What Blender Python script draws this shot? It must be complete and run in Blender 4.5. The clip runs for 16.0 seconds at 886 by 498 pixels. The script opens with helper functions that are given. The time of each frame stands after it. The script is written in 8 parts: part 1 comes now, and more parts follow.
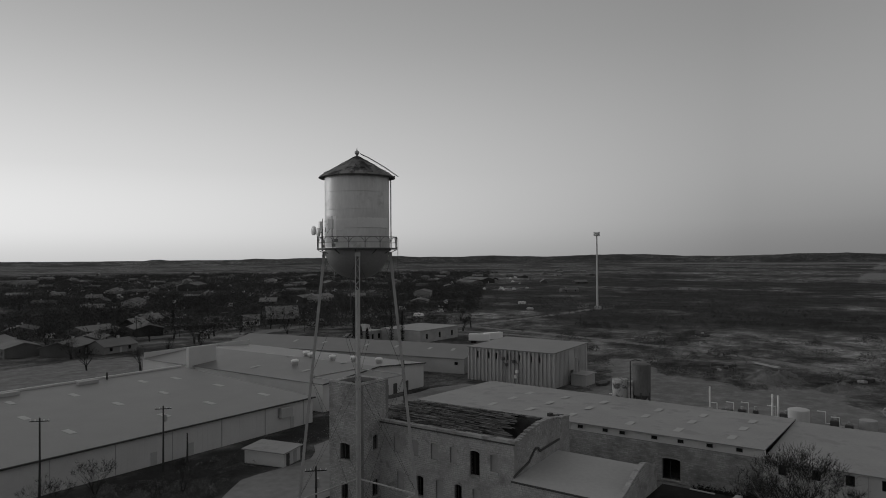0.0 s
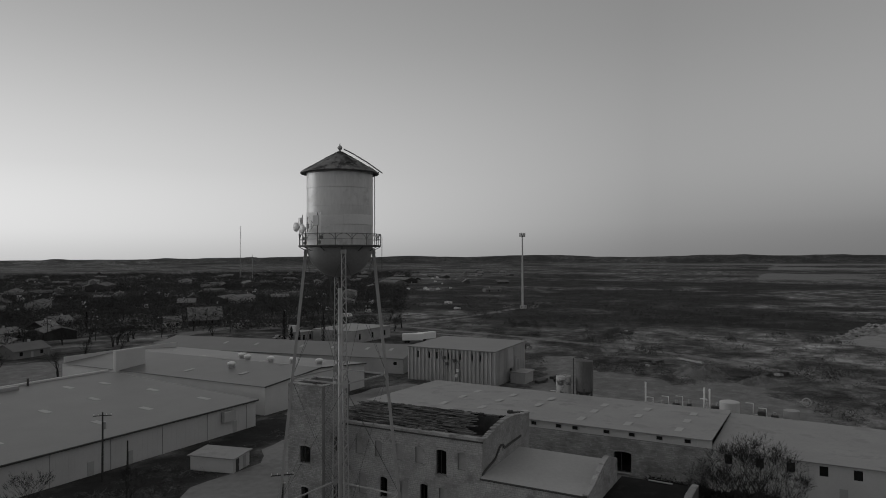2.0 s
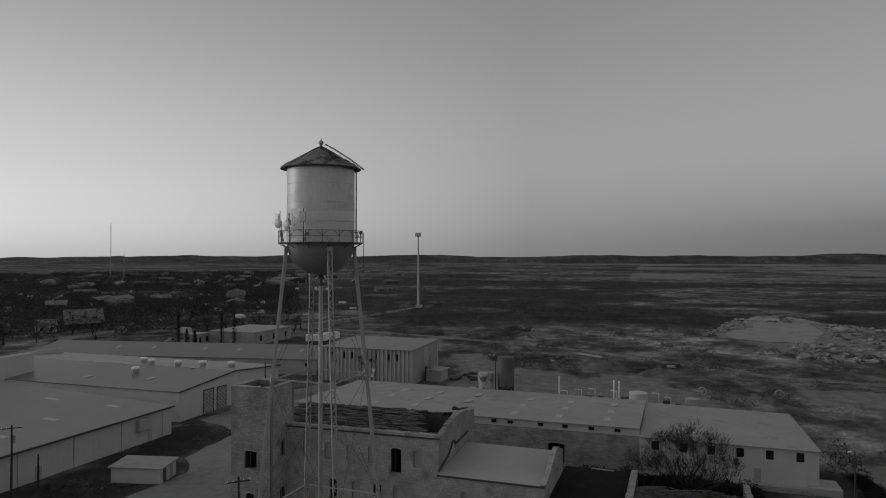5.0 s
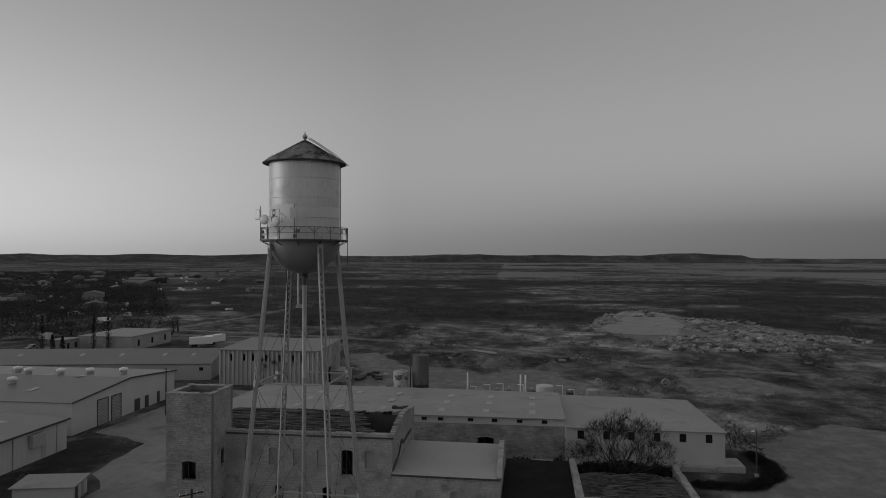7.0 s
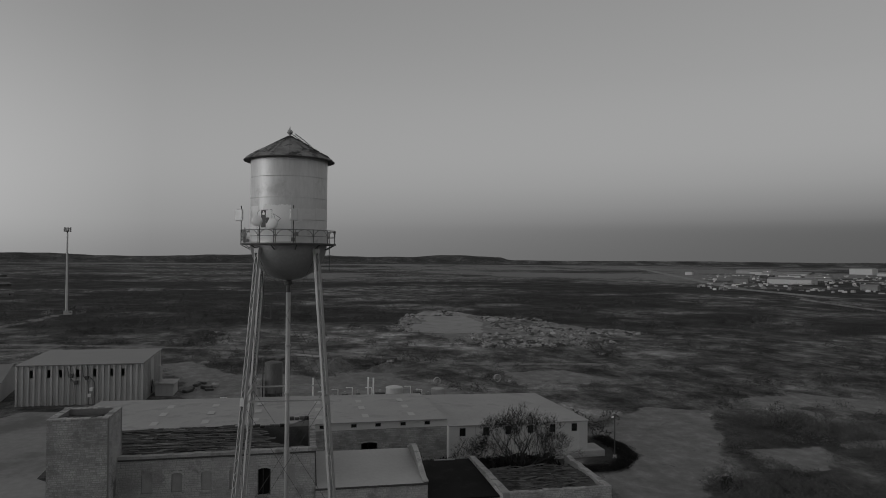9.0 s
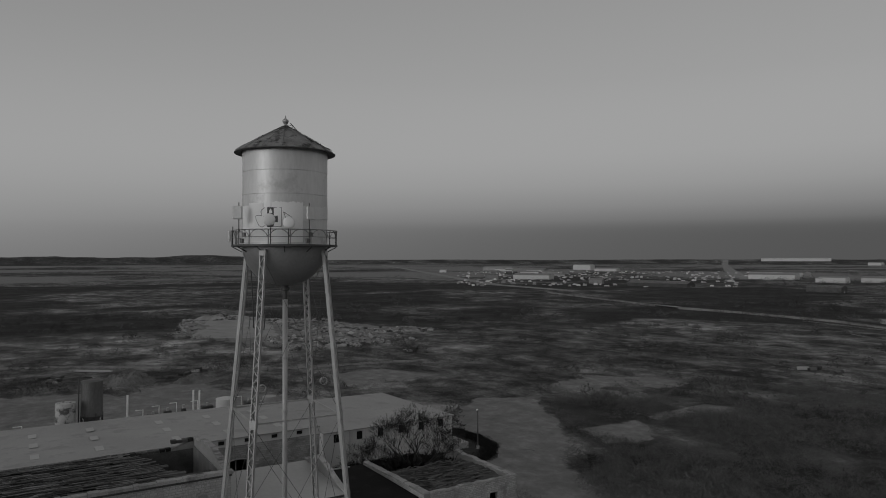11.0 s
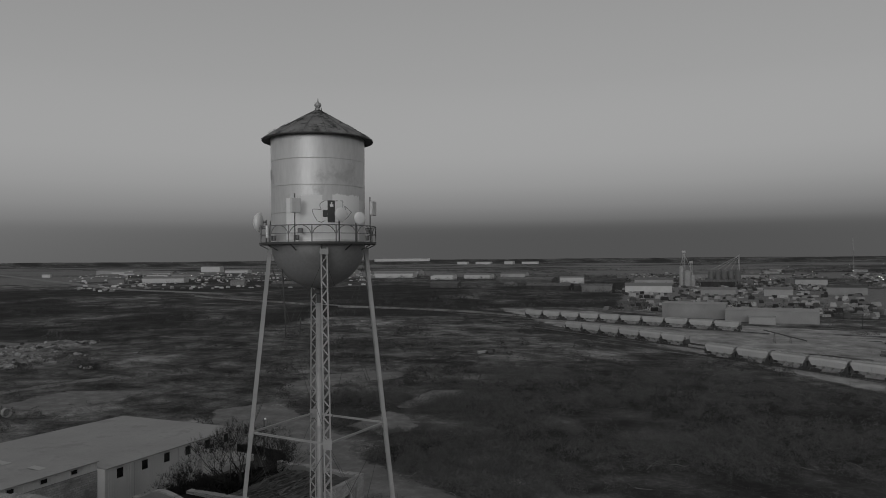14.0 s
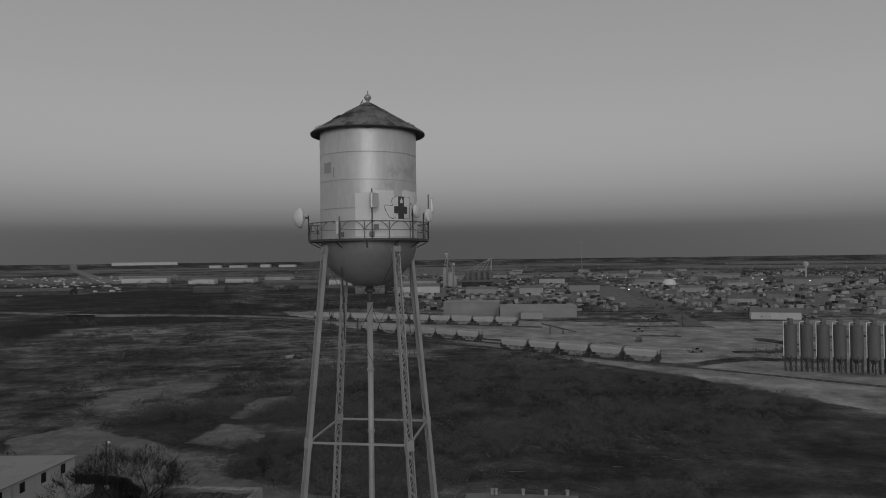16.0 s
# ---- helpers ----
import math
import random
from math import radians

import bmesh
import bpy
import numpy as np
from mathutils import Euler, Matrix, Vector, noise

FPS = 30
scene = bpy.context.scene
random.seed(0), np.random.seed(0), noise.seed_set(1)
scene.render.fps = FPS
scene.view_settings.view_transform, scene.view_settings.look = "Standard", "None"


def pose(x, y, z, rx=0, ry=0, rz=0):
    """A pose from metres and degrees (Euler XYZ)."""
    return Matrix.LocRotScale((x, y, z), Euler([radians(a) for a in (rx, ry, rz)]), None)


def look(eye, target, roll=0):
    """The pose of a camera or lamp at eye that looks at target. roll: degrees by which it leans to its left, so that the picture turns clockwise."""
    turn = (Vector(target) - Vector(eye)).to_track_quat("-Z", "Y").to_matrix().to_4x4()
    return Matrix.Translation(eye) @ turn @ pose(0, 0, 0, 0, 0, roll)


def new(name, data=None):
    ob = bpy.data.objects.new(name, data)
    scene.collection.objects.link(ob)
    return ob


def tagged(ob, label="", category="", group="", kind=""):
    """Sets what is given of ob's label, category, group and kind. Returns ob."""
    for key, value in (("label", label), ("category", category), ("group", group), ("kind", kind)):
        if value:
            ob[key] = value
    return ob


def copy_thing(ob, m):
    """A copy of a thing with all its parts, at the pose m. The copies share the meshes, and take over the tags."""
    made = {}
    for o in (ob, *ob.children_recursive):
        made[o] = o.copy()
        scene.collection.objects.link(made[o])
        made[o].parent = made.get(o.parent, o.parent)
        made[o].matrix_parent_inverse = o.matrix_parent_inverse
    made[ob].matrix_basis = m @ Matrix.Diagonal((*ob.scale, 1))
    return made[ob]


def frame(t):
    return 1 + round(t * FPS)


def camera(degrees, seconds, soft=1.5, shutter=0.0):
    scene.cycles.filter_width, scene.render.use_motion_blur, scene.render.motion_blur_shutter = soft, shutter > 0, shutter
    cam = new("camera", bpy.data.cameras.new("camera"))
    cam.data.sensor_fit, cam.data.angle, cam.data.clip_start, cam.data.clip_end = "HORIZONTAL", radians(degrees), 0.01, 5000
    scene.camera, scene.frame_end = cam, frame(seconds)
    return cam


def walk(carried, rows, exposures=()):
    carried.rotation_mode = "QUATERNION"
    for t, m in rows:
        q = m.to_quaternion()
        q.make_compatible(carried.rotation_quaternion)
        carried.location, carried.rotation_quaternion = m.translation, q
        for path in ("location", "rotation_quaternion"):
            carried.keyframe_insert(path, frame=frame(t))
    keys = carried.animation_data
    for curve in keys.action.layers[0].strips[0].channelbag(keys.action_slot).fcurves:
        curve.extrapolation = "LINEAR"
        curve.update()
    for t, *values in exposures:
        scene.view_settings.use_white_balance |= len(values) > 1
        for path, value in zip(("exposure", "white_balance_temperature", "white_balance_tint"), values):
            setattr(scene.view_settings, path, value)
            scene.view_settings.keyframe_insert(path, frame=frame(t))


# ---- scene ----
cam = camera(66.20, 16.0, soft=0.95)
# seconds, place, heading, pitch and roll of the drone
ROWS = [
    (0, -48.110, -44.258, 34.248, -54.566, 0.781, 0.363),
    (0.5, -48.896, -42.941, 34.198, -56.395, 0.765, 0.304),
    (1, -49.652, -41.597, 34.154, -58.155, 0.763, 0.259),
    (1.5, -50.377, -40.202, 34.110, -59.814, 0.769, 0.225),
    (2, -51.108, -38.766, 34.039, -61.434, 0.776, 0.179),
    (2.5, -51.801, -37.363, 33.952, -63.073, 0.774, 0.130),
    (3, -52.486, -36.012, 33.888, -64.689, 0.766, 0.092),
    (3.5, -53.178, -34.661, 33.854, -66.272, 0.760, 0.050),
    (4, -53.868, -33.291, 33.847, -67.914, 0.770, 0.001),
    (5.2, -55.480, -30.022, 33.877, -71.810, 0.728, 0.027),
    (6.15, -57.020, -27.331, 33.905, -74.856, 0.672, 0.069),
    (6.3, -57.335, -26.090, 33.883, -76.206, 0.672, 0.045),
    (6.5, -57.501, -24.318, 33.856, -78.009, 0.672, 0.026),
    (7, -57.880, -19.831, 33.779, -82.598, 0.671, -0.066),
    (7.5, -58.104, -15.240, 33.803, -87.309, 0.670, -0.183),
    (8, -57.996, -10.568, 33.926, -92.071, 0.677, -0.302),
    (8.5, -57.534, -5.834, 34.054, -96.871, 0.725, -0.388),
    (9, -56.839, -1.079, 34.120, -101.705, 0.819, -0.407),
    (9.2, -56.259, 0.759, 34.135, -103.692, 0.840, -0.381),
    (11.3, -46.965, 19.399, 34.245, -125.384, 0.809, 0.127),
    (11.5, -45.920, 21.029, 34.234, -127.463, 0.802, 0.165),
    (12, -42.847, 24.706, 34.158, -132.674, 0.777, 0.223),
    (12.5, -39.489, 28.209, 34.119, -137.917, 0.766, 0.275),
    (13, -35.773, 31.430, 34.150, -143.188, 0.769, 0.331),
    (13.5, -31.701, 34.190, 34.182, -148.383, 0.783, 0.399),
    (14, -27.434, 36.545, 34.155, -153.468, 0.800, 0.473),
    (14.5, -23.104, 38.599, 34.111, -158.560, 0.787, 0.498),
    (15, -18.616, 40.327, 34.077, -163.728, 0.768, 0.507),
    (15.5, -13.973, 41.675, 34.047, -168.881, 0.787, 0.575),
    (16, -9.251, 42.676, 34.000, -173.951, 0.828, 0.715),
]
walk(cam, [(t, pose(x, y, z, 90 + pitch, roll, yaw)) for t, x, y, z, yaw, pitch, roll in ROWS])
# ---- end of walk ----
rnd = random.Random(7)
DUSK = Vector((-0.20, 0.98, 0.0)).normalized()      # where the sun has gone down

# ---------------------------------------------------------------- sky and light
world = bpy.data.worlds.new("dusk_sky")
scene.world = world
world.use_nodes = True
wt = world.node_tree
wt.nodes.clear()


def wmath(op, a, b=None, clamp=False):
    n = wt.nodes.new("ShaderNodeMath")
    n.operation = op
    n.use_clamp = clamp
    for i, q in enumerate((a, b)):
        if q is None:
            continue
        if isinstance(q, (int, float)):
            n.inputs[i].default_value = q
        else:
            wt.links.new(q, n.inputs[i])
    return n.outputs[0]


def wramp(fac, stops):
    n = wt.nodes.new("ShaderNodeValToRGB")
    n.color_ramp.interpolation = "B_SPLINE"
    els = n.color_ramp.elements
    while len(els) < len(stops):
        els.new(0.5)
    for e, (p, v) in zip(els, stops):
        e.position = p
        e.color = (v, v, v, 1)
    wt.links.new(fac, n.inputs[0])
    return n.outputs[0]


def build_sky():
    """Clear evening sky: afterglow on one side, the earth's shadow low on the other."""
    tc = wt.nodes.new("ShaderNodeTexCoord")
    sep = wt.nodes.new("ShaderNodeSeparateXYZ")
    wt.links.new(tc.outputs["Generated"], sep.inputs[0])
    x, y, z = sep.outputs
    flat = wmath("SQRT", wmath("ADD", wmath("MULTIPLY", x, x), wmath("ADD", wmath("MULTIPLY", y, y), 1e-6)))
    side = wmath("DIVIDE", wmath("ADD", wmath("MULTIPLY", x, DUSK.x), wmath("MULTIPLY", y, DUSK.y)), flat)
    side = wmath("ADD", wmath("MULTIPLY", side, 0.5), 0.5, True)
    lift = wmath("MULTIPLY", z, 2.0, True)           # 0 at the horizon, 1 at 30 degrees
    glow = wramp(lift, SKY_GLOW)
    across = wramp(lift, SKY_ACROSS)
    shade = wramp(lift, SKY_SHADE)
    m1 = wt.nodes.new("ShaderNodeMix")
    m1.data_type = "RGBA"
    wt.links.new(wmath("MULTIPLY", side, 2.0, True), m1.inputs[0])
    wt.links.new(shade, m1.inputs[6])
    wt.links.new(across, m1.inputs[7])
    m2 = wt.nodes.new("ShaderNodeMix")
    m2.data_type = "RGBA"
    wt.links.new(wmath("MULTIPLY", wmath("SUBTRACT", side, 0.5), 2.0, True), m2.inputs[0])
    wt.links.new(m1.outputs[2], m2.inputs[6])
    wt.links.new(glow, m2.inputs[7])
    bg = wt.nodes.new("ShaderNodeBackground")
    wt.links.new(m2.outputs[2], bg.inputs["Color"])
    bg.inputs["Strength"].default_value = SKY_STRENGTH
    out = wt.nodes.new("ShaderNodeOutputWorld")
    wt.links.new(bg.outputs[0], out.inputs[0])


SKY_STRENGTH = 1.0
SKY_GLOW = [(0.0, 0.62), (0.08, 0.95), (0.25, 0.80), (0.6, 0.42), (1.0, 0.25)]
SKY_ACROSS = [(0.0, 0.20), (0.10, 0.285), (0.28, 0.37), (0.6, 0.265), (1.0, 0.195)]
SKY_SHADE = [(0.0, 0.082), (0.05, 0.082), (0.085, 0.086), (0.11, 0.145), (0.15, 0.215), (0.21, 0.295), (0.30, 0.36), (0.5, 0.355), (1.0, 0.24)]
build_sky()

lamp = bpy.data.lights.new("afterglow", "SUN")
lamp.energy, lamp.angle = 0.55, radians(25)
glow_sun = new("afterglow", lamp)
glow_sun.matrix_world = look((DUSK * 100 + Vector((0, 0, 16)))[:], (0, 0, 0))

# ---------------------------------------------------------------- materials


def material(name, base, rough=0.8, metal=0.0, vary=0.25, scale=1.0, bump=0.02, second=None, island=0.0, streak=0.0):
    """A grey painted, stony or earthy surface with grain and stains at two sizes."""
    m = bpy.data.materials.new(name)
    m.use_nodes = True
    nt = m.node_tree
    b = nt.nodes["Principled BSDF"]
    b.inputs["Roughness"].default_value = rough
    b.inputs["Metallic"].default_value = metal
    if rough > 0.75:
        b.inputs["Specular IOR Level"].default_value = 0.12
    tc = nt.nodes.new("ShaderNodeTexCoord")
    big = nt.nodes.new("ShaderNodeTexNoise")
    big.inputs["Scale"].default_value = 0.35 * scale
    big.inputs["Detail"].default_value = 6
    fine = nt.nodes.new("ShaderNodeTexNoise")
    fine.inputs["Scale"].default_value = 6.0 * scale
    fine.inputs["Detail"].default_value = 8
    src = tc.outputs["Object"]
    if streak:
        mp = nt.nodes.new("ShaderNodeMapping")
        mp.inputs["Scale"].default_value = (1, 1, streak)
        nt.links.new(src, mp.inputs[0])
        src = mp.outputs[0]
    nt.links.new(src, big.inputs[0])
    nt.links.new(src, fine.inputs[0])

    def mth(op, a, c):
        n = nt.nodes.new("ShaderNodeMath")
        n.operation = op
        for i, q in enumerate((a, c)):
            if isinstance(q, (int, float)):
                n.inputs[i].default_value = q
            else:
                nt.links.new(q, n.inputs[i])
        return n.outputs[0]
    v = mth("ADD", mth("MULTIPLY", mth("SUBTRACT", big.outputs[0], 0.5), 2.2 * vary),
            mth("MULTIPLY", mth("SUBTRACT", fine.outputs[0], 0.5), 1.2 * vary))
    if island:
        gi = nt.nodes.new("ShaderNodeNewGeometry")
        oi = nt.nodes.new("ShaderNodeObjectInfo")
        v = mth("ADD", v, mth("MULTIPLY", mth("SUBTRACT", mth("ADD", gi.outputs["Random Per Island"], oi.outputs["Random"]), 1.0), island))
    mul = mth("MAXIMUM", mth("ADD", v, 1.0), 0.15)
    col = nt.nodes.new("ShaderNodeMix")
    col.data_type = "RGBA"
    col.blend_type = "MULTIPLY"
    col.inputs[0].default_value = 1
    col.inputs[6].default_value = (base, base, base, 1)
    cmb = nt.nodes.new("ShaderNodeCombineColor")
    for i in range(3):
        nt.links.new(mul, cmb.inputs[i])
    nt.links.new(cmb.outputs[0], col.inputs[7])
    outc = col.outputs[2]
    if second is not None:
        tone, where, size = second
        blot = nt.nodes.new("ShaderNodeTexNoise")
        blot.inputs["Scale"].default_value = size
        blot.inputs["Detail"].default_value = 5
        blot.inputs["Roughness"].default_value = 0.65
        nt.links.new(tc.outputs["Object"], blot.inputs[0])
        rp = nt.nodes.new("ShaderNodeValToRGB")
        rp.color_ramp.elements[0].position = where - 0.05
        rp.color_ramp.elements[1].position = where + 0.05
        nt.links.new(blot.outputs[0], rp.inputs[0])
        mx = nt.nodes.new("ShaderNodeMix")
        mx.data_type = "RGBA"
        nt.links.new(rp.outputs[0], mx.inputs[0])
        nt.links.new(outc, mx.inputs[6])
        mx.inputs[7].default_value = (tone, tone, tone, 1)
        outc = mx.outputs[2]
    nt.links.new(outc, b.inputs["Base Color"])
    if bump:
        bp = nt.nodes.new("ShaderNodeBump")
        bp.inputs["Strength"].default_value = 0.6
        bp.inputs["Distance"].default_value = bump
        nt.links.new(fine.outputs[0], bp.inputs["Height"])
        nt.links.new(bp.outputs[0], b.inputs["Normal"])
    return m


TANK = material("aged_aluminium_tank_paint", 0.60, 0.46, 0.32, 0.26, 0.9, 0.004, island=0.08, streak=0.22, second=(0.44, 0.64, 0.55))
# a darker grey than the tank, for the bowl below it
TANK_DARK = material("dark_bowl_grey", 0.27, 0.45, 0.35, 0.3, 0.8, 0.004)
PATCH = material("fresh_patch_paint", 0.78, 0.6, 0.0, 0.08, 1.5, 0.001)
SHINGLE = material("old_roof_shingle", 0.19, 0.8, 0.0, 0.6, 2.0, 0.01, island=0.35, second=(0.055, 0.55, 0.9))
STEEL = material("painted_tower_steel", 0.36, 0.5, 0.2, 0.25, 2.0, 0.002)
DARKSTEEL = material("dark_steel", 0.07, 0.6, 0.3, 0.3, 2.0, 0.002)
WHITE = material("white_antenna_plastic", 0.75, 0.4, 0.0, 0.06, 2.0, 0.0)
STONE = material("rough_limestone", 0.34, 0.9, 0.0, 0.55, 1.2, 0.05, island=0.30, second=(0.20, 0.62, 0.5))
HALLSTONE = material("weathered_plastered_stone", 0.33, 0.92, 0.0, 0.5, 1.1, 0.04, island=0.17, second=(0.21, 0.60, 0.45))
HALLMORTAR = material("weathered_render", 0.26, 0.95, 0.0, 0.3, 1.0, 0.03)
FALLEN = material("fallen_roof_boards", 0.13, 0.9, 0.0, 0.6, 1.2, 0.03, island=0.5, second=(0.035, 0.60, 0.7))
POND = material("shallow_silty_water", 0.20, 0.55, 0.0, 0.35, 0.3, 0.0, second=(0.12, 0.60, 0.12))
TAR = material("black_roof_tar", 0.011, 0.9, 0.0, 0.5, 0.8, 0.01, second=(0.018, 0.60, 0.5))
PATCHY = material("patchy_tank_paint", 0.40, 0.7, 0.0, 0.4, 0.9, 0.002, second=(0.08, 0.54, 0.7))
LAMPLIGHT = bpy.data.materials.new("lit_lamp")
LAMPLIGHT.use_nodes = True
LAMPLIGHT.node_tree.nodes["Principled BSDF"].inputs["Emission Color"].default_value = (1, 1, 1, 1)
LAMPLIGHT.node_tree.nodes["Principled BSDF"].inputs["Emission Strength"].default_value = 2.0
PLASTER = material("window_infill", 0.30, 0.9, 0.0, 0.3, 1.5, 0.02)
RAIL = material("weathered_railing_steel", 0.19, 0.6, 0.2, 0.3, 2.0, 0.002)
PALEBAND = material("old_pale_paint", 0.66, 0.6, 0.0, 0.15, 0.8, 0.001)
MORTAR = material("lime_mortar", 0.215, 0.95, 0.0, 0.3, 1.0, 0.03)
# near-black for slabs that stand in for shade inside walls
SHADE_BLACK = material("interior_shade_black", 0.012, 0.9, 0.0, 0.2, 1.0, 0.0)
PLANK = material("rotten_roof_boards", 0.10, 0.9, 0.0, 0.6, 1.5, 0.02, island=0.9)
METALROOF = material("galvanised_roof", 0.165, 0.45, 0.2, 0.14, 0.5, 0.004, streak=1.0)
METALROOF2 = material("pale_membrane_roof", 0.27, 0.6, 0.0, 0.2, 0.35, 0.002, second=(0.22, 0.60, 0.25))
ANNEXROOF = material("pale_annex_roof", 0.34, 0.6, 0.0, 0.2, 0.35, 0.002)
TOWNPALE = material("dull_pale_town_paint", 0.35, 0.8, 0.0, 0.25, 0.3, 0.0, island=0.5)
WHITEWALL = material("white_sheet_wall", 0.50, 0.6, 0.0, 0.12, 0.6, 0.003)
GREYWALL = material("grey_sheet_wall", 0.36, 0.6, 0.0, 0.2, 0.6, 0.003, island=0.12)
SKYLIGHT = material("fibreglass_skylight", 0.36, 0.5, 0.0, 0.05, 2.0, 0.0)
TRIM = material("dark_eave_trim", 0.05, 0.7, 0.0, 0.2, 2.0, 0.0)
GLASS = material("dark_window_glass", 0.015, 0.15, 0.0, 0.1, 2.0, 0.0)
RUST = material("rusty_silo_steel", 0.11, 0.7, 0.2, 0.7, 0.9, 0.004, streak=0.2)
CONCRETE = material("weathered_concrete", 0.34, 0.9, 0.0, 0.3, 1.0, 0.01)
SAND = material("pale_caliche", 0.16, 0.95, 0.0, 0.4, 0.25, 0.03, second=(0.10, 0.56, 0.08))
ROADMAT = material("gravel_yard", 0.26, 0.95, 0.0, 0.4, 0.12, 0.02, second=(0.17, 0.56, 0.05))
ASPHALT = material("grey_road", 0.16, 0.9, 0.0, 0.2, 0.3, 0.01)
BARK = material("mesquite_bark", 0.035, 0.95, 0.0, 0.3, 3.0, 0.01)
TWIG = material("bare_brush", 0.085, 0.95, 0.0, 0.4, 2.0, 0.0, island=0.6)
RUBBLE = material("quarry_rubble", 0.27, 0.95, 0.0, 0.6, 0.4, 0.3, island=0.6, second=(0.06, 0.54, 0.2))
DEADWOOD = material("bleached_dead_wood", 0.17, 0.9, 0.0, 0.3, 2.0, 0.0, island=0.7)
BRUSH = material("grey_mesquite_brush", 0.10, 0.95, 0.0, 0.4, 2.0, 0.0, island=0.7)
WOODS = material("far_bare_woods", 0.062, 1.0, 0.0, 0.4, 0.05, 0.0, island=0.6)
LEAF = material("dark_evergreen", 0.02, 0.9, 0.0, 0.4, 2.0, 0.0, island=0.5)
HULL = material("hopper_car_paint", 0.40, 0.5, 0.0, 0.15, 0.8, 0.002, island=0.1)
WOODPOLE = material("creosote_pole", 0.05, 0.9, 0.0, 0.3, 3.0, 0.0)
CARPAINT = material("car_paint", 0.16, 0.3, 0.2, 0.1, 1.0, 0.0, island=0.9)
TYRE = material("tyre_rubber", 0.012, 0.9)
TOWNWALL = material("town_wall_paint", 0.17, 0.85, 0.0, 0.25, 0.5, 0.0, island=1.1)
CLUTTER = material("mixed_yard_clutter", 0.30, 0.8, 0.0, 0.2, 0.5, 0.0, island=1.6)
TOWNROOF = material("town_roofing", 0.19, 0.85, 0.0, 0.25, 0.5, 0.0, island=0.8)
SILOGREY = material("cement_silo_paint", 0.12, 0.6, 0.0, 0.25, 0.5, 0.002, streak=0.3)
DRYGRASS = material("dry_winter_grass", 0.22, 0.95, 0.0, 0.4, 2.0, 0.0, island=0.6)


def ground_material():
    m = bpy.data.materials.new("scrub_ground")
    m.use_nodes = True
    nt = m.node_tree
    b = nt.nodes["Principled BSDF"]
    b.inputs["Roughness"].default_value = 1.0
    b.inputs["Specular IOR Level"].default_value = 0.1
    tc = nt.nodes.new("ShaderNodeTexCoord")

    def noise_at(scale, detail, rough=0.6, warp=(1, 1, 1)):
        mp = nt.nodes.new("ShaderNodeMapping")
        mp.inputs["Scale"].default_value = warp
        nt.links.new(tc.outputs["Object"], mp.inputs[0])
        n = nt.nodes.new("ShaderNodeTexNoise")
        n.inputs["Scale"].default_value = scale
        n.inputs["Detail"].default_value = detail
        n.inputs["Roughness"].default_value = rough
        nt.links.new(mp.outputs[0], n.inputs[0])
        return n.outputs[0]

    def ramp(src, stops):
        r = nt.nodes.new("ShaderNodeValToRGB")
        els = r.color_ramp.elements
        while len(els) < len(stops):
            els.new(0.5)
        for e, (p, v) in zip(els, stops):
            e.position = p
            e.color = (v, v, v, 1)
        nt.links.new(src, r.inputs[0])
        return r.outputs[0]

    def mix(kind, fac, a, c):
        n = nt.nodes.new("ShaderNodeMix")
        n.data_type = "RGBA"
        n.blend_type = kind
        if isinstance(fac, (int, float)):
            n.inputs[0].default_value = fac
        else:
            nt.links.new(fac, n.inputs[0])
        nt.links.new(a, n.inputs[6])
        nt.links.new(c, n.inputs[7])
        return n.outputs[2]
    fields = ramp(noise_at(0.006, 6, 0.6, (1, 1.6, 1)), [(0.34, 0.068), (0.47, 0.098), (0.55, 0.13), (0.66, 0.20)])
    tufts = ramp(noise_at(0.12, 8, 0.7), [(0.30, 0.40), (0.5, 1.0), (0.72, 2.0)])
    # uneven clump tone; its dark end also paints the brush's shadows
    clumps_and_shade = ramp(noise_at(0.045, 9, 0.7, (1.0, 1.3, 1)), [(0.40, 0.36), (0.5, 0.88), (0.60, 1.75)])
    tufts = mix("MULTIPLY", 1.0, tufts, clumps_and_shade)
    grass = mix("MULTIPLY", 1.0, fields, tufts)
    fine = ramp(noise_at(1.6, 6, 0.7), [(0.3, 0.6), (0.7, 1.45)])
    grass = mix("MULTIPLY", 1.0, grass, fine)
    bare = ramp(noise_at(0.022, 8, 0.72, (1.0, 1.7, 1)), [(0.575, 0.0), (0.68, 0.85)])
    soil = ramp(noise_at(0.25, 8, 0.7), [(0.3, 0.14), (0.52, 0.21), (0.75, 0.32)])
    col = mix("MIX", bare, grass, soil)

    def worn(layer, tone, inner):
        at = nt.nodes.new("ShaderNodeAttribute")
        at.attribute_name = layer
        n1 = nt.nodes.new("ShaderNodeMath")
        n1.operation = "MULTIPLY_ADD"
        nt.links.new(noise_at(0.11, 9, 0.72), n1.inputs[0])
        n1.inputs[1].default_value = 1.7
        nt.links.new(at.outputs["Fac"], n1.inputs[2])
        half = nt.nodes.new("ShaderNodeMath")
        half.operation = "MULTIPLY"
        half.inputs[1].default_value = 0.5
        nt.links.new(n1.outputs[0], half.inputs[0])
        n1 = half
        return mix("MIX", ramp(n1.outputs[0], [(0.67, 0.0), (0.75, inner)]), col, tone)
    wood = nt.nodes.new("ShaderNodeAttribute")
    wood.attribute_name = "wood"
    dusky = ramp(noise_at(0.03, 8, 0.7), [(0.3, 0.020), (0.5, 0.036), (0.7, 0.075)])
    col = mix("MIX", wood.outputs["Fac"], col, dusky)
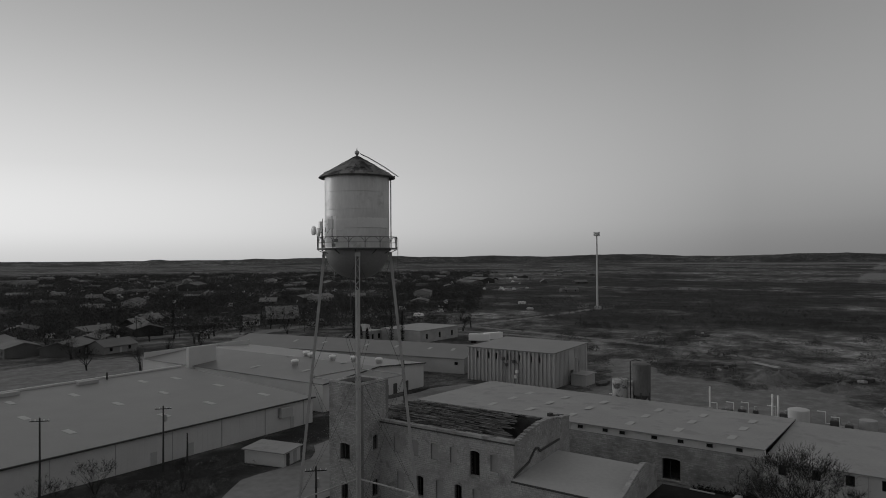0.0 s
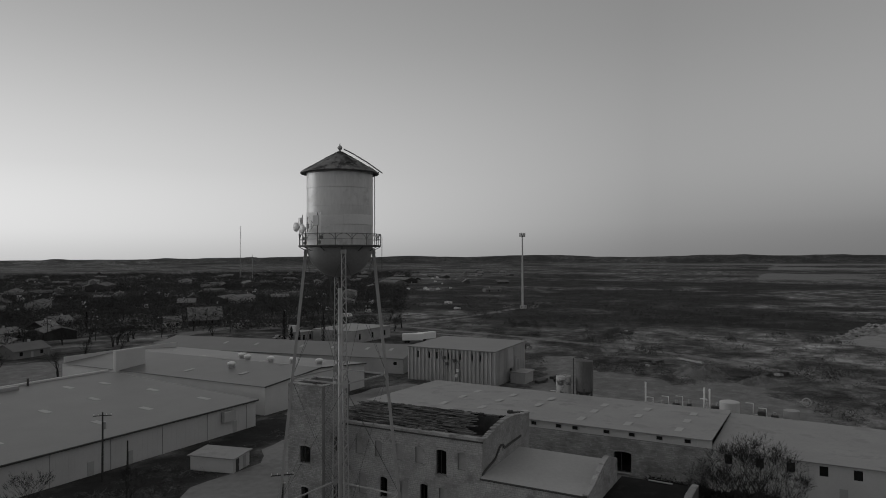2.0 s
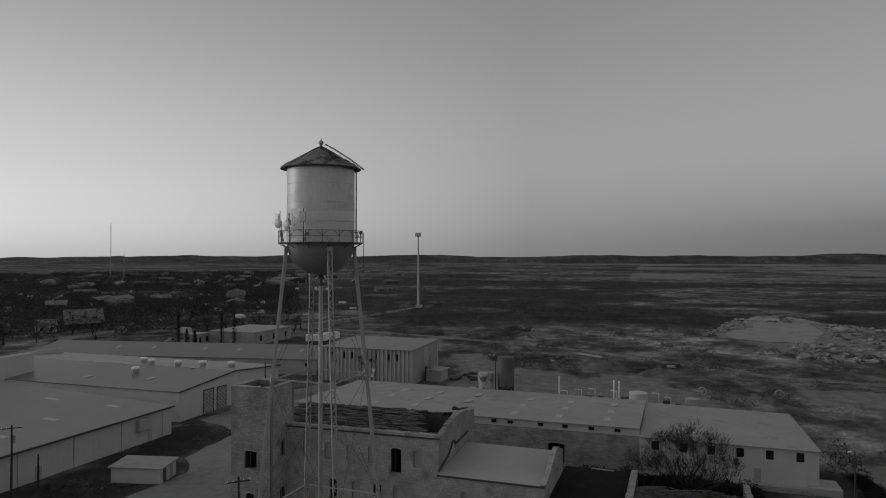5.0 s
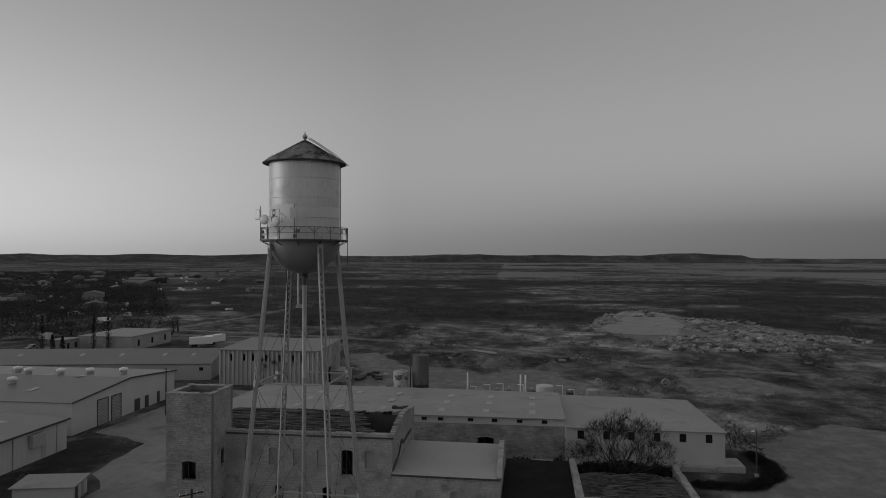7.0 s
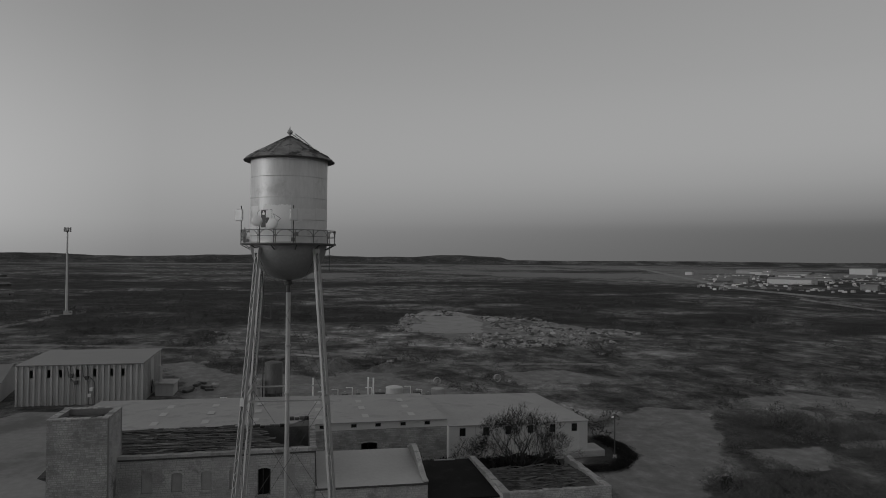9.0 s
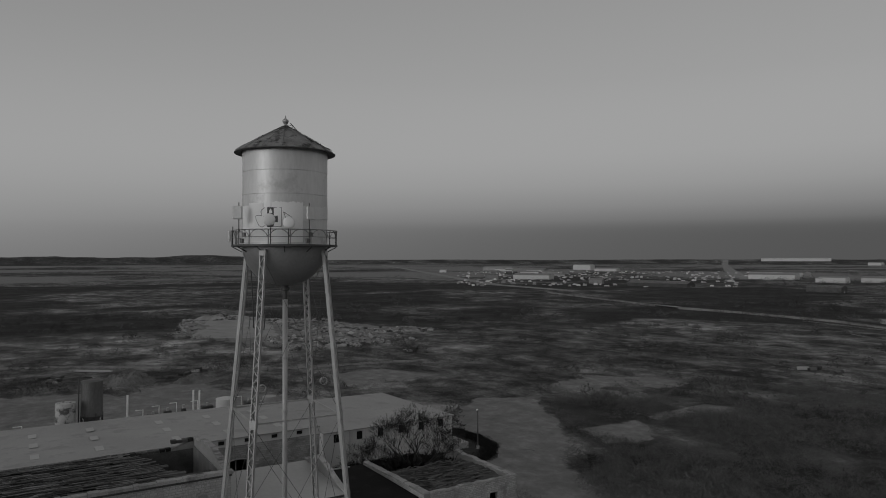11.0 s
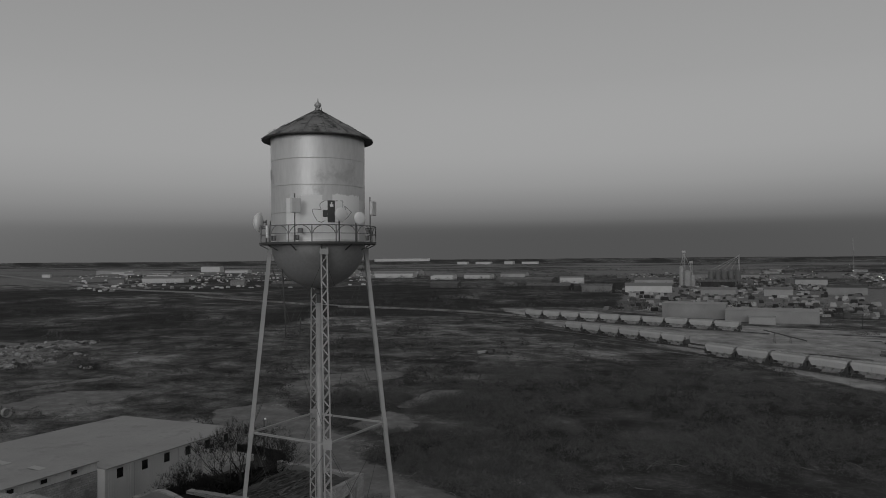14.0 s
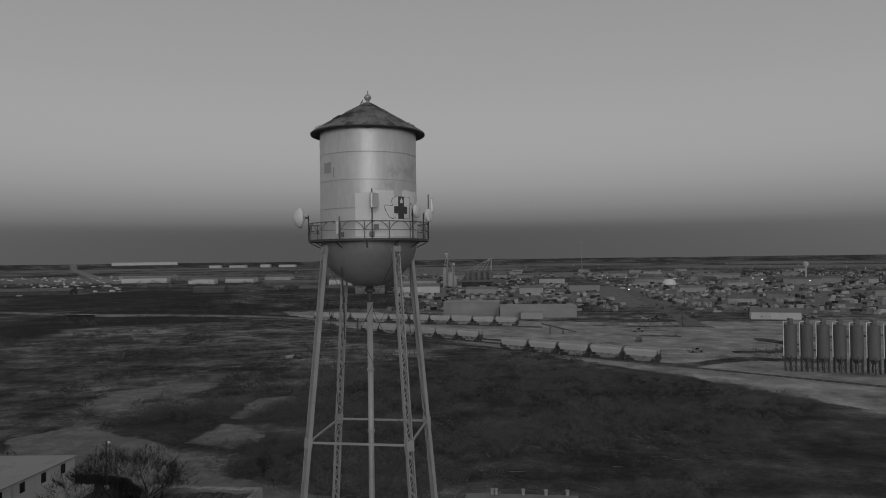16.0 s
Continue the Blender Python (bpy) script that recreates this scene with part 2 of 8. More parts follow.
    col = worn("bare", soil, 0.95)
    col = worn("gravel", ramp(noise_at(0.08, 9, 0.7), [(0.34, 0.15), (0.43, 0.25), (0.53, 0.33), (0.64, 0.47)]), 1.0)
    nt.links.new(col, b.inputs["Base Color"])
    bp = nt.nodes.new("ShaderNodeBump")
    bp.inputs["Distance"].default_value = 0.3
    nt.links.new(noise_at(0.5, 8, 0.75), bp.inputs["Height"])
    nt.links.new(bp.outputs[0], b.inputs["Normal"])
    return m


GROUND = ground_material()

# ---------------------------------------------------------------- mesh helpers


def add_box(bm, x0, y0, z0, x1, y1, z1, m=None, bevel=0.0):
    vs = [bm.verts.new((x, y, z)) for z in (z0, z1) for y in (y0, y1) for x in (x0, x1)]
    fs = [bm.faces.new([vs[i] for i in q]) for q in
          ((0, 2, 3, 1), (4, 5, 7, 6), (0, 1, 5, 4), (2, 6, 7, 3), (0, 4, 6, 2), (1, 3, 7, 5))]
    if bevel:
        es = list({e for f in fs for e in f.edges})
        got = bmesh.ops.bevel(bm, geom=es, offset=bevel, segments=1, affect="EDGES")
        vs = list({v for f in got["faces"] for v in f.verts} | {v for v in vs if v.is_valid})
    if m is not None:
        for v in vs:
            v.co = m @ v.co
    return vs


def add_beam(bm, a, b, w, d, up=(0, 0, 1)):
    """A rectangular bar from a to b, w wide across and d deep along up."""
    a, b, up = Vector(a), Vector(b), Vector(up)
    ax = (b - a).normalized()
    side = ax.cross(up)
    if side.length < 1e-4:
        side = ax.cross(Vector((1, 0, 0)))
    side.normalize()
    u = side.cross(ax).normalized()
    q = []
    for c in (a, b):
        for s, t in ((-1, -1), (1, -1), (1, 1), (-1, 1)):
            q.append(bm.verts.new(c + side * (s * w / 2) + u * (t * d / 2)))
    for f in ((3, 2, 1, 0), (4, 5, 6, 7), (0, 1, 5, 4), (1, 2, 6, 5), (2, 3, 7, 6), (3, 0, 4, 7)):
        bm.faces.new([q[i] for i in f])


def add_tube(bm, pts, radii, n=8, caps=True):
    """A round tube through pts with a radius at each."""
    rings = []
    pts = [Vector(p) for p in pts]
    if isinstance(radii, (int, float)):
        radii = [radii] * len(pts)
    for i, p in enumerate(pts):
        ax = (pts[min(i + 1, len(pts) - 1)] - pts[max(i - 1, 0)]).normalized()
        ref = Vector((0, 0, 1)) if abs(ax.z) < 0.9 else Vector((1, 0, 0))
        s = ax.cross(ref).normalized()
        t = ax.cross(s)
        rings.append([bm.verts.new(p + (s * math.cos(k * 2 * math.pi / n) + t * math.sin(k * 2 * math.pi / n)) * radii[i]) for k in range(n)])
    for r0, r1 in zip(rings, rings[1:]):
        for k in range(n):
            bm.faces.new((r0[k], r1[k], r1[(k + 1) % n], r0[(k + 1) % n]))
    if caps:
        bm.faces.new(rings[0])
        bm.faces.new(rings[-1][::-1])


def add_lathe(bm, profile, n=48, a0=0.0, a1=360.0, centre=(0, 0)):
    """Turns a profile of (radius, z) about a vertical axis."""
    full = abs(a1 - a0) >= 359.9
    steps = n if full else max(2, round(n * (a1 - a0) / 360)) + 1
    cols = []
    for i in range(steps):
        a = radians(a0 + (a1 - a0) * i / (steps if full else steps - 1))
        cols.append([bm.verts.new((centre[0] + r * math.cos(a), centre[1] + r * math.sin(a), z)) for r, z in profile])
    pairs = list(zip(cols, cols[1:])) + ([(cols[-1], cols[0])] if full else [])
    for c0, c1 in pairs:
        for j in range(len(profile) - 1):
            if profile[j][0] == 0 and profile[j + 1][0] == 0:
                continue
            bm.faces.new((c0[j], c1[j], c1[j + 1], c0[j + 1]))


def mesh_of(name, bm, mat, smooth=False):
    bmesh.ops.remove_doubles(bm, verts=bm.verts, dist=1e-5)
    me = bpy.data.meshes.new(name)
    bm.to_mesh(me)
    bm.free()
    me.materials.append(mat)
    if smooth:
        me.shade_smooth()
    return me


def part(name, bm, mat, parent, label="", smooth=False):
    ob = new(name, mesh_of(name, bm, mat, smooth))
    ob.parent = parent
    if label:
        tagged(ob, label)
    return ob


def thing(name, label, category, at=(0, 0, 0), turn=0.0, group="", kind=""):
    ob = new(name)
    ob.empty_display_size = 0.5
    ob.matrix_world = pose(*at, 0, 0, turn)
    return tagged(ob, label, category, group, kind)


def solid(name, bm, mat, label, category, kind="", group="", smooth=False):
    return tagged(new(name, mesh_of(name, bm, mat, smooth)), label, category, group, kind)


def quads(name, verts, faces, mat):
    me = bpy.data.meshes.new(name)
    me.from_pydata([tuple(v) for v in verts], [], faces)
    me.materials.append(mat)
    me.update()
    return me

# ---------------------------------------------------------------- ground, far hills, roads


def smooth01(t):
    t = min(1.0, max(0.0, t))
    return t * t * (3 - 2 * t)


def hill_height(a):
    """Rise of the far land by compass angle (degrees, anticlockwise from +x)."""
    h = 27.0 + 3.0 * noise.noise((a * 0.11, 3.1, 0)) + 2.2 * noise.noise((a * 0.6, 8.0, 0)) + 1.6 * noise.noise((a * 2.3, 5.0, 0))
    crest = 0.75 + 0.5 * noise.noise((a * 0.18, 0, 1.7)) + 0.16 * noise.noise((a * 0.9, 4, 0.3))
    h += 27.0 * smooth01((a + 18) / 7) * smooth01((66 - a) / 34) * crest
    h += 17.0 * smooth01((a + 17.6) / 0.8) * smooth01((-9.5 - a) / 2.5)          # flat-topped mesa
    for middle, wide, tall in ((58.5, 0.5, 9.0), (51.0, 0.9, 8.0), (44.5, 0.35, 6.0)):
        h += tall * math.exp(-((a - middle) / wide) ** 2)
    return h


def land(x, y):
    r = math.hypot(x, y)
    z = 0.25 * smooth01((r - 120) / 200) * (noise.noise((x * 0.012, y * 0.012, 0)) + 0.5 * noise.noise((x * 0.05, y * 0.05, 2)))
    if r > 4060:
        a = math.degrees(math.atan2(y, x))
        z += hill_height(a) * smooth01((r - 4060) / 590)
    return z - 0.02


BARE = [([(66, -56), (80, -68), (90, -80), (83, -90), (70, -86), (58, -80), (48, -72), (39, -63), (28, -56.5), (6, -50), (20, -44), (38, -46), (46, -50), (54, -60), (62, -60)], 2.5),
        ([(94, -106), (96, -128), (86, -138), (74, -142), (71, -131), (80, -124), (83, -114), (73, -115), (75, -107)], 1.6),
        ([(140, -58), (142, -80), (124, -90), (118, -78), (124, -62)], 3.0),
        ([(53, -98), (55, -121), (45, -125), (47, -108), (49, -99)], 1.6),
        ([(53, -80), (52, -96), (40, -86), (42, -77)], 3.0),
        ([(88, 34), (112, 33), (112, 28), (126, 26), (172, 44), (178, 34), (150, 18), (148, 0), (138, -6), (156, -28), (134, -29), (118, -40), (100, -44), (88, -28)], 4.0),
        ([(276, -46), (350, -62), (345, -104), (300, -132), (236, -150), (200, -104), (194, -72), (238, -58)], 6.0),
        ([(69, 193), (101, 176), (96, 153), (50, 146), (0, 150), (20, 190)], 5.0),
        ([(46, -79), (51, -86), (48, -94), (39, -86), (39, -80)], 1.2)]
FAR_BARE = [([(1585, -456), (1516, -824), (1062, -586), (1240, -361)], 40.0),
        ([(1700, -1500), (1500, -1250), (1150, -800), (950, -780), (1200, -1250)], 40.0),
        ([(3400, -800), (3950, -900), (3500, -1700), (3100, -1450)], 120.0),
        ([(3300, 1200), (3750, 1300), (3980, -700), (3500, -600)], 120.0)]
PASTURE = [[(135, -135), (70, -235), (16, -178), (36, -150), (60, -122), (104, -104)], [(190, -140), (140, -260), (80, -250), (140, -140)], [(44, -150), (16, -170), (-30, -136), (0, -130)]]
DARKSOIL = [([(-75, 58), (56, 61), (61, 56), (57, 50), (40, 48.5), (34, 43.5), (20, 43.5), (8, 39), (-10, 28), (-75, 20)], 1.5),
            ([(24, -25), (34, -25), (34, -45), (55, -48), (55, -17), (24, -16)], 2.0),
            ([(28, -80), (36, -104), (34, -150), (14, -196), (-24, -172), (-52, -142), (-78, -112), (-112, -66), (-60, -40), (-10, -60)], 14.0),
            ([(46, -43), (46, -51), (51, -57), (57, -59), (65, -59), (65, -52), (54, -50)], 1.0),
            ([(58, -82), (72, -92), (66, -110), (56, -104), (46, -97), (52, -86)], 3.0),
            ([(30, -66), (48, -78), (38, -90), (28, -88), (22, -70)], 4.0)]
BARE_LINES = [([(240, 152), (228, 92), (215, 47), (201, 7), (184, -20), (166, -43), (158, -59), (155, -78), (150, -100)], 2.2),
              ([(170, 158), (205, 150), (236, 147), (271, 144), (305, 139), (350, 137), (376, 137)], 2.6),
              ([(420, -420), (520, -470)], 3.0),
              ([(2600, -3740), (2217, -3195), (1353, -1985), (812, -1240), (622, -1000)], 11.0),
              ([(622, -1000), (900, -560), (1560, -820)], 6.0),
              ([(622, -1000), (470, -940), (300, -880)], 7.0),
              ([(214, 85), (217, 108), (219, 136)], 2.0),
              ([(56, 174), (92, 162), (130, 190), (166, 212), (200, 214)], 3.5)]
GRAVEL = [([(150, -402), (110, -338), (67, -284), (20, -239), (2, -220), (-25, -189), (-54, -157), (-76, -128), (-90, -104), (-150, -64), (-260, -50), (-280, -210), (-190, -330), (-60, -318), (20, -335), (66, -372)], 5.0)]

STAIN = [([(-50, -301), (-72, -299), (-101, -294)], 2.2), ([(-58, -281), (-76, -278)], 1.6), ([(-64, -256), (-77, -255)], 1.6), ([(-62, -176), (-84, -190), (-104, -186)], 2.4),
         ([(-108, -244), (-113, -228)], 2.4), ([(-20, -236), (-52, -222)], 1.8), ([(40, -268), (-24, -226)], 1.6), ([(-88, -206), (-118, -212)], 2.0), ([(-130, -250), (-170, -262)], 2.4)]


def signed_distance(x, y, poly):
    """Metres inside a polygon (minus: outside) for arrays of points."""
    d = np.full(len(x), 1e9)
    odd = np.zeros(len(x), bool)
    n = len(poly)
    for i in range(n):
        (ax, ay), (bx, by) = poly[i], poly[(i + 1) % n]
        d = np.minimum(d, segment_distance(x, y, ax, ay, bx, by))
        if ay != by:
            cross = ((ay > y) != (by > y)) & (x < (bx - ax) * (y - ay) / (by - ay) + ax)
            odd ^= cross
    return np.where(odd, d, -d)


def segment_distance(x, y, ax, ay, bx, by):
    t = np.clip(((x - ax) * (bx - ax) + (y - ay) * (by - ay)) / ((bx - ax) ** 2 + (by - ay) ** 2), 0, 1)
    return np.hypot(x - ax - t * (bx - ax), y - ay - t * (by - ay))


def layers(x, y):
    bare, gravel = np.zeros(len(x)), np.zeros(len(x))
    for poly, soft in BARE + FAR_BARE:
        bare = np.maximum(bare, np.clip(0.5 + signed_distance(x, y, poly) / (2 * soft), 0, 1))
    for poly in PASTURE:
        bare = np.maximum(bare, np.clip(0.2 + signed_distance(x, y, poly) / 40, 0, 0.42))
    r, a = np.hypot(x, y), np.degrees(np.arctan2(y, x))
    far = np.where(a < -80, np.clip((r - 340) / 120, 0, 1), np.clip((r - 850) / 300, 0, 1)) * ((a > -125) & (a < 2) & (r < 4000))
    if far.max() > 0:
        bare = np.maximum(bare, far * np.array([0.60 + 0.7 * noise.noise((p / 500, q / 380, 6.0)) + 0.35 * noise.noise((p / 70, q / 60, 3.0)) for p, q in zip(x, y)]))
    for line, half in BARE_LINES:
        for (ax, ay), (bx, by) in zip(line, line[1:]):
            bare = np.maximum(bare, np.clip(1.25 - segment_distance(x, y, ax, ay, bx, by) / (half * 1.6), 0, 0.9))
    for poly, soft in GRAVEL:
        gravel = np.maximum(gravel, np.clip(0.5 + signed_distance(x, y, poly) / (2 * soft), 0, 1))
    for line, half in STAIN:
        for (ax, ay), (bx, by) in zip(line, line[1:]):
            gravel = np.minimum(gravel, np.clip(segment_distance(x, y, ax, ay, bx, by) / (half * 1.6) - 0.35, 0.1, 1))
    return bare, gravel


def wood_cover(x, y):
    """How far the land is covered by dark winter woods (0 to 1), for arrays of points."""
    r, a = np.hypot(x, y), np.degrees(np.arctan2(y, x))
    n = np.array([noise.noise((p / 190, q / 230, 4.0)) + 0.75 * noise.noise((p / 55, q / 60, 9.0)) + 0.35 * noise.noise((p / 22, q / 22, 2.0)) for p, q in zip(x, y)])
    ring = np.clip((r - 300) / 90, 0, 1) * np.clip((980 - r) / 160, 0, 1)
    belt = 0.36 * ring - 0.14 + 0.10 * np.clip((r - 1500) / 500, 0, 1)
    belt = np.where((a > 28) | (a < -112), belt - 0.12, belt)
    belt = np.where((a < -52) & (r < 360), belt - 0.4, belt)
    belt = np.where((a < -80) & (r > 330) & (r < 1500), belt - 0.34, belt)
    w = np.clip(0.5 + (n + belt) * 3.0, 0, 1) * np.clip((r - 260) / 60, 0, 1)
    rise = np.array([hill_height(q) for q in a])
    w = np.maximum(w, np.clip((r - 4040) / 80, 0, 0.6) * np.clip((rise - 31) / 14, 0.1, 1))
    for poly, soft in DARKSOIL:
        w = np.maximum(w, np.clip(0.5 + signed_distance(x, y, poly) / (2 * soft), 0, 0.92 if soft < 9 else 0.66))
    return np.where(r > 4700, 0, w)


def build_ground():
    radii = [0, 10, 20] + [20 + 3.0 * i for i in range(1, 94)] + [305 + 6 * i for i in range(20)] + [425 + 14 * i for i in range(40)] + [985 + 40 * i for i in range(28)] + [2100, 2200, 2300, 2400, 2500, 2700, 2900, 3100, 3300, 3400, 3500, 3600, 3700, 3800, 3900, 4000, 4050, 4120, 4200, 4300, 4480, 4600, 4680, 4760]
    n = 600
    verts, faces = [], []
    for r in radii:
        for k in range(n):
            a = 2 * math.pi * k / n
            x, y = r * math.cos(a), r * math.sin(a)
            verts.append((x, y, land(x, y) - (18.0 if r > 4700 else 0.0)))
    for i in range(len(radii) - 1):
        for k in range(n):
            a, b = i * n + k, i * n + (k + 1) % n
            if i == 0:
                faces.append((0, n + k, n + (k + 1) % n))
            else:
                faces.append((a, a + n, b + n, b))
    me = quads("ground", verts, faces, GROUND)
    co = np.array(verts)
    bare, gravel = layers(co[:, 0], co[:, 1])
    me.attributes.new("bare", "FLOAT", "POINT").data.foreach_set("value", bare)
    me.attributes.new("wood", "FLOAT", "POINT").data.foreach_set("value", wood_cover(co[:, 0], co[:, 1]))
    me.attributes.new("gravel", "FLOAT", "POINT").data.foreach_set("value", gravel)
    ob = new("ground", me)
    me.shade_smooth()
    tagged(ob, "dark winter scrubland with pale bare patches reaching low hills", "ground", kind="structure")


build_ground()


def blob(name, outline, z, mat, label, category="ground patch", rough=2.5, kind="structure"):
    """A flat patch of ground with an uneven rim."""
    pts = []
    m = len(outline)
    for i in range(m):
        p, q = Vector((*outline[i], 0)), Vector((*outline[(i + 1) % m], 0))
        k = max(2, int((q - p).length / 3.0))
        for j in range(k):
            c = p.lerp(q, j / k)
            d = (q - p).normalized()
            o = Vector((d.y, -d.x, 0)) * rough * (noise.noise((c.x * 0.07, c.y * 0.07, 5)) + 0.6 * noise.noise((c.x * 0.25, c.y * 0.25, 9)))
            c = c + o
            pts.append((c.x, c.y, 0))
    bm = bmesh.new()
    vs = [bm.verts.new((x, y, z + land(x, y) + 0.02)) for x, y, _ in pts]
    f = bm.faces.new(vs)
    bmesh.ops.triangulate(bm, faces=[f])
    return solid(name, bm, mat, label, category, kind)


def strip(name, line, width, z, mat, label, category="road", rough=0.6):
    """A track along a line of points."""
    left, right = [], []
    for i, p in enumerate(line):
        a, b = Vector(line[max(i - 1, 0)]), Vector(line[min(i + 1, len(line) - 1)])
        d = (b - a).normalized()
        nrm = Vector((-d.y, d.x))
        left.append((Vector(p) + nrm * width / 2)[:])
        right.append((Vector(p) - nrm * width / 2)[:])
    return blob(name, left + right[::-1], z, mat, label, category, rough)


YARD = [(63, 63), (96, 62), (107, 58), (107, 40), (58, 38), (42, 27), (20, 27), (4, 26), (8, 37), (20, 42), (34, 42.5), (40, 48), (57, 49.5), (61, 55)]
blob("yard", YARD, 0.05, ROADMAT, "grey paved yard between the sheds", "yard", 1.2)
strip("town_road", [(-96, -300), (-102, -378), (-112, -520), (-128, -745), (-140, -1100)], 11, 0.1, ASPHALT, "straight grey road into the town", rough=1)
strip("far_road", [(2600, -3740), (2217, -3195), (1353, -1985), (812, -1240), (622, -1000)], 30, 0.5, ROADMAT, "wide pale far road running to the horizon", rough=3)
strip("far_highway", [(480, -480), (674, -516), (889, -615), (1218, -762), (1964, -1104), (3115, -1608)], 20, 0.4, ROADMAT, "pale far highway", rough=1)

# ---------------------------------------------------------------- the water tower


def polar(r, a, z):
    return Vector((r * math.cos(radians(a)), r * math.sin(radians(a)), z))


TANK_R, Z_FLOOR, Z_EAVE = 3.05, 35.2, 42.2
LEG_AZ = [222.7, 132.7, 42.7, -47.3]


def leg_r(z):
    return 3.08 + 0.104 * (35.2 - z)


def build_water_tower():
    tower = thing("water_tower", "old steel water tower with conical roof on four lattice legs", "water tower")
    # tank plates, four courses
    tank = part("tank", _lathe([(TANK_R - 0.03, Z_FLOOR), (TANK_R - 0.03, Z_EAVE)], 96), TANK, tower, "grey patch-painted steel tank", True)
    courses = [(35.25, 37.09), (37.10, 38.80), (38.81, 40.46), (40.47, 42.2)]
    for ci, (z0, z1) in enumerate(courses):
        for k in range(4):
            a = k * 90 + (42 if ci % 2 else 87)
            bm = bmesh.new()
            r = TANK_R + 0.006 * (ci % 2)
            add_lathe(bm, [(r - 0.02, z0), (r, z0 + 0.015), (r, z1 - 0.015), (r - 0.02, z1)], 240, a + 0.07, a + 89.93)
            part("plate", bm, TANK, tank)
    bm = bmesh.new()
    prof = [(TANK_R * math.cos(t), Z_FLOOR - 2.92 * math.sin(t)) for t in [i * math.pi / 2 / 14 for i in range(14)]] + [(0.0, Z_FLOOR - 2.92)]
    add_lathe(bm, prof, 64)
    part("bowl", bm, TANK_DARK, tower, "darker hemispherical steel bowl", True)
    # roof
    bm = bmesh.new()
    add_lathe(bm, [(3.63, 41.95), (3.65, 42.0), (3.25, 42.28), (2.0, 43.0), (0.9, 43.64), (0.22, 44.02), (0.0, 44.06)], 16)
    roof = part("roof", bm, SHINGLE, tower, "dark weathered conical roof")
    bm = bmesh.new()
    add_lathe(bm, [(3.63, 41.92), (3.63, 41.97), (3.57, 41.98), (3.1, 42.1), (3.0, 42.03), (3.53, 41.90), (3.63, 41.92)], 64)
    part("eave", bm, DARKSTEEL, roof, "dark overhanging eave")
    for k in range(16):
        a = k * 22.5
        bm = bmesh.new()
        add_tube(bm, [polar(3.63, a, 42.01), polar(3.25, a, 42.29), polar(2.0, a, 43.01), polar(0.9, a, 43.65), polar(0.2, a, 44.04)], 0.014, 4)
        part("hip_seam", bm, SHINGLE, roof)
    for _ in range(26):     # lifted and missing shingle rows
        a, t = rnd.uniform(0, 360), rnd.uniform(0.15, 0.85)
        r = 3.5 * (1 - t) + 0.3
        z = 42.16 + (3.5 - r) * 0.575
        bm = bmesh.new()
        da = rnd.uniform(4, 12)
        add_lathe(bm, [(r + 0.25, z - 0.15), (r + 0.25, z - 0.10), (r - 0.05, z + 0.08), (r - 0.05, z + 0.04)], 64, a, a + da)
        part("shingle", bm, SHINGLE, roof)
    bm = bmesh.new()
    add_lathe(bm, [(0.0, 44.0), (0.16, 44.02), (0.10, 44.14), (0.13, 44.2), (0.21, 44.3), (0.235, 44.4), (0.2, 44.5), (0.1, 44.58), (0.05, 44.63), (0.035, 44.78), (0.0, 44.86)], 20)
    part("finial", bm, STEEL, tower, "pale ball finial", True)
    # ladders
    lad = 304.0
    bm = bmesh.new()
    for s in (-1, 1):
        off = polar(1, lad + 90, 0) * 0.2 * s
        add_tube(bm, [polar(0.35, lad, 44.28) + off, polar(1.2, lad, 43.86) + off, polar(2.6, lad, 43.02) + off, polar(3.95, lad, 42.05) + off], 0.035, 5)
    for i in range(22):
        t = i / 21
        p = polar(0.6, lad, 44.18).lerp(polar(3.9, lad, 42.09), t)
        off = polar(1, lad + 90, 0) * 0.2
        add_tube(bm, [p - off, p + off], 0.018, 4)
    part("roof_ladder", bm, STEEL, tower, "curved pale roof ladder")
    bm = bmesh.new()
    for s in (-1, 1):
        off = polar(1, lad + 90, 0) * 0.19 * s
        add_tube(bm, [polar(3.22, lad, 35.25) + off, polar(3.22, lad, 41.8) + off, polar(3.62, lad, 42.12) + off], 0.035, 5)
    for i in range(22):
        off = polar(1, lad + 90, 0) * 0.19
        p = polar(3.22, lad, 35.5 + i * 0.3)
        add_tube(bm, [p - off, p + off], 0.018, 4)
    part("side_ladder", bm, DARKSTEEL, tower, "dark ladder up the side of the tank")
    # walkway and railing
    bm = bmesh.new()
    add_lathe(bm, [(TANK_R + 0.01, 35.12), (3.80, 35.12), (3.80, 35.26), (3.74, 35.26), (3.74, 35.20), (TANK_R + 0.01, 35.20), (TANK_R + 0.01, 35.12)], 64)
    walkway = part("walkway", bm, DARKSTEEL, tower, "narrow dark steel walkway round the tank")
    for z, r in ((36.28, 0.035), (35.78, 0.022)):
        bm = bmesh.new()
        for k in range(48):
            add_tube(bm, [polar(3.76, k * 7.5, z), polar(3.76, k * 7.5 + 7.5, z)], r, 5, False)
        part("handrail", bm, RAIL, walkway)
    npost = 16
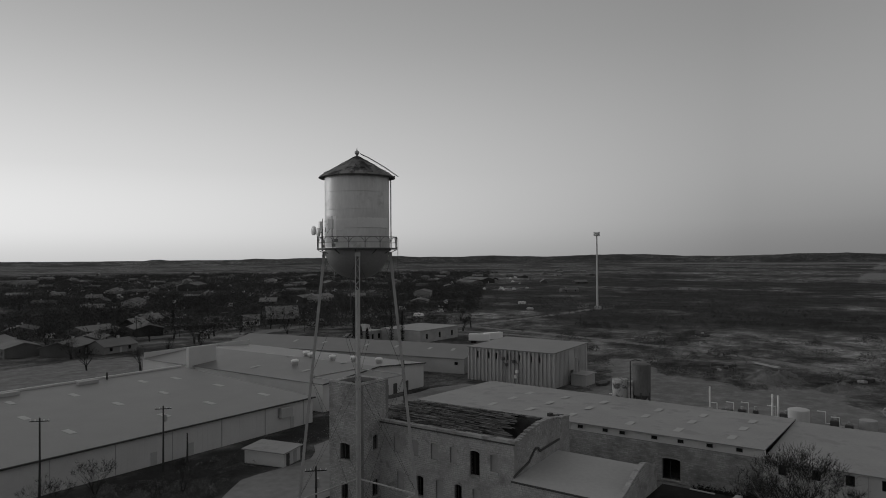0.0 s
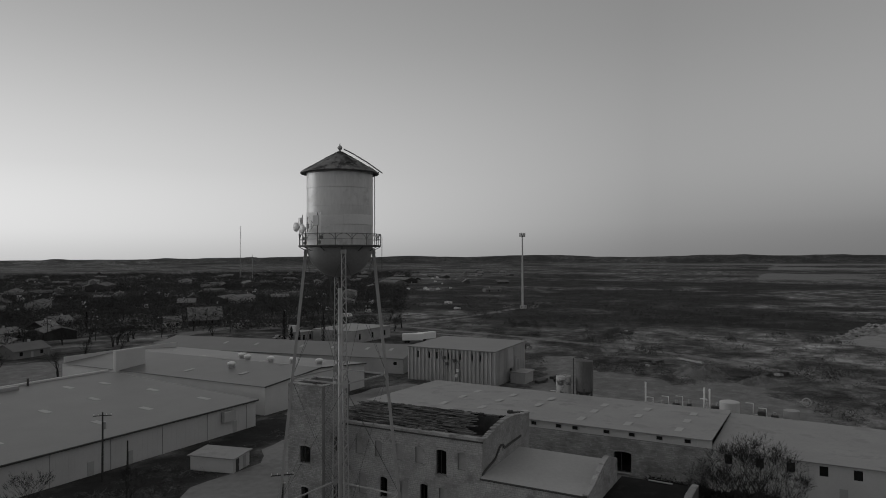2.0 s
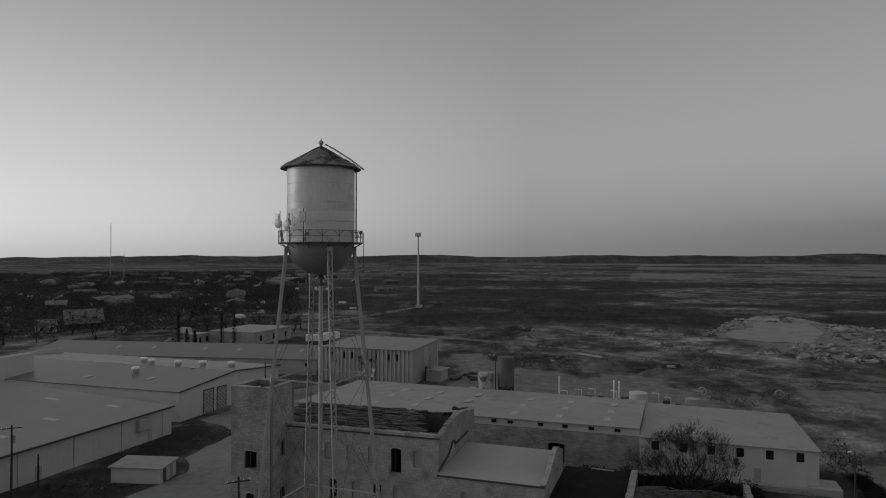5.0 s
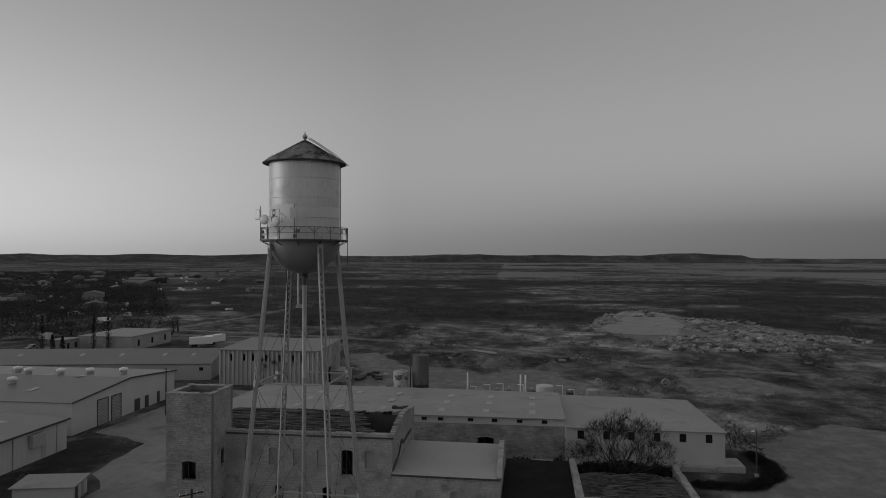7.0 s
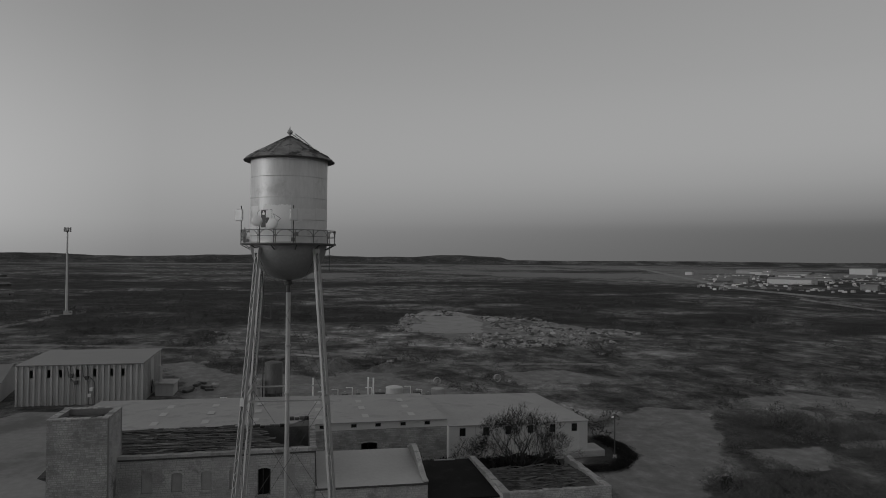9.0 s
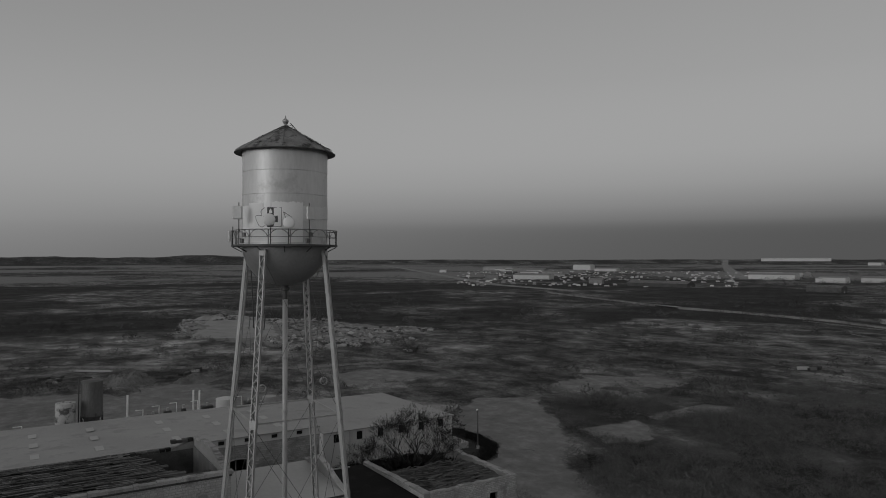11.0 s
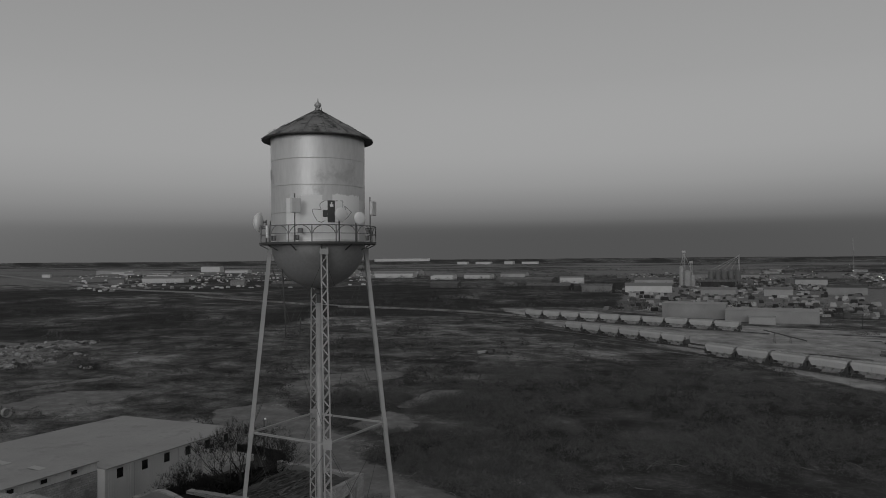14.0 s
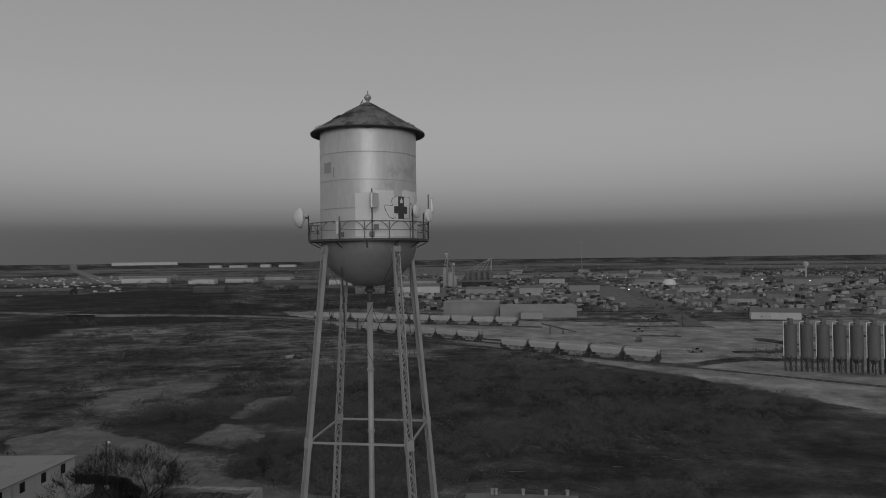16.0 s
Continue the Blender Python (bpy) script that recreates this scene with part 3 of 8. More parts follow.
    for k in range(npost):
        a = k * 360 / npost + 8.3
        bm = bmesh.new()
        add_tube(bm, [polar(3.76, a, 35.2), polar(3.76, a, 36.28)], 0.038, 5)
        part("post", bm, RAIL, walkway)
        bm = bmesh.new()
        for s in (-1, 1):
            add_tube(bm, [polar(3.76, a, 35.72), polar(3.76, a + s * 2.2, 35.98), polar(3.76, a + s * 5.2, 36.17), polar(3.76, a + s * 8.5, 36.26)], 0.026, 4)
        part("brace", bm, RAIL, walkway)
    for k in range(12):
        a = k * 30 + 10
        bm = bmesh.new()
        add_beam(bm, polar(3.05, a, 34.75), polar(3.72, a, 35.1), 0.06, 0.06)
        part("bracket", bm, DARKSTEEL, walkway)
    # legs
    for li, az in enumerate(LEG_AZ):
        rad, tan = polar(1, az, 0), polar(1, az + 90, 0)
        ztop, zbot = 34.9, 0.25

        def at(z, r=0.0, t=0.0):
            return rad * (leg_r(z) + r) + tan * t + Vector((0, 0, z))
        leg = None
        for s in (-1, 1):
            bm = bmesh.new()
            add_beam(bm, at(zbot, 0, s * 0.23), at(ztop, 0, s * 0.20), 0.03, 0.24, rad)
            for q in (-1, 1):
                add_beam(bm, at(zbot, q * 0.11, s * 0.205), at(ztop, q * 0.11, s * 0.175), 0.06, 0.02, rad)
            if leg is None:
                leg = part("leg", bm, STEEL, tower, "tapering lattice steel leg")
            else:
                part("channel", bm, STEEL, leg)
        bm = bmesh.new()
        nz = 68
        for q in (-1, 1):
            for i in range(nz):
                z0, z1 = zbot + (ztop - zbot) * i / nz, zbot + (ztop - zbot) * (i + 1) / nz
                s = 1 if i % 2 else -1
                w0 = 0.22 - 0.03 * z0 / 35
                add_beam(bm, at(z0, q * 0.127, s * w0), at(z1, q * 0.127, -s * w0), 0.065, 0.014, rad)
        part("lacing", bm, STEEL, leg, "zigzag lacing bars").data.update()
        for z, h in ((34.65, 0.35), (23.1, 0.6), (11.6, 0.6)):
            bm = bmesh.new()
            for q in (-1, 1):
                add_beam(bm, at(z - h / 2, q * 0.145, 0), at(z + h / 2, q * 0.145, 0), 0.5, 0.02, rad)
            part("gusset_plate", bm, STEEL, leg)
        bm = bmesh.new()
        add_box(bm, -0.9, -0.9, -0.2, 0.9, 0.9, 0.3, pose(*(rad * leg_r(0))[:2], 0, 0, 0, az), 0.06)
        part("footing", bm, CONCRETE, leg)
    # rings of struts, tie rods
    for z in (23.1, 11.6):
        for k in range(4):
            a, b = LEG_AZ[k], LEG_AZ[(k + 1) % 4]
            pa, pb = polar(leg_r(z), a, z), polar(leg_r(z), b, z)
            d = (pb - pa).normalized()
            bm = bmesh.new()
            for s in (-1, 1):
                add_beam(bm, pa + d * 0.2 + Vector((0, 0, 0.045 * s)), pb - d * 0.2 + Vector((0, 0, 0.045 * s)), 0.11, 0.03)
            add_beam(bm, pa + d * 0.2, pb - d * 0.2, 0.03, 0.10)
            part("strut", bm, STEEL, tower)
    for z0, z1 in ((34.3, 23.3), (22.9, 11.8), (11.4, 0.4)):
        for k in range(4):
            a, b = LEG_AZ[k], LEG_AZ[(k + 1) % 4]
            for u, v in ((a, b), (b, a)):
                bm = bmesh.new()
                add_tube(bm, [polar(leg_r(z0), u, z0), polar(leg_r(z1), v, z1)], 0.016, 4)
                part("tie_rod", bm, DARKSTEEL, tower)
    bm = bmesh.new()
    add_tube(bm, [(0, 0, 0), (0, 0, 20), (0, 0, 31.3)], 0.185, 16)
    riser = part("riser_pipe", bm, STEEL, tower, "pale vertical riser pipe", True)
    bm = bmesh.new()
    add_lathe(bm, [(0.0, 31.25), (0.17, 31.28), (0.17, 31.9), (0.34, 31.95), (0.34, 32.1), (0.2, 32.3), (0.0, 32.4)], 20)
    part("expansion_joint", bm, DARKSTEEL, riser)
    for z in (23.1, 18.2, 11.6, 27.0):
        bm = bmesh.new()
        add_lathe(bm, [(0.19, z - 0.1), (0.235, z - 0.08), (0.235, z + 0.08), (0.19, z + 0.1)], 16)
        part("collar", bm, STEEL, riser)
    bm = bmesh.new()
    add_tube(bm, [polar(2.5, 60, 33.6), polar(2.3, 60, 30.2), polar(2.3, 60, 29.2), polar(1.5, 70, 29.1), polar(1.4, 70, 30.4)], 0.05, 6)
    part("overflow_pipe", bm, DARKSTEEL, tower)
    for a in (lad - 3,):
        bm = bmesh.new()
        add_tube(bm, [polar(3.9, a, 36.2), polar(3.9, a, 33.0)], 0.03, 5)
        part("cable_pipe", bm, DARKSTEEL, tower)
    build_patches(tank)
    return tower


def _lathe(profile, n):
    bm = bmesh.new()
    add_lathe(bm, profile, n)
    return bm


def curved_bar(bm, pts, r, w):
    """A painted line on the tank through (azimuth, z) points."""
    for (a0, z0), (a1, z1) in zip(pts, pts[1:]):
        add_beam(bm, polar(r, a0, z0), polar(r, a1, z1), w, 0.004, polar(1, (a0 + a1) / 2, 0))


def build_patches(tank):
    for a0, a1, z0, z1, rag in ((87, 106.4, 35.4, 38.0, 0.03), (106.5, 131.4, 35.4, 38.15, 0.05), (131.5, 143, 35.4, 37.8, 0.05), (143.1, 184, 35.4, 38.2, 0.14), (184.1, 200, 36.9, 37.95, 0.10), (200.1, 222.5, 37.1, 37.95, 0.06), (223, 292, 37.15, 38.03, 0.06)):
        bm = bmesh.new()
        n = max(4, int((a1 - a0) / 1.5))
        low, high = [], []
        for i in range(n + 1):
            a = a0 + (a1 - a0) * i / n
            low.append(bm.verts.new(polar(3.068, a, z0 + (rag * noise.noise((a * 0.2, 5, z0)) if z0 > 36 else 0))))
            high.append(bm.verts.new(polar(3.068, a, z1 + rag * noise.noise((a * 0.15, 2, 0)) - rag * 0.8 * noise.noise((a * 0.5, 7, 0)))))
        for i in range(n):
            bm.faces.new((low[i], low[i + 1], high[i + 1], high[i]))
        part("paint_patch", bm, PALEBAND if a0 > 184 else PATCH, tank, "pale repainted patch", True)
    for a0, a1, z0, z1 in ((41, 55, 39.3, 39.95), (58, 60, 39.0, 39.6)):
        bm = bmesh.new()
        add_lathe(bm, [(3.066, z0), (3.066, z1)], 120, a0, a1)
        part("stain", bm, STEEL, tank, "darker stain on the tank", True)
    bm = bmesh.new()      # dark cross
    for a0, a1, z0, z1 in ((137.3, 146.2, 36.45, 37.82), (131.8, 137.25, 36.78, 37.22), (146.25, 151.5, 36.78, 37.22)):
        add_lathe(bm, [(3.075, z0), (3.075, z1)], 240, a0, a1)
    part("painted_cross", bm, DARKSTEEL, tank, "dark painted cross")
    bm = bmesh.new()
    add_lathe(bm, [(3.079, 37.42), (3.079, 37.60)], 240, 140.0, 144.2)
    add_lathe(bm, [(3.079, 37.602), (3.079, 37.72)], 240, 141.3, 142.9)
    part("painted_mark", bm, PATCH, tank, "small pale mark on the cross")
    bm = bmesh.new()      # outlined shape beside it
    curved_bar(bm, [(134.2, 37.8), (129.5, 37.65), (128.4, 37.5), (129.9, 37.25), (121, 37.27), (119.8, 37.18), (121.2, 36.94), (123.2, 36.75), (125.5, 36.55), (130, 36.45), (134.2, 36.55)], 3.076, 0.03)
    part("painted_outline", bm, DARKSTEEL, tank, "thin dark outline painted on the tank")
    bm = bmesh.new()
    curved_bar(bm, [(158.5, 37.5), (163, 37.35), (169, 37.14), (164, 36.85), (159, 36.65), (162, 37.0), (158.5, 37.5)], 3.076, 0.03)
    part("painted_outline", bm, DARKSTEEL, tank, "thin dark outline painted on the tank")
    bm = bmesh.new()
    curved_bar(bm, [(146.4, 37.8), (156.2, 37.82), (156.2, 36.49), (147, 36.47)], 3.076, 0.03)
    part("painted_outline", bm, DARKSTEEL, tank, "thin dark outline painted on the tank")


build_water_tower()


def build_dish(az, z, r, face, out, bulge=0.25):
    """A drum dish on a short pole outside the railing."""
    d = thing("dish_antenna", "round white dish antenna on a pole at the tower walkway", "antenna", (0, 0, 0), 0, "antennas on the tower")
    c = polar(out, az, z)
    bm = bmesh.new()
    add_tube(bm, [polar(3.80, az, 35.25), polar(3.80, az, z + 0.15)], 0.04, 8)
    part("pole", bm, DARKSTEEL, d)
    bm = bmesh.new()
    add_lathe(bm, [(0.0, bulge * r), (0.35 * r, 0.93 * bulge * r), (0.7 * r, 0.65 * bulge * r), (0.92 * r, 0.26 * bulge * r), (r, 0.0), (r, -0.12), (0.6 * r, -0.35 * r), (0.18 * r, -0.5 * r), (0.0, -0.5 * r)], 32)
    bmesh.ops.transform(bm, matrix=Matrix.Translation(c) @ pose(0, 0, 0, 0, 90, face), verts=bm.verts)
    part("dish", bm, WHITE, d, smooth=True)
    bm = bmesh.new()
    add_beam(bm, polar(3.80, az, z), c - polar(1, face, 0) * 0.4 * r, 0.1, 0.1)
    part("mount", bm, DARKSTEEL, d)


def build_panel(az, z0, z1, out=3.86, boxes=1, half=0.26, face=None):
    face = az if face is None else face
    d = thing("panel_antenna", "slim pale panel antenna on a pole at the tower walkway", "antenna", (0, 0, 0), 0, "antennas on the tower")
    bm = bmesh.new()
    add_tube(bm, [polar(out - 0.06, az, 35.25), polar(out - 0.06, az, z1 + 0.28)], 0.035, 8)
    part("pole", bm, DARKSTEEL, d)
    bm = bmesh.new()
    add_box(bm, -0.10, -half, z0, 0.10, half, z1, pose(*(polar(out, az, 0) + polar(0.16, face, 0))[:2], 0, 0, 0, face), 0.04)
    part("panel", bm, TANK, d)
    bm = bmesh.new()
    for i in range(max(1, boxes)):
        add_box(bm, -0.10, -0.15, 35.36 + i * 0.42, 0.10, 0.15, 35.66 + i * 0.42, pose(*polar(out - 0.3, az + 4 * i, 0)[:2], 0, 0, 0, az), 0.03)
    part("radio_box", bm, RAIL, d)


build_dish(13, 36.7, 0.66, 26, 4.35, 0.55)
build_dish(146, 36.9, 0.42, 163, 4.2)
build_dish(164, 36.7, 0.40, 156, 4.2)
build_panel(105, 37.0, 37.9, boxes=2, half=0.32, face=150)
build_panel(186, 36.95, 37.85, boxes=2, half=0.30)
build_panel(74, 35.5, 36.3, 3.75, 0, 0.09)

# ---------------------------------------------------------------- stone buildings


def stone_face(bm, origin, along, length, z0, top, out, holes=(), bl=0.5, bh=0.26, seed=1, depth=0.06):
    """Courses of rough blocks standing proud of a wall. top: a height or a function of the distance along."""
    r = random.Random(seed)
    o, al, ou = Vector(origin), Vector(along).normalized(), Vector(out).normalized()
    z = z0
    row = 0
    while True:
        h = bh * r.uniform(0.8, 1.25)
        s = -r.uniform(0, bl) if row else 0.0
        placed = False
        while s < length:
            w = bl * r.uniform(0.55, 1.5)
            a, b = max(s, 0.0), min(s + w, length)
            s += w
            t = top((a + b) / 2) if callable(top) else top
            if z + h > t or b - a < 0.1:
                continue
            placed = True
            for ha, hb, hz0, hz1 in holes:
                if a < hb and b > ha and z < hz1 - 0.02 and z + h > hz0 + 0.02:
                    if a < ha:
                        b = min(b, ha)
                    else:
                        a = max(a, hb)
            if b - a < 0.08:
                continue
            d = depth * r.uniform(0.2, 1.0)
            g = 0.018
            q = []
            for dd, gg in ((0.0, 0.0), (d, g)):
                for aa, zz in ((a + g + gg, z + g + gg), (b - g - gg, z + g + gg), (b - g - gg, z + h - g - gg), (a + g + gg, z + h - g - gg)):
                    q.append(bm.verts.new(o + al * aa + ou * (dd + r.uniform(-0.008, 0.008)) + Vector((0, 0, zz))))
            for f in ((4, 5, 6, 7), (0, 1, 5, 4), (1, 2, 6, 5), (2, 3, 7, 6), (3, 0, 4, 7)):
                bm.faces.new([q[i] for i in f])
        z += h
        row += 1
        mx = max(top(length * i / 20) for i in range(21)) if callable(top) else top
        if z > mx:
            break


def wall_panel(bm, origin, along, length, z0, top, out, holes=(), thick=0.5):
    """A thick wall with holes right through it, as slabs between the openings."""
    o, al, ou = Vector(origin), Vector(along).normalized(), Vector(out).normalized()

    def slab(a, b, za, zb0, zb1):
        if b - a < 1e-4:
            return
        q = [o + al * s - ou * d + Vector((0, 0, z)) for d in (0, thick) for s, z in ((a, za), (b, za), (b, zb1), (a, zb0))]
        v = [bm.verts.new(c) for c in q]
        for f in ((0, 1, 2, 3), (7, 6, 5, 4), (0, 4, 5, 1), (1, 5, 6, 2), (2, 6, 7, 3), (3, 7, 4, 0)):
            bm.faces.new([v[i] for i in f])
    cuts = sorted({0.0, length, *[h[0] for h in holes], *[h[1] for h in holes], *([length * i / 12 for i in range(13)] if callable(top) else [])})
    for a, b in zip(cuts, cuts[1:]):
        t0, t1 = (top(a), top(b)) if callable(top) else (top, top)
        mid = (a + b) / 2
        hs = sorted((h[2], h[3]) for h in holes if h[0] < mid < h[1])
        z = z0
        for h0, h1 in hs:
            slab(a, b, z, h0, h0)
            z = h1
        slab(a, b, z, t0, t1)


def stone_wall(parent, origin, along, length, z0, top, out, holes=(), seed=1, label="", thick=0.5, face=STONE, joint=MORTAR, **kw):
    bm = bmesh.new()
    wall_panel(bm, origin, along, length, z0, top, out, holes, thick)
    w = part("wall", bm, joint, parent, label)
    bm = bmesh.new()
    stone_face(bm, origin, along, length, z0, top, out, holes, seed=seed, **kw)
    st = part("stonework", bm, face, w, "rough coursed limestone blocks")
    tagged(st, kind="stuff")
    return w


def opening_frame(parent, origin, along, out, hole, blocked=False, thick=0.5, arch=True, face=STONE):
    """Jambs, sill and an arched head round an opening; a blocked one has a recessed infill."""
    o, al, ou = Vector(origin), Vector(along).normalized(), Vector(out).normalized()
    a, b, z0, z1 = hole
    bm = bmesh.new()
    m = (a + b) / 2
    w = b - a
    n = 7
    pts = [(a - 0.02 + (w + 0.04) * i / n, z1 - 0.02 + (0.16 if arch else 0.05) * math.sin(math.pi * i / n)) for i in range(n + 1)]
    rings = [[bm.verts.new(o + al * s0 + ou * d + Vector((0, 0, t0 + e))) for d, e in ((-0.03, -0.1), (0.09, -0.1), (0.09, 0.12), (-0.03, 0.12))] for s0, t0 in pts]
    for p, q in zip(rings, rings[1:]):
        for i in range(4):
            bm.faces.new((p[i], p[(i + 1) % 4], q[(i + 1) % 4], q[i]))
    bm.faces.new(rings[0][::-1])
    bm.faces.new(rings[-1])
    win = part("window_opening", bm, face, parent)
    bm = bmesh.new()
    add_beam(bm, o + al * (a - 0.1) + ou * 0.06 + Vector((0, 0, z0 - 0.08)), o + al * (b + 0.1) + ou * 0.06 + Vector((0, 0, z0 - 0.08)), 0.3, 0.14)
    part("sill", bm, face, win)
    if blocked:
        bm = bmesh.new()
        q = [o + al * s - ou * d + Vector((0, 0, z)) for d in (0.2, 0.34) for s, z in ((a, z0), (b, z0), (b, z1), (a, z1))]
        v = [bm.verts.new(c) for c in q]
        for f in ((0, 1, 2, 3), (7, 6, 5, 4), (0, 4, 5, 1), (1, 5, 6, 2), (2, 6, 7, 3), (3, 7, 4, 0)):
            bm.faces.new([v[i] for i in f])
        part("infill", bm, PLASTER, win, "plastered stone infill")
    else:
        bm = bmesh.new()
        for s in (a + 0.05, b - 0.05):
            add_beam(bm, o + al * s - ou * 0.25 + Vector((0, 0, z0)), o + al * s - ou * 0.25 + Vector((0, 0, z1)), 0.1, 0.1, al)
        add_beam(bm, o + al * (a + w * 0.42) - ou * 0.25 + Vector((0, 0, z0)), o + al * (a + w * 0.42) - ou * 0.25 + Vector((0, 0, z1)), 0.07, 0.07, al)
        part("frame", bm, WOODPOLE, win)


def shade_floor(parent, x0, y0, x1, y1, z):
    # added slab, no real floor: the interior's shade is put into its colour
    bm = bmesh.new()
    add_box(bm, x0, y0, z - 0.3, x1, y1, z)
    part("inner_floor", bm, SHADE_BLACK, parent, "near-black slab standing in for the interior's shade")


def debris(parent, name, x0, y0, x1, y1, z, n, mat, seed, lmin=0.6, lmax=2.4):
    r = random.Random(seed)
    for i in range(n):
        bm = bmesh.new()
        L, w = r.uniform(lmin, lmax), r.uniform(0.12, 0.3)
        add_box(bm, -L / 2, -w / 2, 0, L / 2, w / 2, 0.05, pose(r.uniform(x0, x1), r.uniform(y0, y1), z + r.uniform(0, 0.12), r.uniform(-4, 4), r.uniform(-5, 5), r.choice((0, 90)) + r.uniform(-14, 14)))
        part(name, bm, mat, parent)


def build_stone_tower():
    t = thing("stone_tower", "square roofless limestone tower with an arched window", "tower")
    x0, x1, y0, y1, h = 21.0, 26.9, 18.9, 24.8, 17.0
    rag = lambda s: h + 0.18 * noise.noise((s * 1.7, 4, 0))
    f = [(2.1, 3.9, 6.4, 8.7), (2.3, 3.5, 1.0, 3.2)]
    stone_wall(t, (x0, y1, 0), (0, -1, 0), y1 - y0, 0, rag, (-1, 0, 0), f, 3, "stone tower wall with an arched window", 0.6, bl=0.4, bh=0.21, depth=0.05)
    for q in f:
        opening_frame(t, (x0, y1, 0), (0, -1, 0), (-1, 0, 0), q)
    s = [(2.6, 3.5, 7.6, 9.6), (2.4, 3.6, 1.2, 3.4)]
    stone_wall(t, (x0 + 0.6, y0, 0), (1, 0, 0), x1 - x0 - 1.2, 0, rag, (0, -1, 0), [(a - 0.6, b - 0.6, c, d) for a, b, c, d in s], 4, "", 0.6, bl=0.4, bh=0.21, depth=0.05)
    for a, b, c, d in s:
        opening_frame(t, (x0 + 0.6, y0, 0), (1, 0, 0), (0, -1, 0), (a - 0.6, b - 0.6, c, d))
    stone_wall(t, (x1, y0, 0), (0, 1, 0), y1 - y0, 0, rag, (1, 0, 0), (), 5, "", 0.6, bl=0.4, bh=0.21, depth=0.05)
    stone_wall(t, (x1 - 0.6, y1, 0), (-1, 0, 0), x1 - x0 - 1.2, 0, rag, (0, 1, 0), (), 6, "", 0.6, bl=0.4, bh=0.21, depth=0.05)
    shade_floor(t, x0 + 0.6, y0 + 0.6, x1 - 0.6, y1 - 0.6, 16.2)
    debris(t, "rafter", x0 + 1.2, y0 + 1.2, x1 - 1.2, y1 - 1.2, 16.3, 22, PLANK, 5, 1.5, 3.8)
    bm = bmesh.new()     # coping
    for a, b in (((x0, y0), (x1, y0)), ((x1, y0), (x1, y1)), ((x1, y1), (x0, y1)), ((x0, y1), (x0, y0))):
        d = (Vector(b) - Vector(a))
        n = int(d.length / 0.55)
        for i in range(n):
            p = Vector(a).lerp(Vector(b), (i + 0.5) / n)
            inw = (Vector(((x0 + x1) / 2, (y0 + y1) / 2)) - p)
            inw = Vector((math.copysign(1, inw.x) if abs(inw.x) > abs(inw.y) else 0, math.copysign(1, inw.y) if abs(inw.y) >= abs(inw.x) else 0))
            p = p + inw * 0.3
            add_box(bm, -0.26, -0.36, 0, 0.26, 0.36, rnd.uniform(0.03, 0.15), pose(p.x, p.y, h - 0.05, 0, 0, math.degrees(math.atan2(d.y, d.x))))
    tagged(part("coping", bm, STONE, t), kind="stuff")


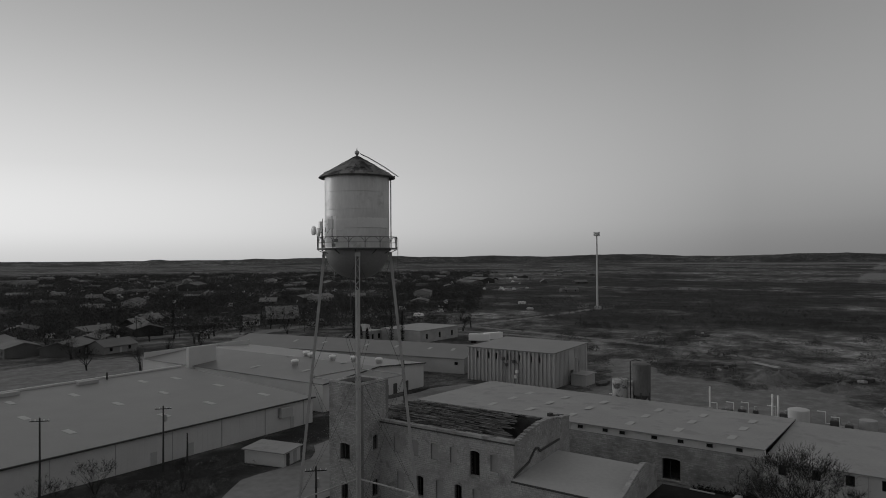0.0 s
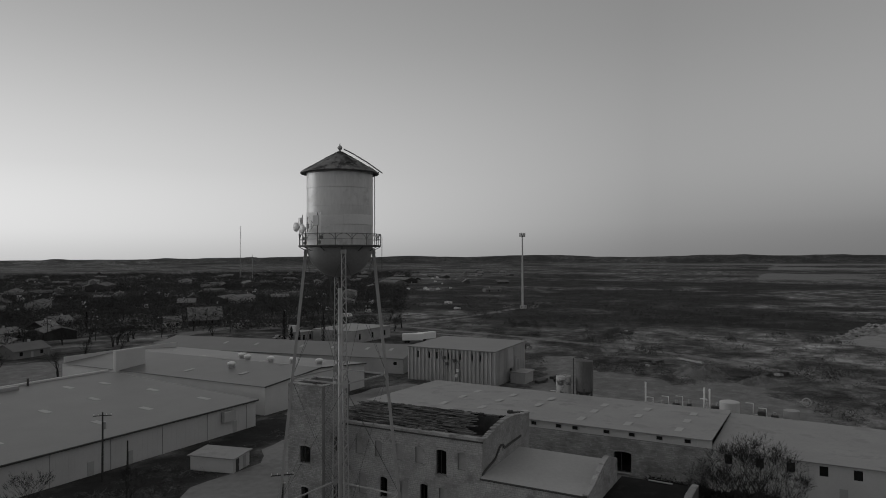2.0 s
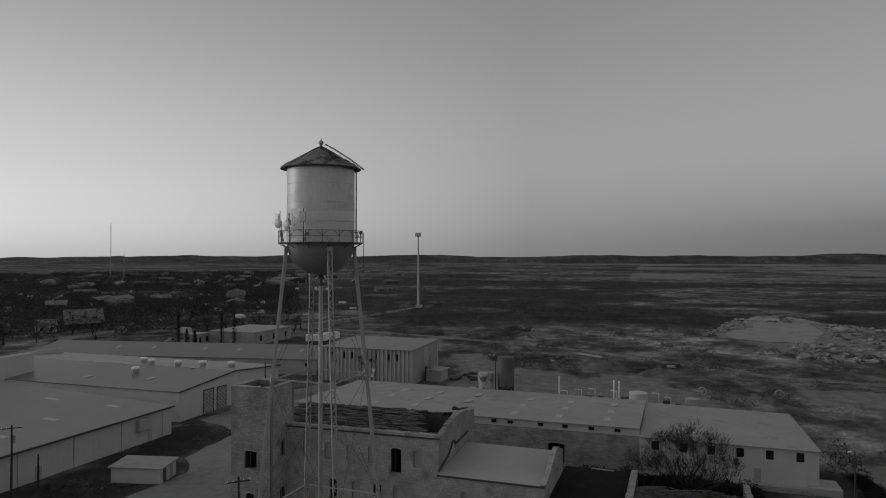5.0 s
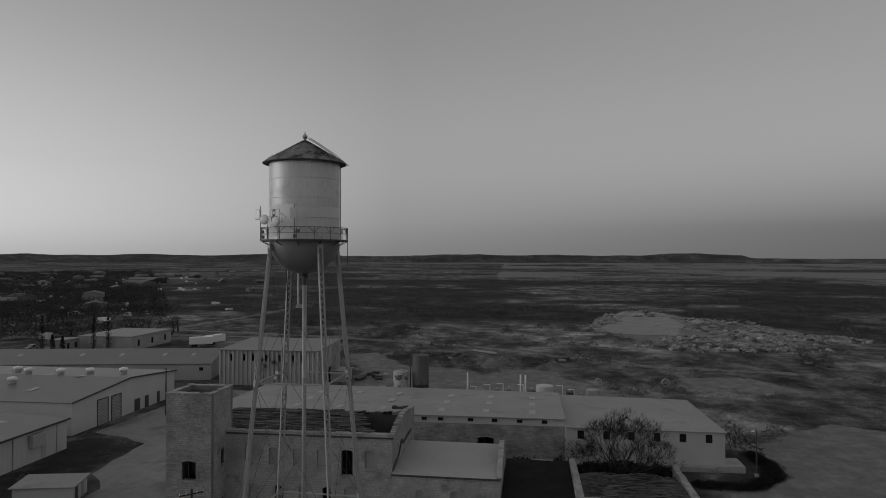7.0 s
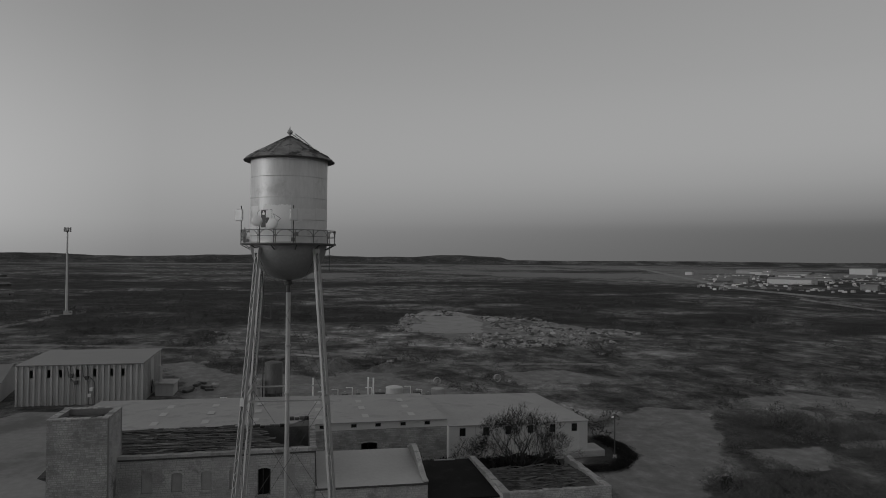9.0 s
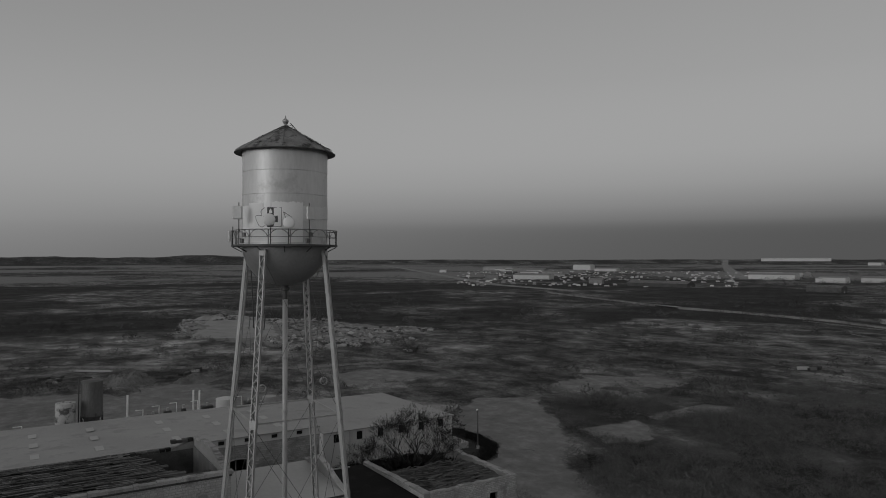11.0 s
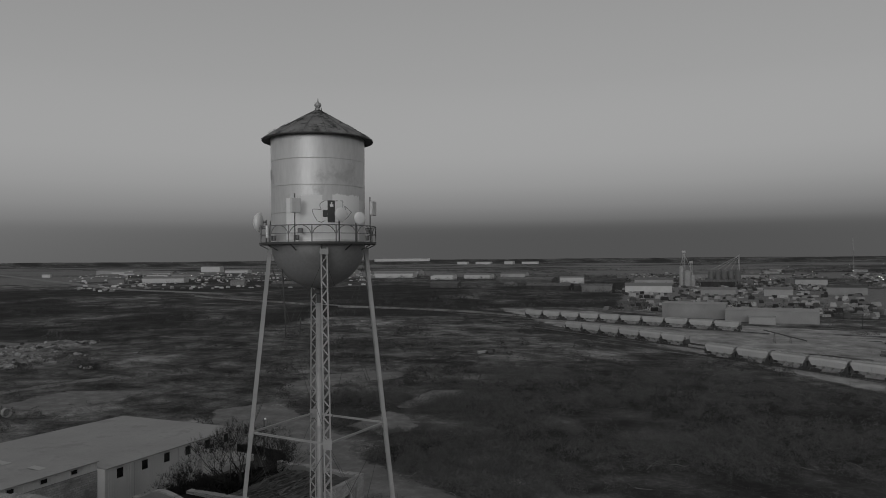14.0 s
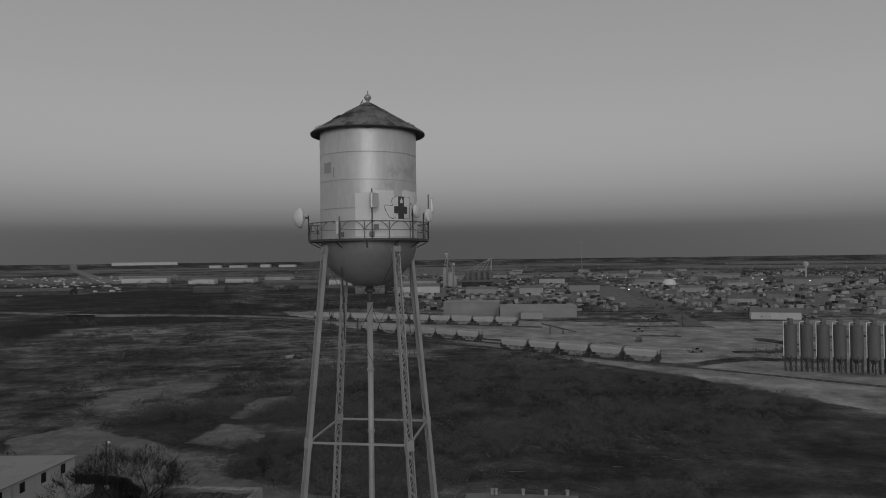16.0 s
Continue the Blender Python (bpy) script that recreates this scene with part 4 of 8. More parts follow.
def build_stone_hall():
    t = thing("stone_hall", "old two-storey limestone building with a collapsed board roof and bricked-up windows", "building")
    x0, x1, y0, y1, h = 25.0, 40.7, -2.8, 24.8, 11.6
    L = 18.9 - y0
    front = []
    for i, yc in enumerate((15.8, 12.6, 9.4, 6.3, 3.0, 0.1)):
        wide = 0.72 if i == 4 else 0.55
        front.append((18.9 - yc - wide, 18.9 - yc + wide, 7.5 if i != 4 else 6.5, 9.65))
    low = [(18.9 - yc - 0.55, 18.9 - yc + 0.55, 2.2, 4.9) for yc in (15.2, 11.8, 8.6, 5.6, 2.8)]
    rag = lambda s: h - 0.25 + 0.1 * noise.noise((s * 0.8, 1, 0))
    stone_wall(t, (x0, 18.9, 0), (0, -1, 0), L, 0, rag, (-1, 0, 0), front + low, 11, "long front wall with arched windows", face=HALLSTONE, joint=HALLMORTAR, depth=0.04, bl=0.5, bh=0.25)
    for i, q in enumerate(front + low):
        opening_frame(t, (x0, 18.9, 0), (0, -1, 0), (-1, 0, 0), q, blocked=i not in (4, 7, 9), face=HALLSTONE)
    par = lambda s: 11.5 + 1.1 * smooth01(s / 7) - 0.7 * smooth01((s - 8.5) / 7)
    stone_wall(t, (x0 + 0.5, y0, 0), (1, 0, 0), x1 - x0 - 0.5, 0, par, (0, -1, 0), (), 12, "side wall with a sloping parapet", face=HALLSTONE, joint=HALLMORTAR, depth=0.04, bl=0.5, bh=0.25)
    stone_wall(t, (x1, y0 + 0.5, 0), (0, 1, 0), y1 - y0 - 0.5, 0, lambda s: 10.75 + 0.25 * noise.noise((s * 0.6, 3, 0)) + 0.9 * smooth01((3.5 - s) / 3), (1, 0, 0), (), 13)
    stone_wall(t, (x1 - 0.5, y1, 0), (-1, 0, 0), x1 - 26.9 - 0.5, 0, 11.0, (0, 1, 0), (), 14)
    # cornice along the front
    y = 18.8
    while y > y0 - 0.1:
        w = rnd.uniform(0.5, 1.1)
        bm = bmesh.new()
        add_box(bm, x0 - 0.28, max(y - w, y0 - 0.2), 11.45, x0 + 0.55, y - 0.02, 11.72 + rnd.uniform(0, 0.1))
        part("cornice_stone", bm, HALLSTONE, t)
        y -= w
    bm = bmesh.new()
    add_box(bm, x0 - 0.14, y0 - 0.1, 11.2, x0 - 0.02, 18.8, 11.44)
    part("gutter", bm, DARKSTEEL, t, "dark gutter under the cornice")
    bm = bmesh.new()
    s = 0.0
    while s < 15.6:
        w = rnd.uniform(0.5, 1.0)
        z = par(s + w / 2)
        add_box(bm, x0 + s, y0 - 0.1, z - 0.02, min(x0 + s + w - 0.02, x1), y0 + 0.6, z + rnd.uniform(0.1, 0.2))
        s += w
    tagged(part("coping", bm, HALLSTONE, t, "broken stone coping"), kind="stuff")
    bm = bmesh.new()
    for i in range(40):
        z = rnd.uniform(0.05, 0.3)
        add_box(bm, x1 - 0.55, y0 + 0.6 + i * 0.66, 10.6 + (0.9 if i < 4 else 0), x1 + 0.1, y0 + 0.6 + i * 0.66 + 0.62, 10.8 + z * 0.8 + (0.9 if i < 4 else 0))
    tagged(part("back_edge", bm, PLANK, t, "ragged dark roof edge along the back wall"), kind="stuff")
    shade_floor(t, x0 + 0.5, y0 + 0.5, x1 - 0.5, y1 - 0.2, 5.2)
    # added lining: its dark colour paints the shade below the roof hole
    bm = bmesh.new()
    add_box(bm, x1 - 0.62, y0 + 0.52, 5.2, x1 - 0.51, 12.0, 10.66)
    add_box(bm, x0 + 4.0, y0 + 0.51, 5.2, x1 - 0.63, y0 + 0.62, 11.0)
    part("inner_lining", bm, PLANK, t, "dark boards added to paint the shade on the inside walls")
    # rows of rotten roof boards, with a hole at one end
    roof = part("roof_deck", _boards(), PLANK, t, "collapsed dark roof of rotten boards")
    for i in range(230):
        bm = bmesh.new()
        L2, w = rnd.uniform(1.5, 5.5), rnd.uniform(0.12, 0.3)
        yc, xc = rnd.uniform(4.5, 23.5), rnd.uniform(x0 + 1.2, x1 - 1.2)
        if yc - L2 / 2 < 1.0 + 0.45 * (xc - 29.0) and xc > 28.6:
            continue
        add_box(bm, -w / 2, -L2 / 2, 0, w / 2, L2 / 2, 0.05, pose(xc, yc, deck_height(xc, yc) + 0.16 + rnd.uniform(0, 0.25), rnd.uniform(-2, 2), rnd.uniform(-6, 6), rnd.uniform(-5, 5)))
        part("board", bm, SHINGLE if rnd.random() < 0.35 else PLANK, roof)


def deck_height(x, y):
    """The sagging roof deck, highest along the front."""
    return 10.95 + 0.28 * noise.noise((x * 0.22, y * 0.12, 1)) + 0.14 * noise.noise((x * 0.8, y * 0.3, 2))


def _boards():
    bm = bmesh.new()
    r = random.Random(4)
    x = 25.6
    while x < 40.0:
        w = r.uniform(0.25, 0.5)
        y0 = -2.2 + r.uniform(0, 1.0) if x < 29.0 else 0.6 + 0.45 * (x - 29.0) + r.uniform(-0.7, 0.9)
        y = y0
        while y < 24.3:
            L = r.uniform(2.5, 7)
            if r.random() < 0.88:
                ye, tilt = min(y + L, 24.4), r.uniform(-0.08, 0.08)
                add_beam(bm, (x + w / 2, y, deck_height(x, y) + tilt), (x + w / 2, ye, deck_height(x, ye) - tilt), w - 0.05, 0.07)
            y += L
        x += w
    return bm


def build_lean_hall():
    t = thing("stone_annex", "low limestone annex with a flat pale sheet roof and stone parapet", "building")
    x0, x1, y0, y1 = 24.2, 37.4, -16.2, -2.86
    holes = [(3.0, 4.0, 3.4, 5.4), (7.2, 8.2, 3.4, 5.4), (10.4, 11.4, 3.2, 5.2)]
    stone_wall(t, (x0, y1, 0), (0, -1, 0), y1 - y0, 0, 7.05, (-1, 0, 0), holes, 21, "front wall", face=HALLSTONE, joint=HALLMORTAR, depth=0.04, bl=0.5, bh=0.25)
    for q in holes:
        opening_frame(t, (x0, y1, 0), (0, -1, 0), (-1, 0, 0), q, True, face=HALLSTONE)
    par = lambda s: 7.2 + 2.0 * smooth01(s / 9.0) - 1.2 * smooth01((s - 9) / 4)
    stone_wall(t, (x0 + 0.5, y0, 0), (1, 0, 0), x1 - x0 - 0.5, 0, par, (0, -1, 0), (), 22, "sloping parapet wall", face=HALLSTONE, joint=HALLMORTAR, depth=0.04, bl=0.5, bh=0.25)
    stone_wall(t, (x1, y0 + 0.5, 0), (0, 1, 0), y1 - y0 - 0.5, 0, 7.7, (1, 0, 0), (), 23)
    bm = bmesh.new()
    v = [bm.verts.new(c) for c in ((x0 - 0.15, y1, 7.2), (x0 - 0.15, y0 + 0.5, 7.12), (x1 - 0.5, y0 + 0.5, 7.85), (x1 - 0.5, y1, 7.95))]
    u = [bm.verts.new(c.co - Vector((0, 0, 0.12))) for c in v]
    bm.faces.new(v[::-1])
    bm.faces.new(u)
    for i in range(4):
        bm.faces.new((v[i], v[(i + 1) % 4], u[(i + 1) % 4], u[i]))
    part("roof", bm, ANNEXROOF, t, "flat pale roof")
    bm = bmesh.new()
    add_beam(bm, (x0 - 0.18, y1, 7.1), (x0 - 0.18, y0, 7.02), 0.1, 0.22)
    part("eave", bm, TRIM, t)
    bm = bmesh.new()
    pts = [(x0 + 0.3, 7.4), (28.5, 8.3), (30.2, 9.6), (31.0, 9.5), (31.5, 9.0), (37.2, 9.3)]
    for a, b in zip(pts, pts[1:]):
        add_beam(bm, (a[0], y1 - 0.08, a[1] + 0.1), (b[0], y1 - 0.08, b[1] + 0.1), 0.12, 0.28)
    part("flashing", bm, TRIM, t, "ragged dark flashing against the taller wall")
    bm = bmesh.new()
    s = 0.0
    while s < 12.9:
        w = rnd.uniform(0.4, 0.8)
        add_beam(bm, (x0 + s, y0 + 0.25, par(s) + 0.04), (x0 + s + w - 0.015, y0 + 0.25, par(s + w) + 0.04), 0.64 + rnd.uniform(-0.05, 0.05), 0.14 + rnd.uniform(0, 0.08))
        s += w
    tagged(part("coping", bm, HALLSTONE, t), kind="stuff")


def build_ruin():
    t = thing("stone_ruin", "roofless ruined limestone walls full of fallen boards and brush", "ruin")
    x0, x1, y0, y1 = 22.3, 34.4, -39.2, -25.1
    crown = lambda k: (lambda s: 5.85 + 0.16 * noise.noise((s * 0.5, k, 0)))
    low = {"depth": 0.05, "bl": 0.45, "bh": 0.22}
    ridge = lambda s: 6.0 - 0.03 * s + 0.12 * noise.noise((s * 0.5, 2, 0))
    stone_wall(t, (x0, y1, 0), (1, 0, 0), 17.0, 0, ridge, (0, 1, 0), (), 31, "broken dividing wall", 0.8, **low)
    stone_wall(t, (x0, y1 - 0.8, 0), (0, -1, 0), y1 - y0 - 0.8, 0, crown(1), (-1, 0, 0), [(4, 5.2, 2, 4.2), (9, 10.2, 2, 4.2)], 32, "ruined front wall", 0.6, **low)
    stone_wall(t, (x0 + 0.6, y0, 0), (1, 0, 0), 13.4, 0, crown(7), (0, -1, 0), [(3.2, 4.2, 3.2, 4.6), (6.4, 7.4, 3.2, 4.6)], 33, "ruined end wall", 0.7, **low)
    bm = bmesh.new()
    r = random.Random(9)
    v = {}
    nx, ny = 30, 34
    for i in range(nx + 1):
        for j in range(ny + 1):
            x, y = x0 + 0.6 + (x1 - x0 - 0.6) * i / nx, y0 + 0.7 + (y1 - y0 - 1.5) * j / ny
            z = 5.35 + 0.22 * noise.noise((x * 0.5, y * 0.25, 0)) + r.uniform(-0.10, 0.10) - 0.35 * smooth01((i - nx * 0.7) / (nx * 0.3))
            v[i, j] = bm.verts.new((x, y, z))
    for i in range(nx):
        for j in range(ny):
            bm.faces.new((v[i, j], v[i + 1, j], v[i + 1, j + 1], v[i, j + 1]))
    part("rubble", bm, FALLEN, t, "heap of fallen roof boards")
    for i in range(150):
        bm = bmesh.new()
        L, w = r.uniform(0.7, 3.0), r.uniform(0.12, 0.3)
        add_box(bm, -w / 2, -L / 2, 0, w / 2, L / 2, 0.05, pose(r.uniform(x0 + 1.2, x1 - 0.8), r.uniform(y0 + 2.0, y1 - 2.4), 5.5 + r.uniform(-0.05, 0.1), r.uniform(-5, 5), r.uniform(-6, 6), r.gauss(0, 14)))
        part("board", bm, FALLEN if r.random() < 0.55 else PLANK, t)
    bm = bmesh.new()
    runs = (((x0, y1 - 0.4), (x0 + 17.0, y1 - 0.4), ridge, 0.42), ((x0 + 0.3, y1 - 0.8), (x0 + 0.3, y0), crown(1), 0.32), ((x0 + 0.6, y0 + 0.35), (x0 + 14.0, y0 + 0.35), crown(7), 0.38))
    for a, b, top, half in runs:
        d = Vector(b) - Vector(a)
        n = int(d.length / 0.62)
        for i in range(n):
            p = Vector(a).lerp(Vector(b), (i + 0.5) / n)
            z = top((i + 0.5) / n * d.length)
            add_box(bm, -0.32, -half, -0.12, 0.32, half + r.uniform(-0.08, 0.05), r.uniform(0.0, 0.07), pose(p.x, p.y, z, r.uniform(-3, 3), r.uniform(-2, 2), math.degrees(math.atan2(d.y, d.x)) + r.uniform(-3, 3)))
    tagged(part("coping", bm, HALLSTONE, t, "pale weathered wall top"), kind="stuff")


def build_flat_roof():
    t = thing("flat_roofed_store", "low stone store with a smooth black tarred roof", "building")
    x0, x1, y0, y1 = 23.6, 39.2, -25.05, -16.3
    stone_wall(t, (x0, y1, 0), (0, -1, 0), y1 - y0, 0, 5.0, (-1, 0, 0), [(3.6, 4.8, 1.0, 3.2)], 35, "stone front wall", 0.5)
    opening_frame(t, (x0, y1, 0), (0, -1, 0), (-1, 0, 0), (3.6, 4.8, 1.0, 3.2), True)
    stone_wall(t, (x1, y0, 0), (0, 1, 0), y1 - y0, 0, 5.0, (1, 0, 0), (), 36, "stone back wall", 0.5)
    bm = bmesh.new()
    n = 16
    g = {}
    for i in range(n + 1):
        for j in range(n + 1):
            x, y = x0 - 0.1 + (x1 - x0 + 0.2) * i / n, y0 + 0.02 + (y1 - y0 - 0.04) * j / n
            for k, z in enumerate((5.0, 5.22 + 0.05 * noise.noise((x * 0.3, y * 0.3, 4)))):
                g[i, j, k] = bm.verts.new((x, y, z))
    for i in range(n):
        for j in range(n):
            bm.faces.new((g[i, j, 1], g[i + 1, j, 1], g[i + 1, j + 1, 1], g[i, j + 1, 1]))
            bm.faces.new((g[i, j + 1, 0], g[i + 1, j + 1, 0], g[i + 1, j, 0], g[i, j, 0]))
    for i in range(n):
        for a, b in (((i, 0), (i + 1, 0)), ((i + 1, n), (i, n)), ((0, i + 1), (0, i)), ((n, i), (n, i + 1))):
            bm.faces.new((g[(*a, 0)], g[(*b, 0)], g[(*b, 1)], g[(*a, 1)]))
    part("roof", bm, TAR, t, "smooth black tarred roof")
    bm = bmesh.new()
    add_beam(bm, (x1 - 0.4, y0 + 2.2, 5.3), (x1 - 0.2, y0 + 5.2, 5.3), 0.3, 0.1)
    part("flashing", bm, CONCRETE, t, "pale strip lying along the far edge")


build_stone_tower()
build_stone_hall()
build_lean_hall()
build_ruin()
build_flat_roof()

# ---------------------------------------------------------------- sheds


def ribbed(bm, a, b, z0, z1, out, pitch=0.9, depth=0.12, duty=0.35):
    """Sheet cladding with raised ribs from a to b."""
    a, b, out = Vector(a), Vector(b), Vector(out)
    L = (b - a).length
    d = (b - a).normalized()
    n = max(1, int(L / pitch))
    for i in range(n):
        p = a + d * (i + 0.5) * L / n
        add_beam(bm, (p + out * depth / 2).to_3d() + Vector((0, 0, z0)), (p + out * depth / 2).to_3d() + Vector((0, 0, z1)), pitch * duty, depth, out.to_3d())


def sheet(bm, pts, thick=0.12):
    """A thin roof slab through four or more corner points."""
    v = [bm.verts.new(p) for p in pts]
    u = [bm.verts.new(Vector(p) - Vector((0, 0, thick))) for p in pts]
    bm.faces.new(v)
    bm.faces.new(u[::-1])
    n = len(v)
    for i in range(n):
        bm.faces.new((v[i], u[i], u[(i + 1) % n], v[(i + 1) % n]))


def skylight(parent, c, u, v, w, l, nrm):
    c, u, v, nrm = Vector(c), Vector(u).normalized(), Vector(v).normalized(), Vector(nrm).normalized()
    bm = bmesh.new()
    q = []
    for h in (0.015, 0.035):
        for s, t in ((-1, -1), (1, -1), (1, 1), (-1, 1)):
            q.append(bm.verts.new(c + u * s * w / 2 + v * t * l / 2 + nrm * h))
    for f in ((4, 5, 6, 7), (0, 1, 5, 4), (1, 2, 6, 5), (2, 3, 7, 6), (3, 0, 4, 7)):
        bm.faces.new([q[i] for i in f])
    part("skylight", bm, SKYLIGHT, parent, "pale translucent skylight")


def dark_window(parent, x, y, z, w, h, face):
    """A small framed window; face: the outward direction."""
    out = Vector((*face, 0))
    al = Vector((-out.y, out.x, 0))
    c = Vector((x, y, z))
    bm = bmesh.new()
    add_beam(bm, c - al * w / 2 + out * 0.02, c + al * w / 2 + out * 0.02, 0.04, h)
    win = part("window", bm, GLASS, parent)
    bm = bmesh.new()
    for s in (-1, 1):
        add_beam(bm, c + al * (s * w / 2) + out * 0.05 - Vector((0, 0, h / 2)), c + al * (s * w / 2) + out * 0.05 + Vector((0, 0, h / 2)), 0.08, 0.08, al)
        add_beam(bm, c - al * w / 2 + out * 0.05 + Vector((0, 0, s * h / 2)), c + al * w / 2 + out * 0.05 + Vector((0, 0, s * h / 2)), 0.08, 0.08)
    part("window_frame", bm, GREYWALL, win)


WING_WINDOWS = (-27.8, -31.9, -35.8, -39.8, -43.8, -47.8)


def build_long_building():
    t = thing("long_warehouse", "long low warehouse with limestone front and white sheet-metal wing", "warehouse")
    xf, xb, ya, ym = 56.3, 83.6, 36.0, -25.4
    arch = [(46.9, 49.6, 0.4, 3.6), (20, 22, 1.2, 3.7)]
    stone_wall(t, (xf, ya, 0), (0, -1, 0), ya - ym, 0, 5.75, (-1, 0, 0), arch, 41, "limestone front wall", 0.5, bl=0.7)
    for q in arch:
        opening_frame(t, (xf, ya, 0), (0, -1, 0), (-1, 0, 0), q)
    bm = bmesh.new()
    add_box(bm, xf + 0.05, ym, 5.76, xf + 0.35, ya, 7.0)
    ribbed(bm, (xf + 0.05, ya), (xf + 0.05, ym), 5.8, 6.95, (-1, 0), 0.6, 0.03, 0.3)
    part("clerestory", bm, WHITEWALL, t, "white sheet band under the eave")
    for y in (-1.8, -4.6, -9.7, -13.7, -17.9, -22.0, 2.5, 6.9, 12.2):
        dark_window(t, xf + 0.02, y, 6.45, 0.95, 0.62, (-1, 0))
    bm = bmesh.new()
    sheet(bm, [(xf - 0.35, ya + 0.3, 7.13), (xf - 0.35, ym, 7.08), (xb, ym, 6.0), (xb, ya + 0.3, 6.5)], 0.15)
    roof = part("roof", bm, METALROOF2, t, "broad pale low-pitched roof")
    nrm = (0.03, 0, 1)
    for y in (-4.2, -12.0, -20.0, 6.3, 14.3, 22.2):
        for x in (61.0, 68.6, 75.6):
            z = 7.11 - (x - xf) / (xb - xf) * (1.0 if y < 0 else 0.75)
            skylight(roof, (x, y, z), (1, 0, 0), (0, 1, 0), 2.6, 1.1, nrm)
    bm = bmesh.new()
    add_box(bm, xb - 0.3, ym, 0, xb, ya, 5.9)
    add_box(bm, xf + 0.5, ya - 0.3, 0, xb - 0.3, ya, 6.4)
    part("back_wall", bm, WHITEWALL, t)
    # white wing
    xw, yw = 54.8, -50.2
    bm = bmesh.new()
    holes = [(ym - y - 0.55, ym - y + 0.55, 4.25, 5.65) for y in WING_WINDOWS]
    wall_panel(bm, (xw, ym, 0), (0, -1, 0), ym - yw, 0, 5.95, (-1, 0, 0), holes, 0.3)
    wing = part("wing_wall", bm, WHITEWALL, t, "white sheet-metal wall with six windows")
    bm = bmesh.new()
    s = 0
    for i in range(64):
        y = ym - 0.2 - i * 0.39
        if yw < y and not any(abs(y - c) < 0.62 for c in WING_WINDOWS):
            add_beam(bm, (xw - 0.02, y, 0.9), (xw - 0.02, y, 5.85), 0.1, 0.04, (1, 0, 0))
    tagged(part("ribs", bm, WHITEWALL, wing), kind="stuff")
    for y in WING_WINDOWS:
        dark_window(t, xw + 0.12, y, 4.95, 1.1, 1.4, (-1, 0))
    bm = bmesh.new()
    add_box(bm, xw + 0.3, yw, 0, 82.8, yw + 0.3, 5.15)
    add_box(bm, 82.5, yw + 0.3, 0, 82.8, ym, 5.15)
    add_box(bm, xw + 0.3, ym - 0.3, 0.0, xf + 0.5, ym - 0.003, 5.95)
    part("end_wall", bm, WHITEWALL, t)
    bm = bmesh.new()
    sheet(bm, [(xw - 0.35, ym, 6.16), (xw - 0.35, yw - 0.3, 6.1), (83.0, yw - 0.3, 5.35), (83.0, ym, 5.75)], 0.15)
    part("wing_roof", bm, METALROOF2, t, "pale flat roof of the wing")
    bm = bmesh.new()
    add_box(bm, xw - 1.2, yw - 2.8, 0, xw + 3.5, yw + 1.5, 1.1, None, 0.05)
    add_box(bm, xw - 1.2, yw + 1.5, 0, xw - 0.02, ym - 6, 0.8)
    part("plinth", bm, CONCRETE, t, "pale stone loading plinth")
    bm = bmesh.new()
    add_box(bm, xw - 0.06, -42.6, 0.8, xw, -41.6, 2.9)
    part("door", bm, GREYWALL, t)
    for y in (-30.0, -37.8):
        bm = bmesh.new()
        add_tube(bm, [(xw - 0.08, y, 0.9), (xw - 0.08, y, 5.85)], 0.05, 6)
        part("downpipe", bm, GREYWALL, t)


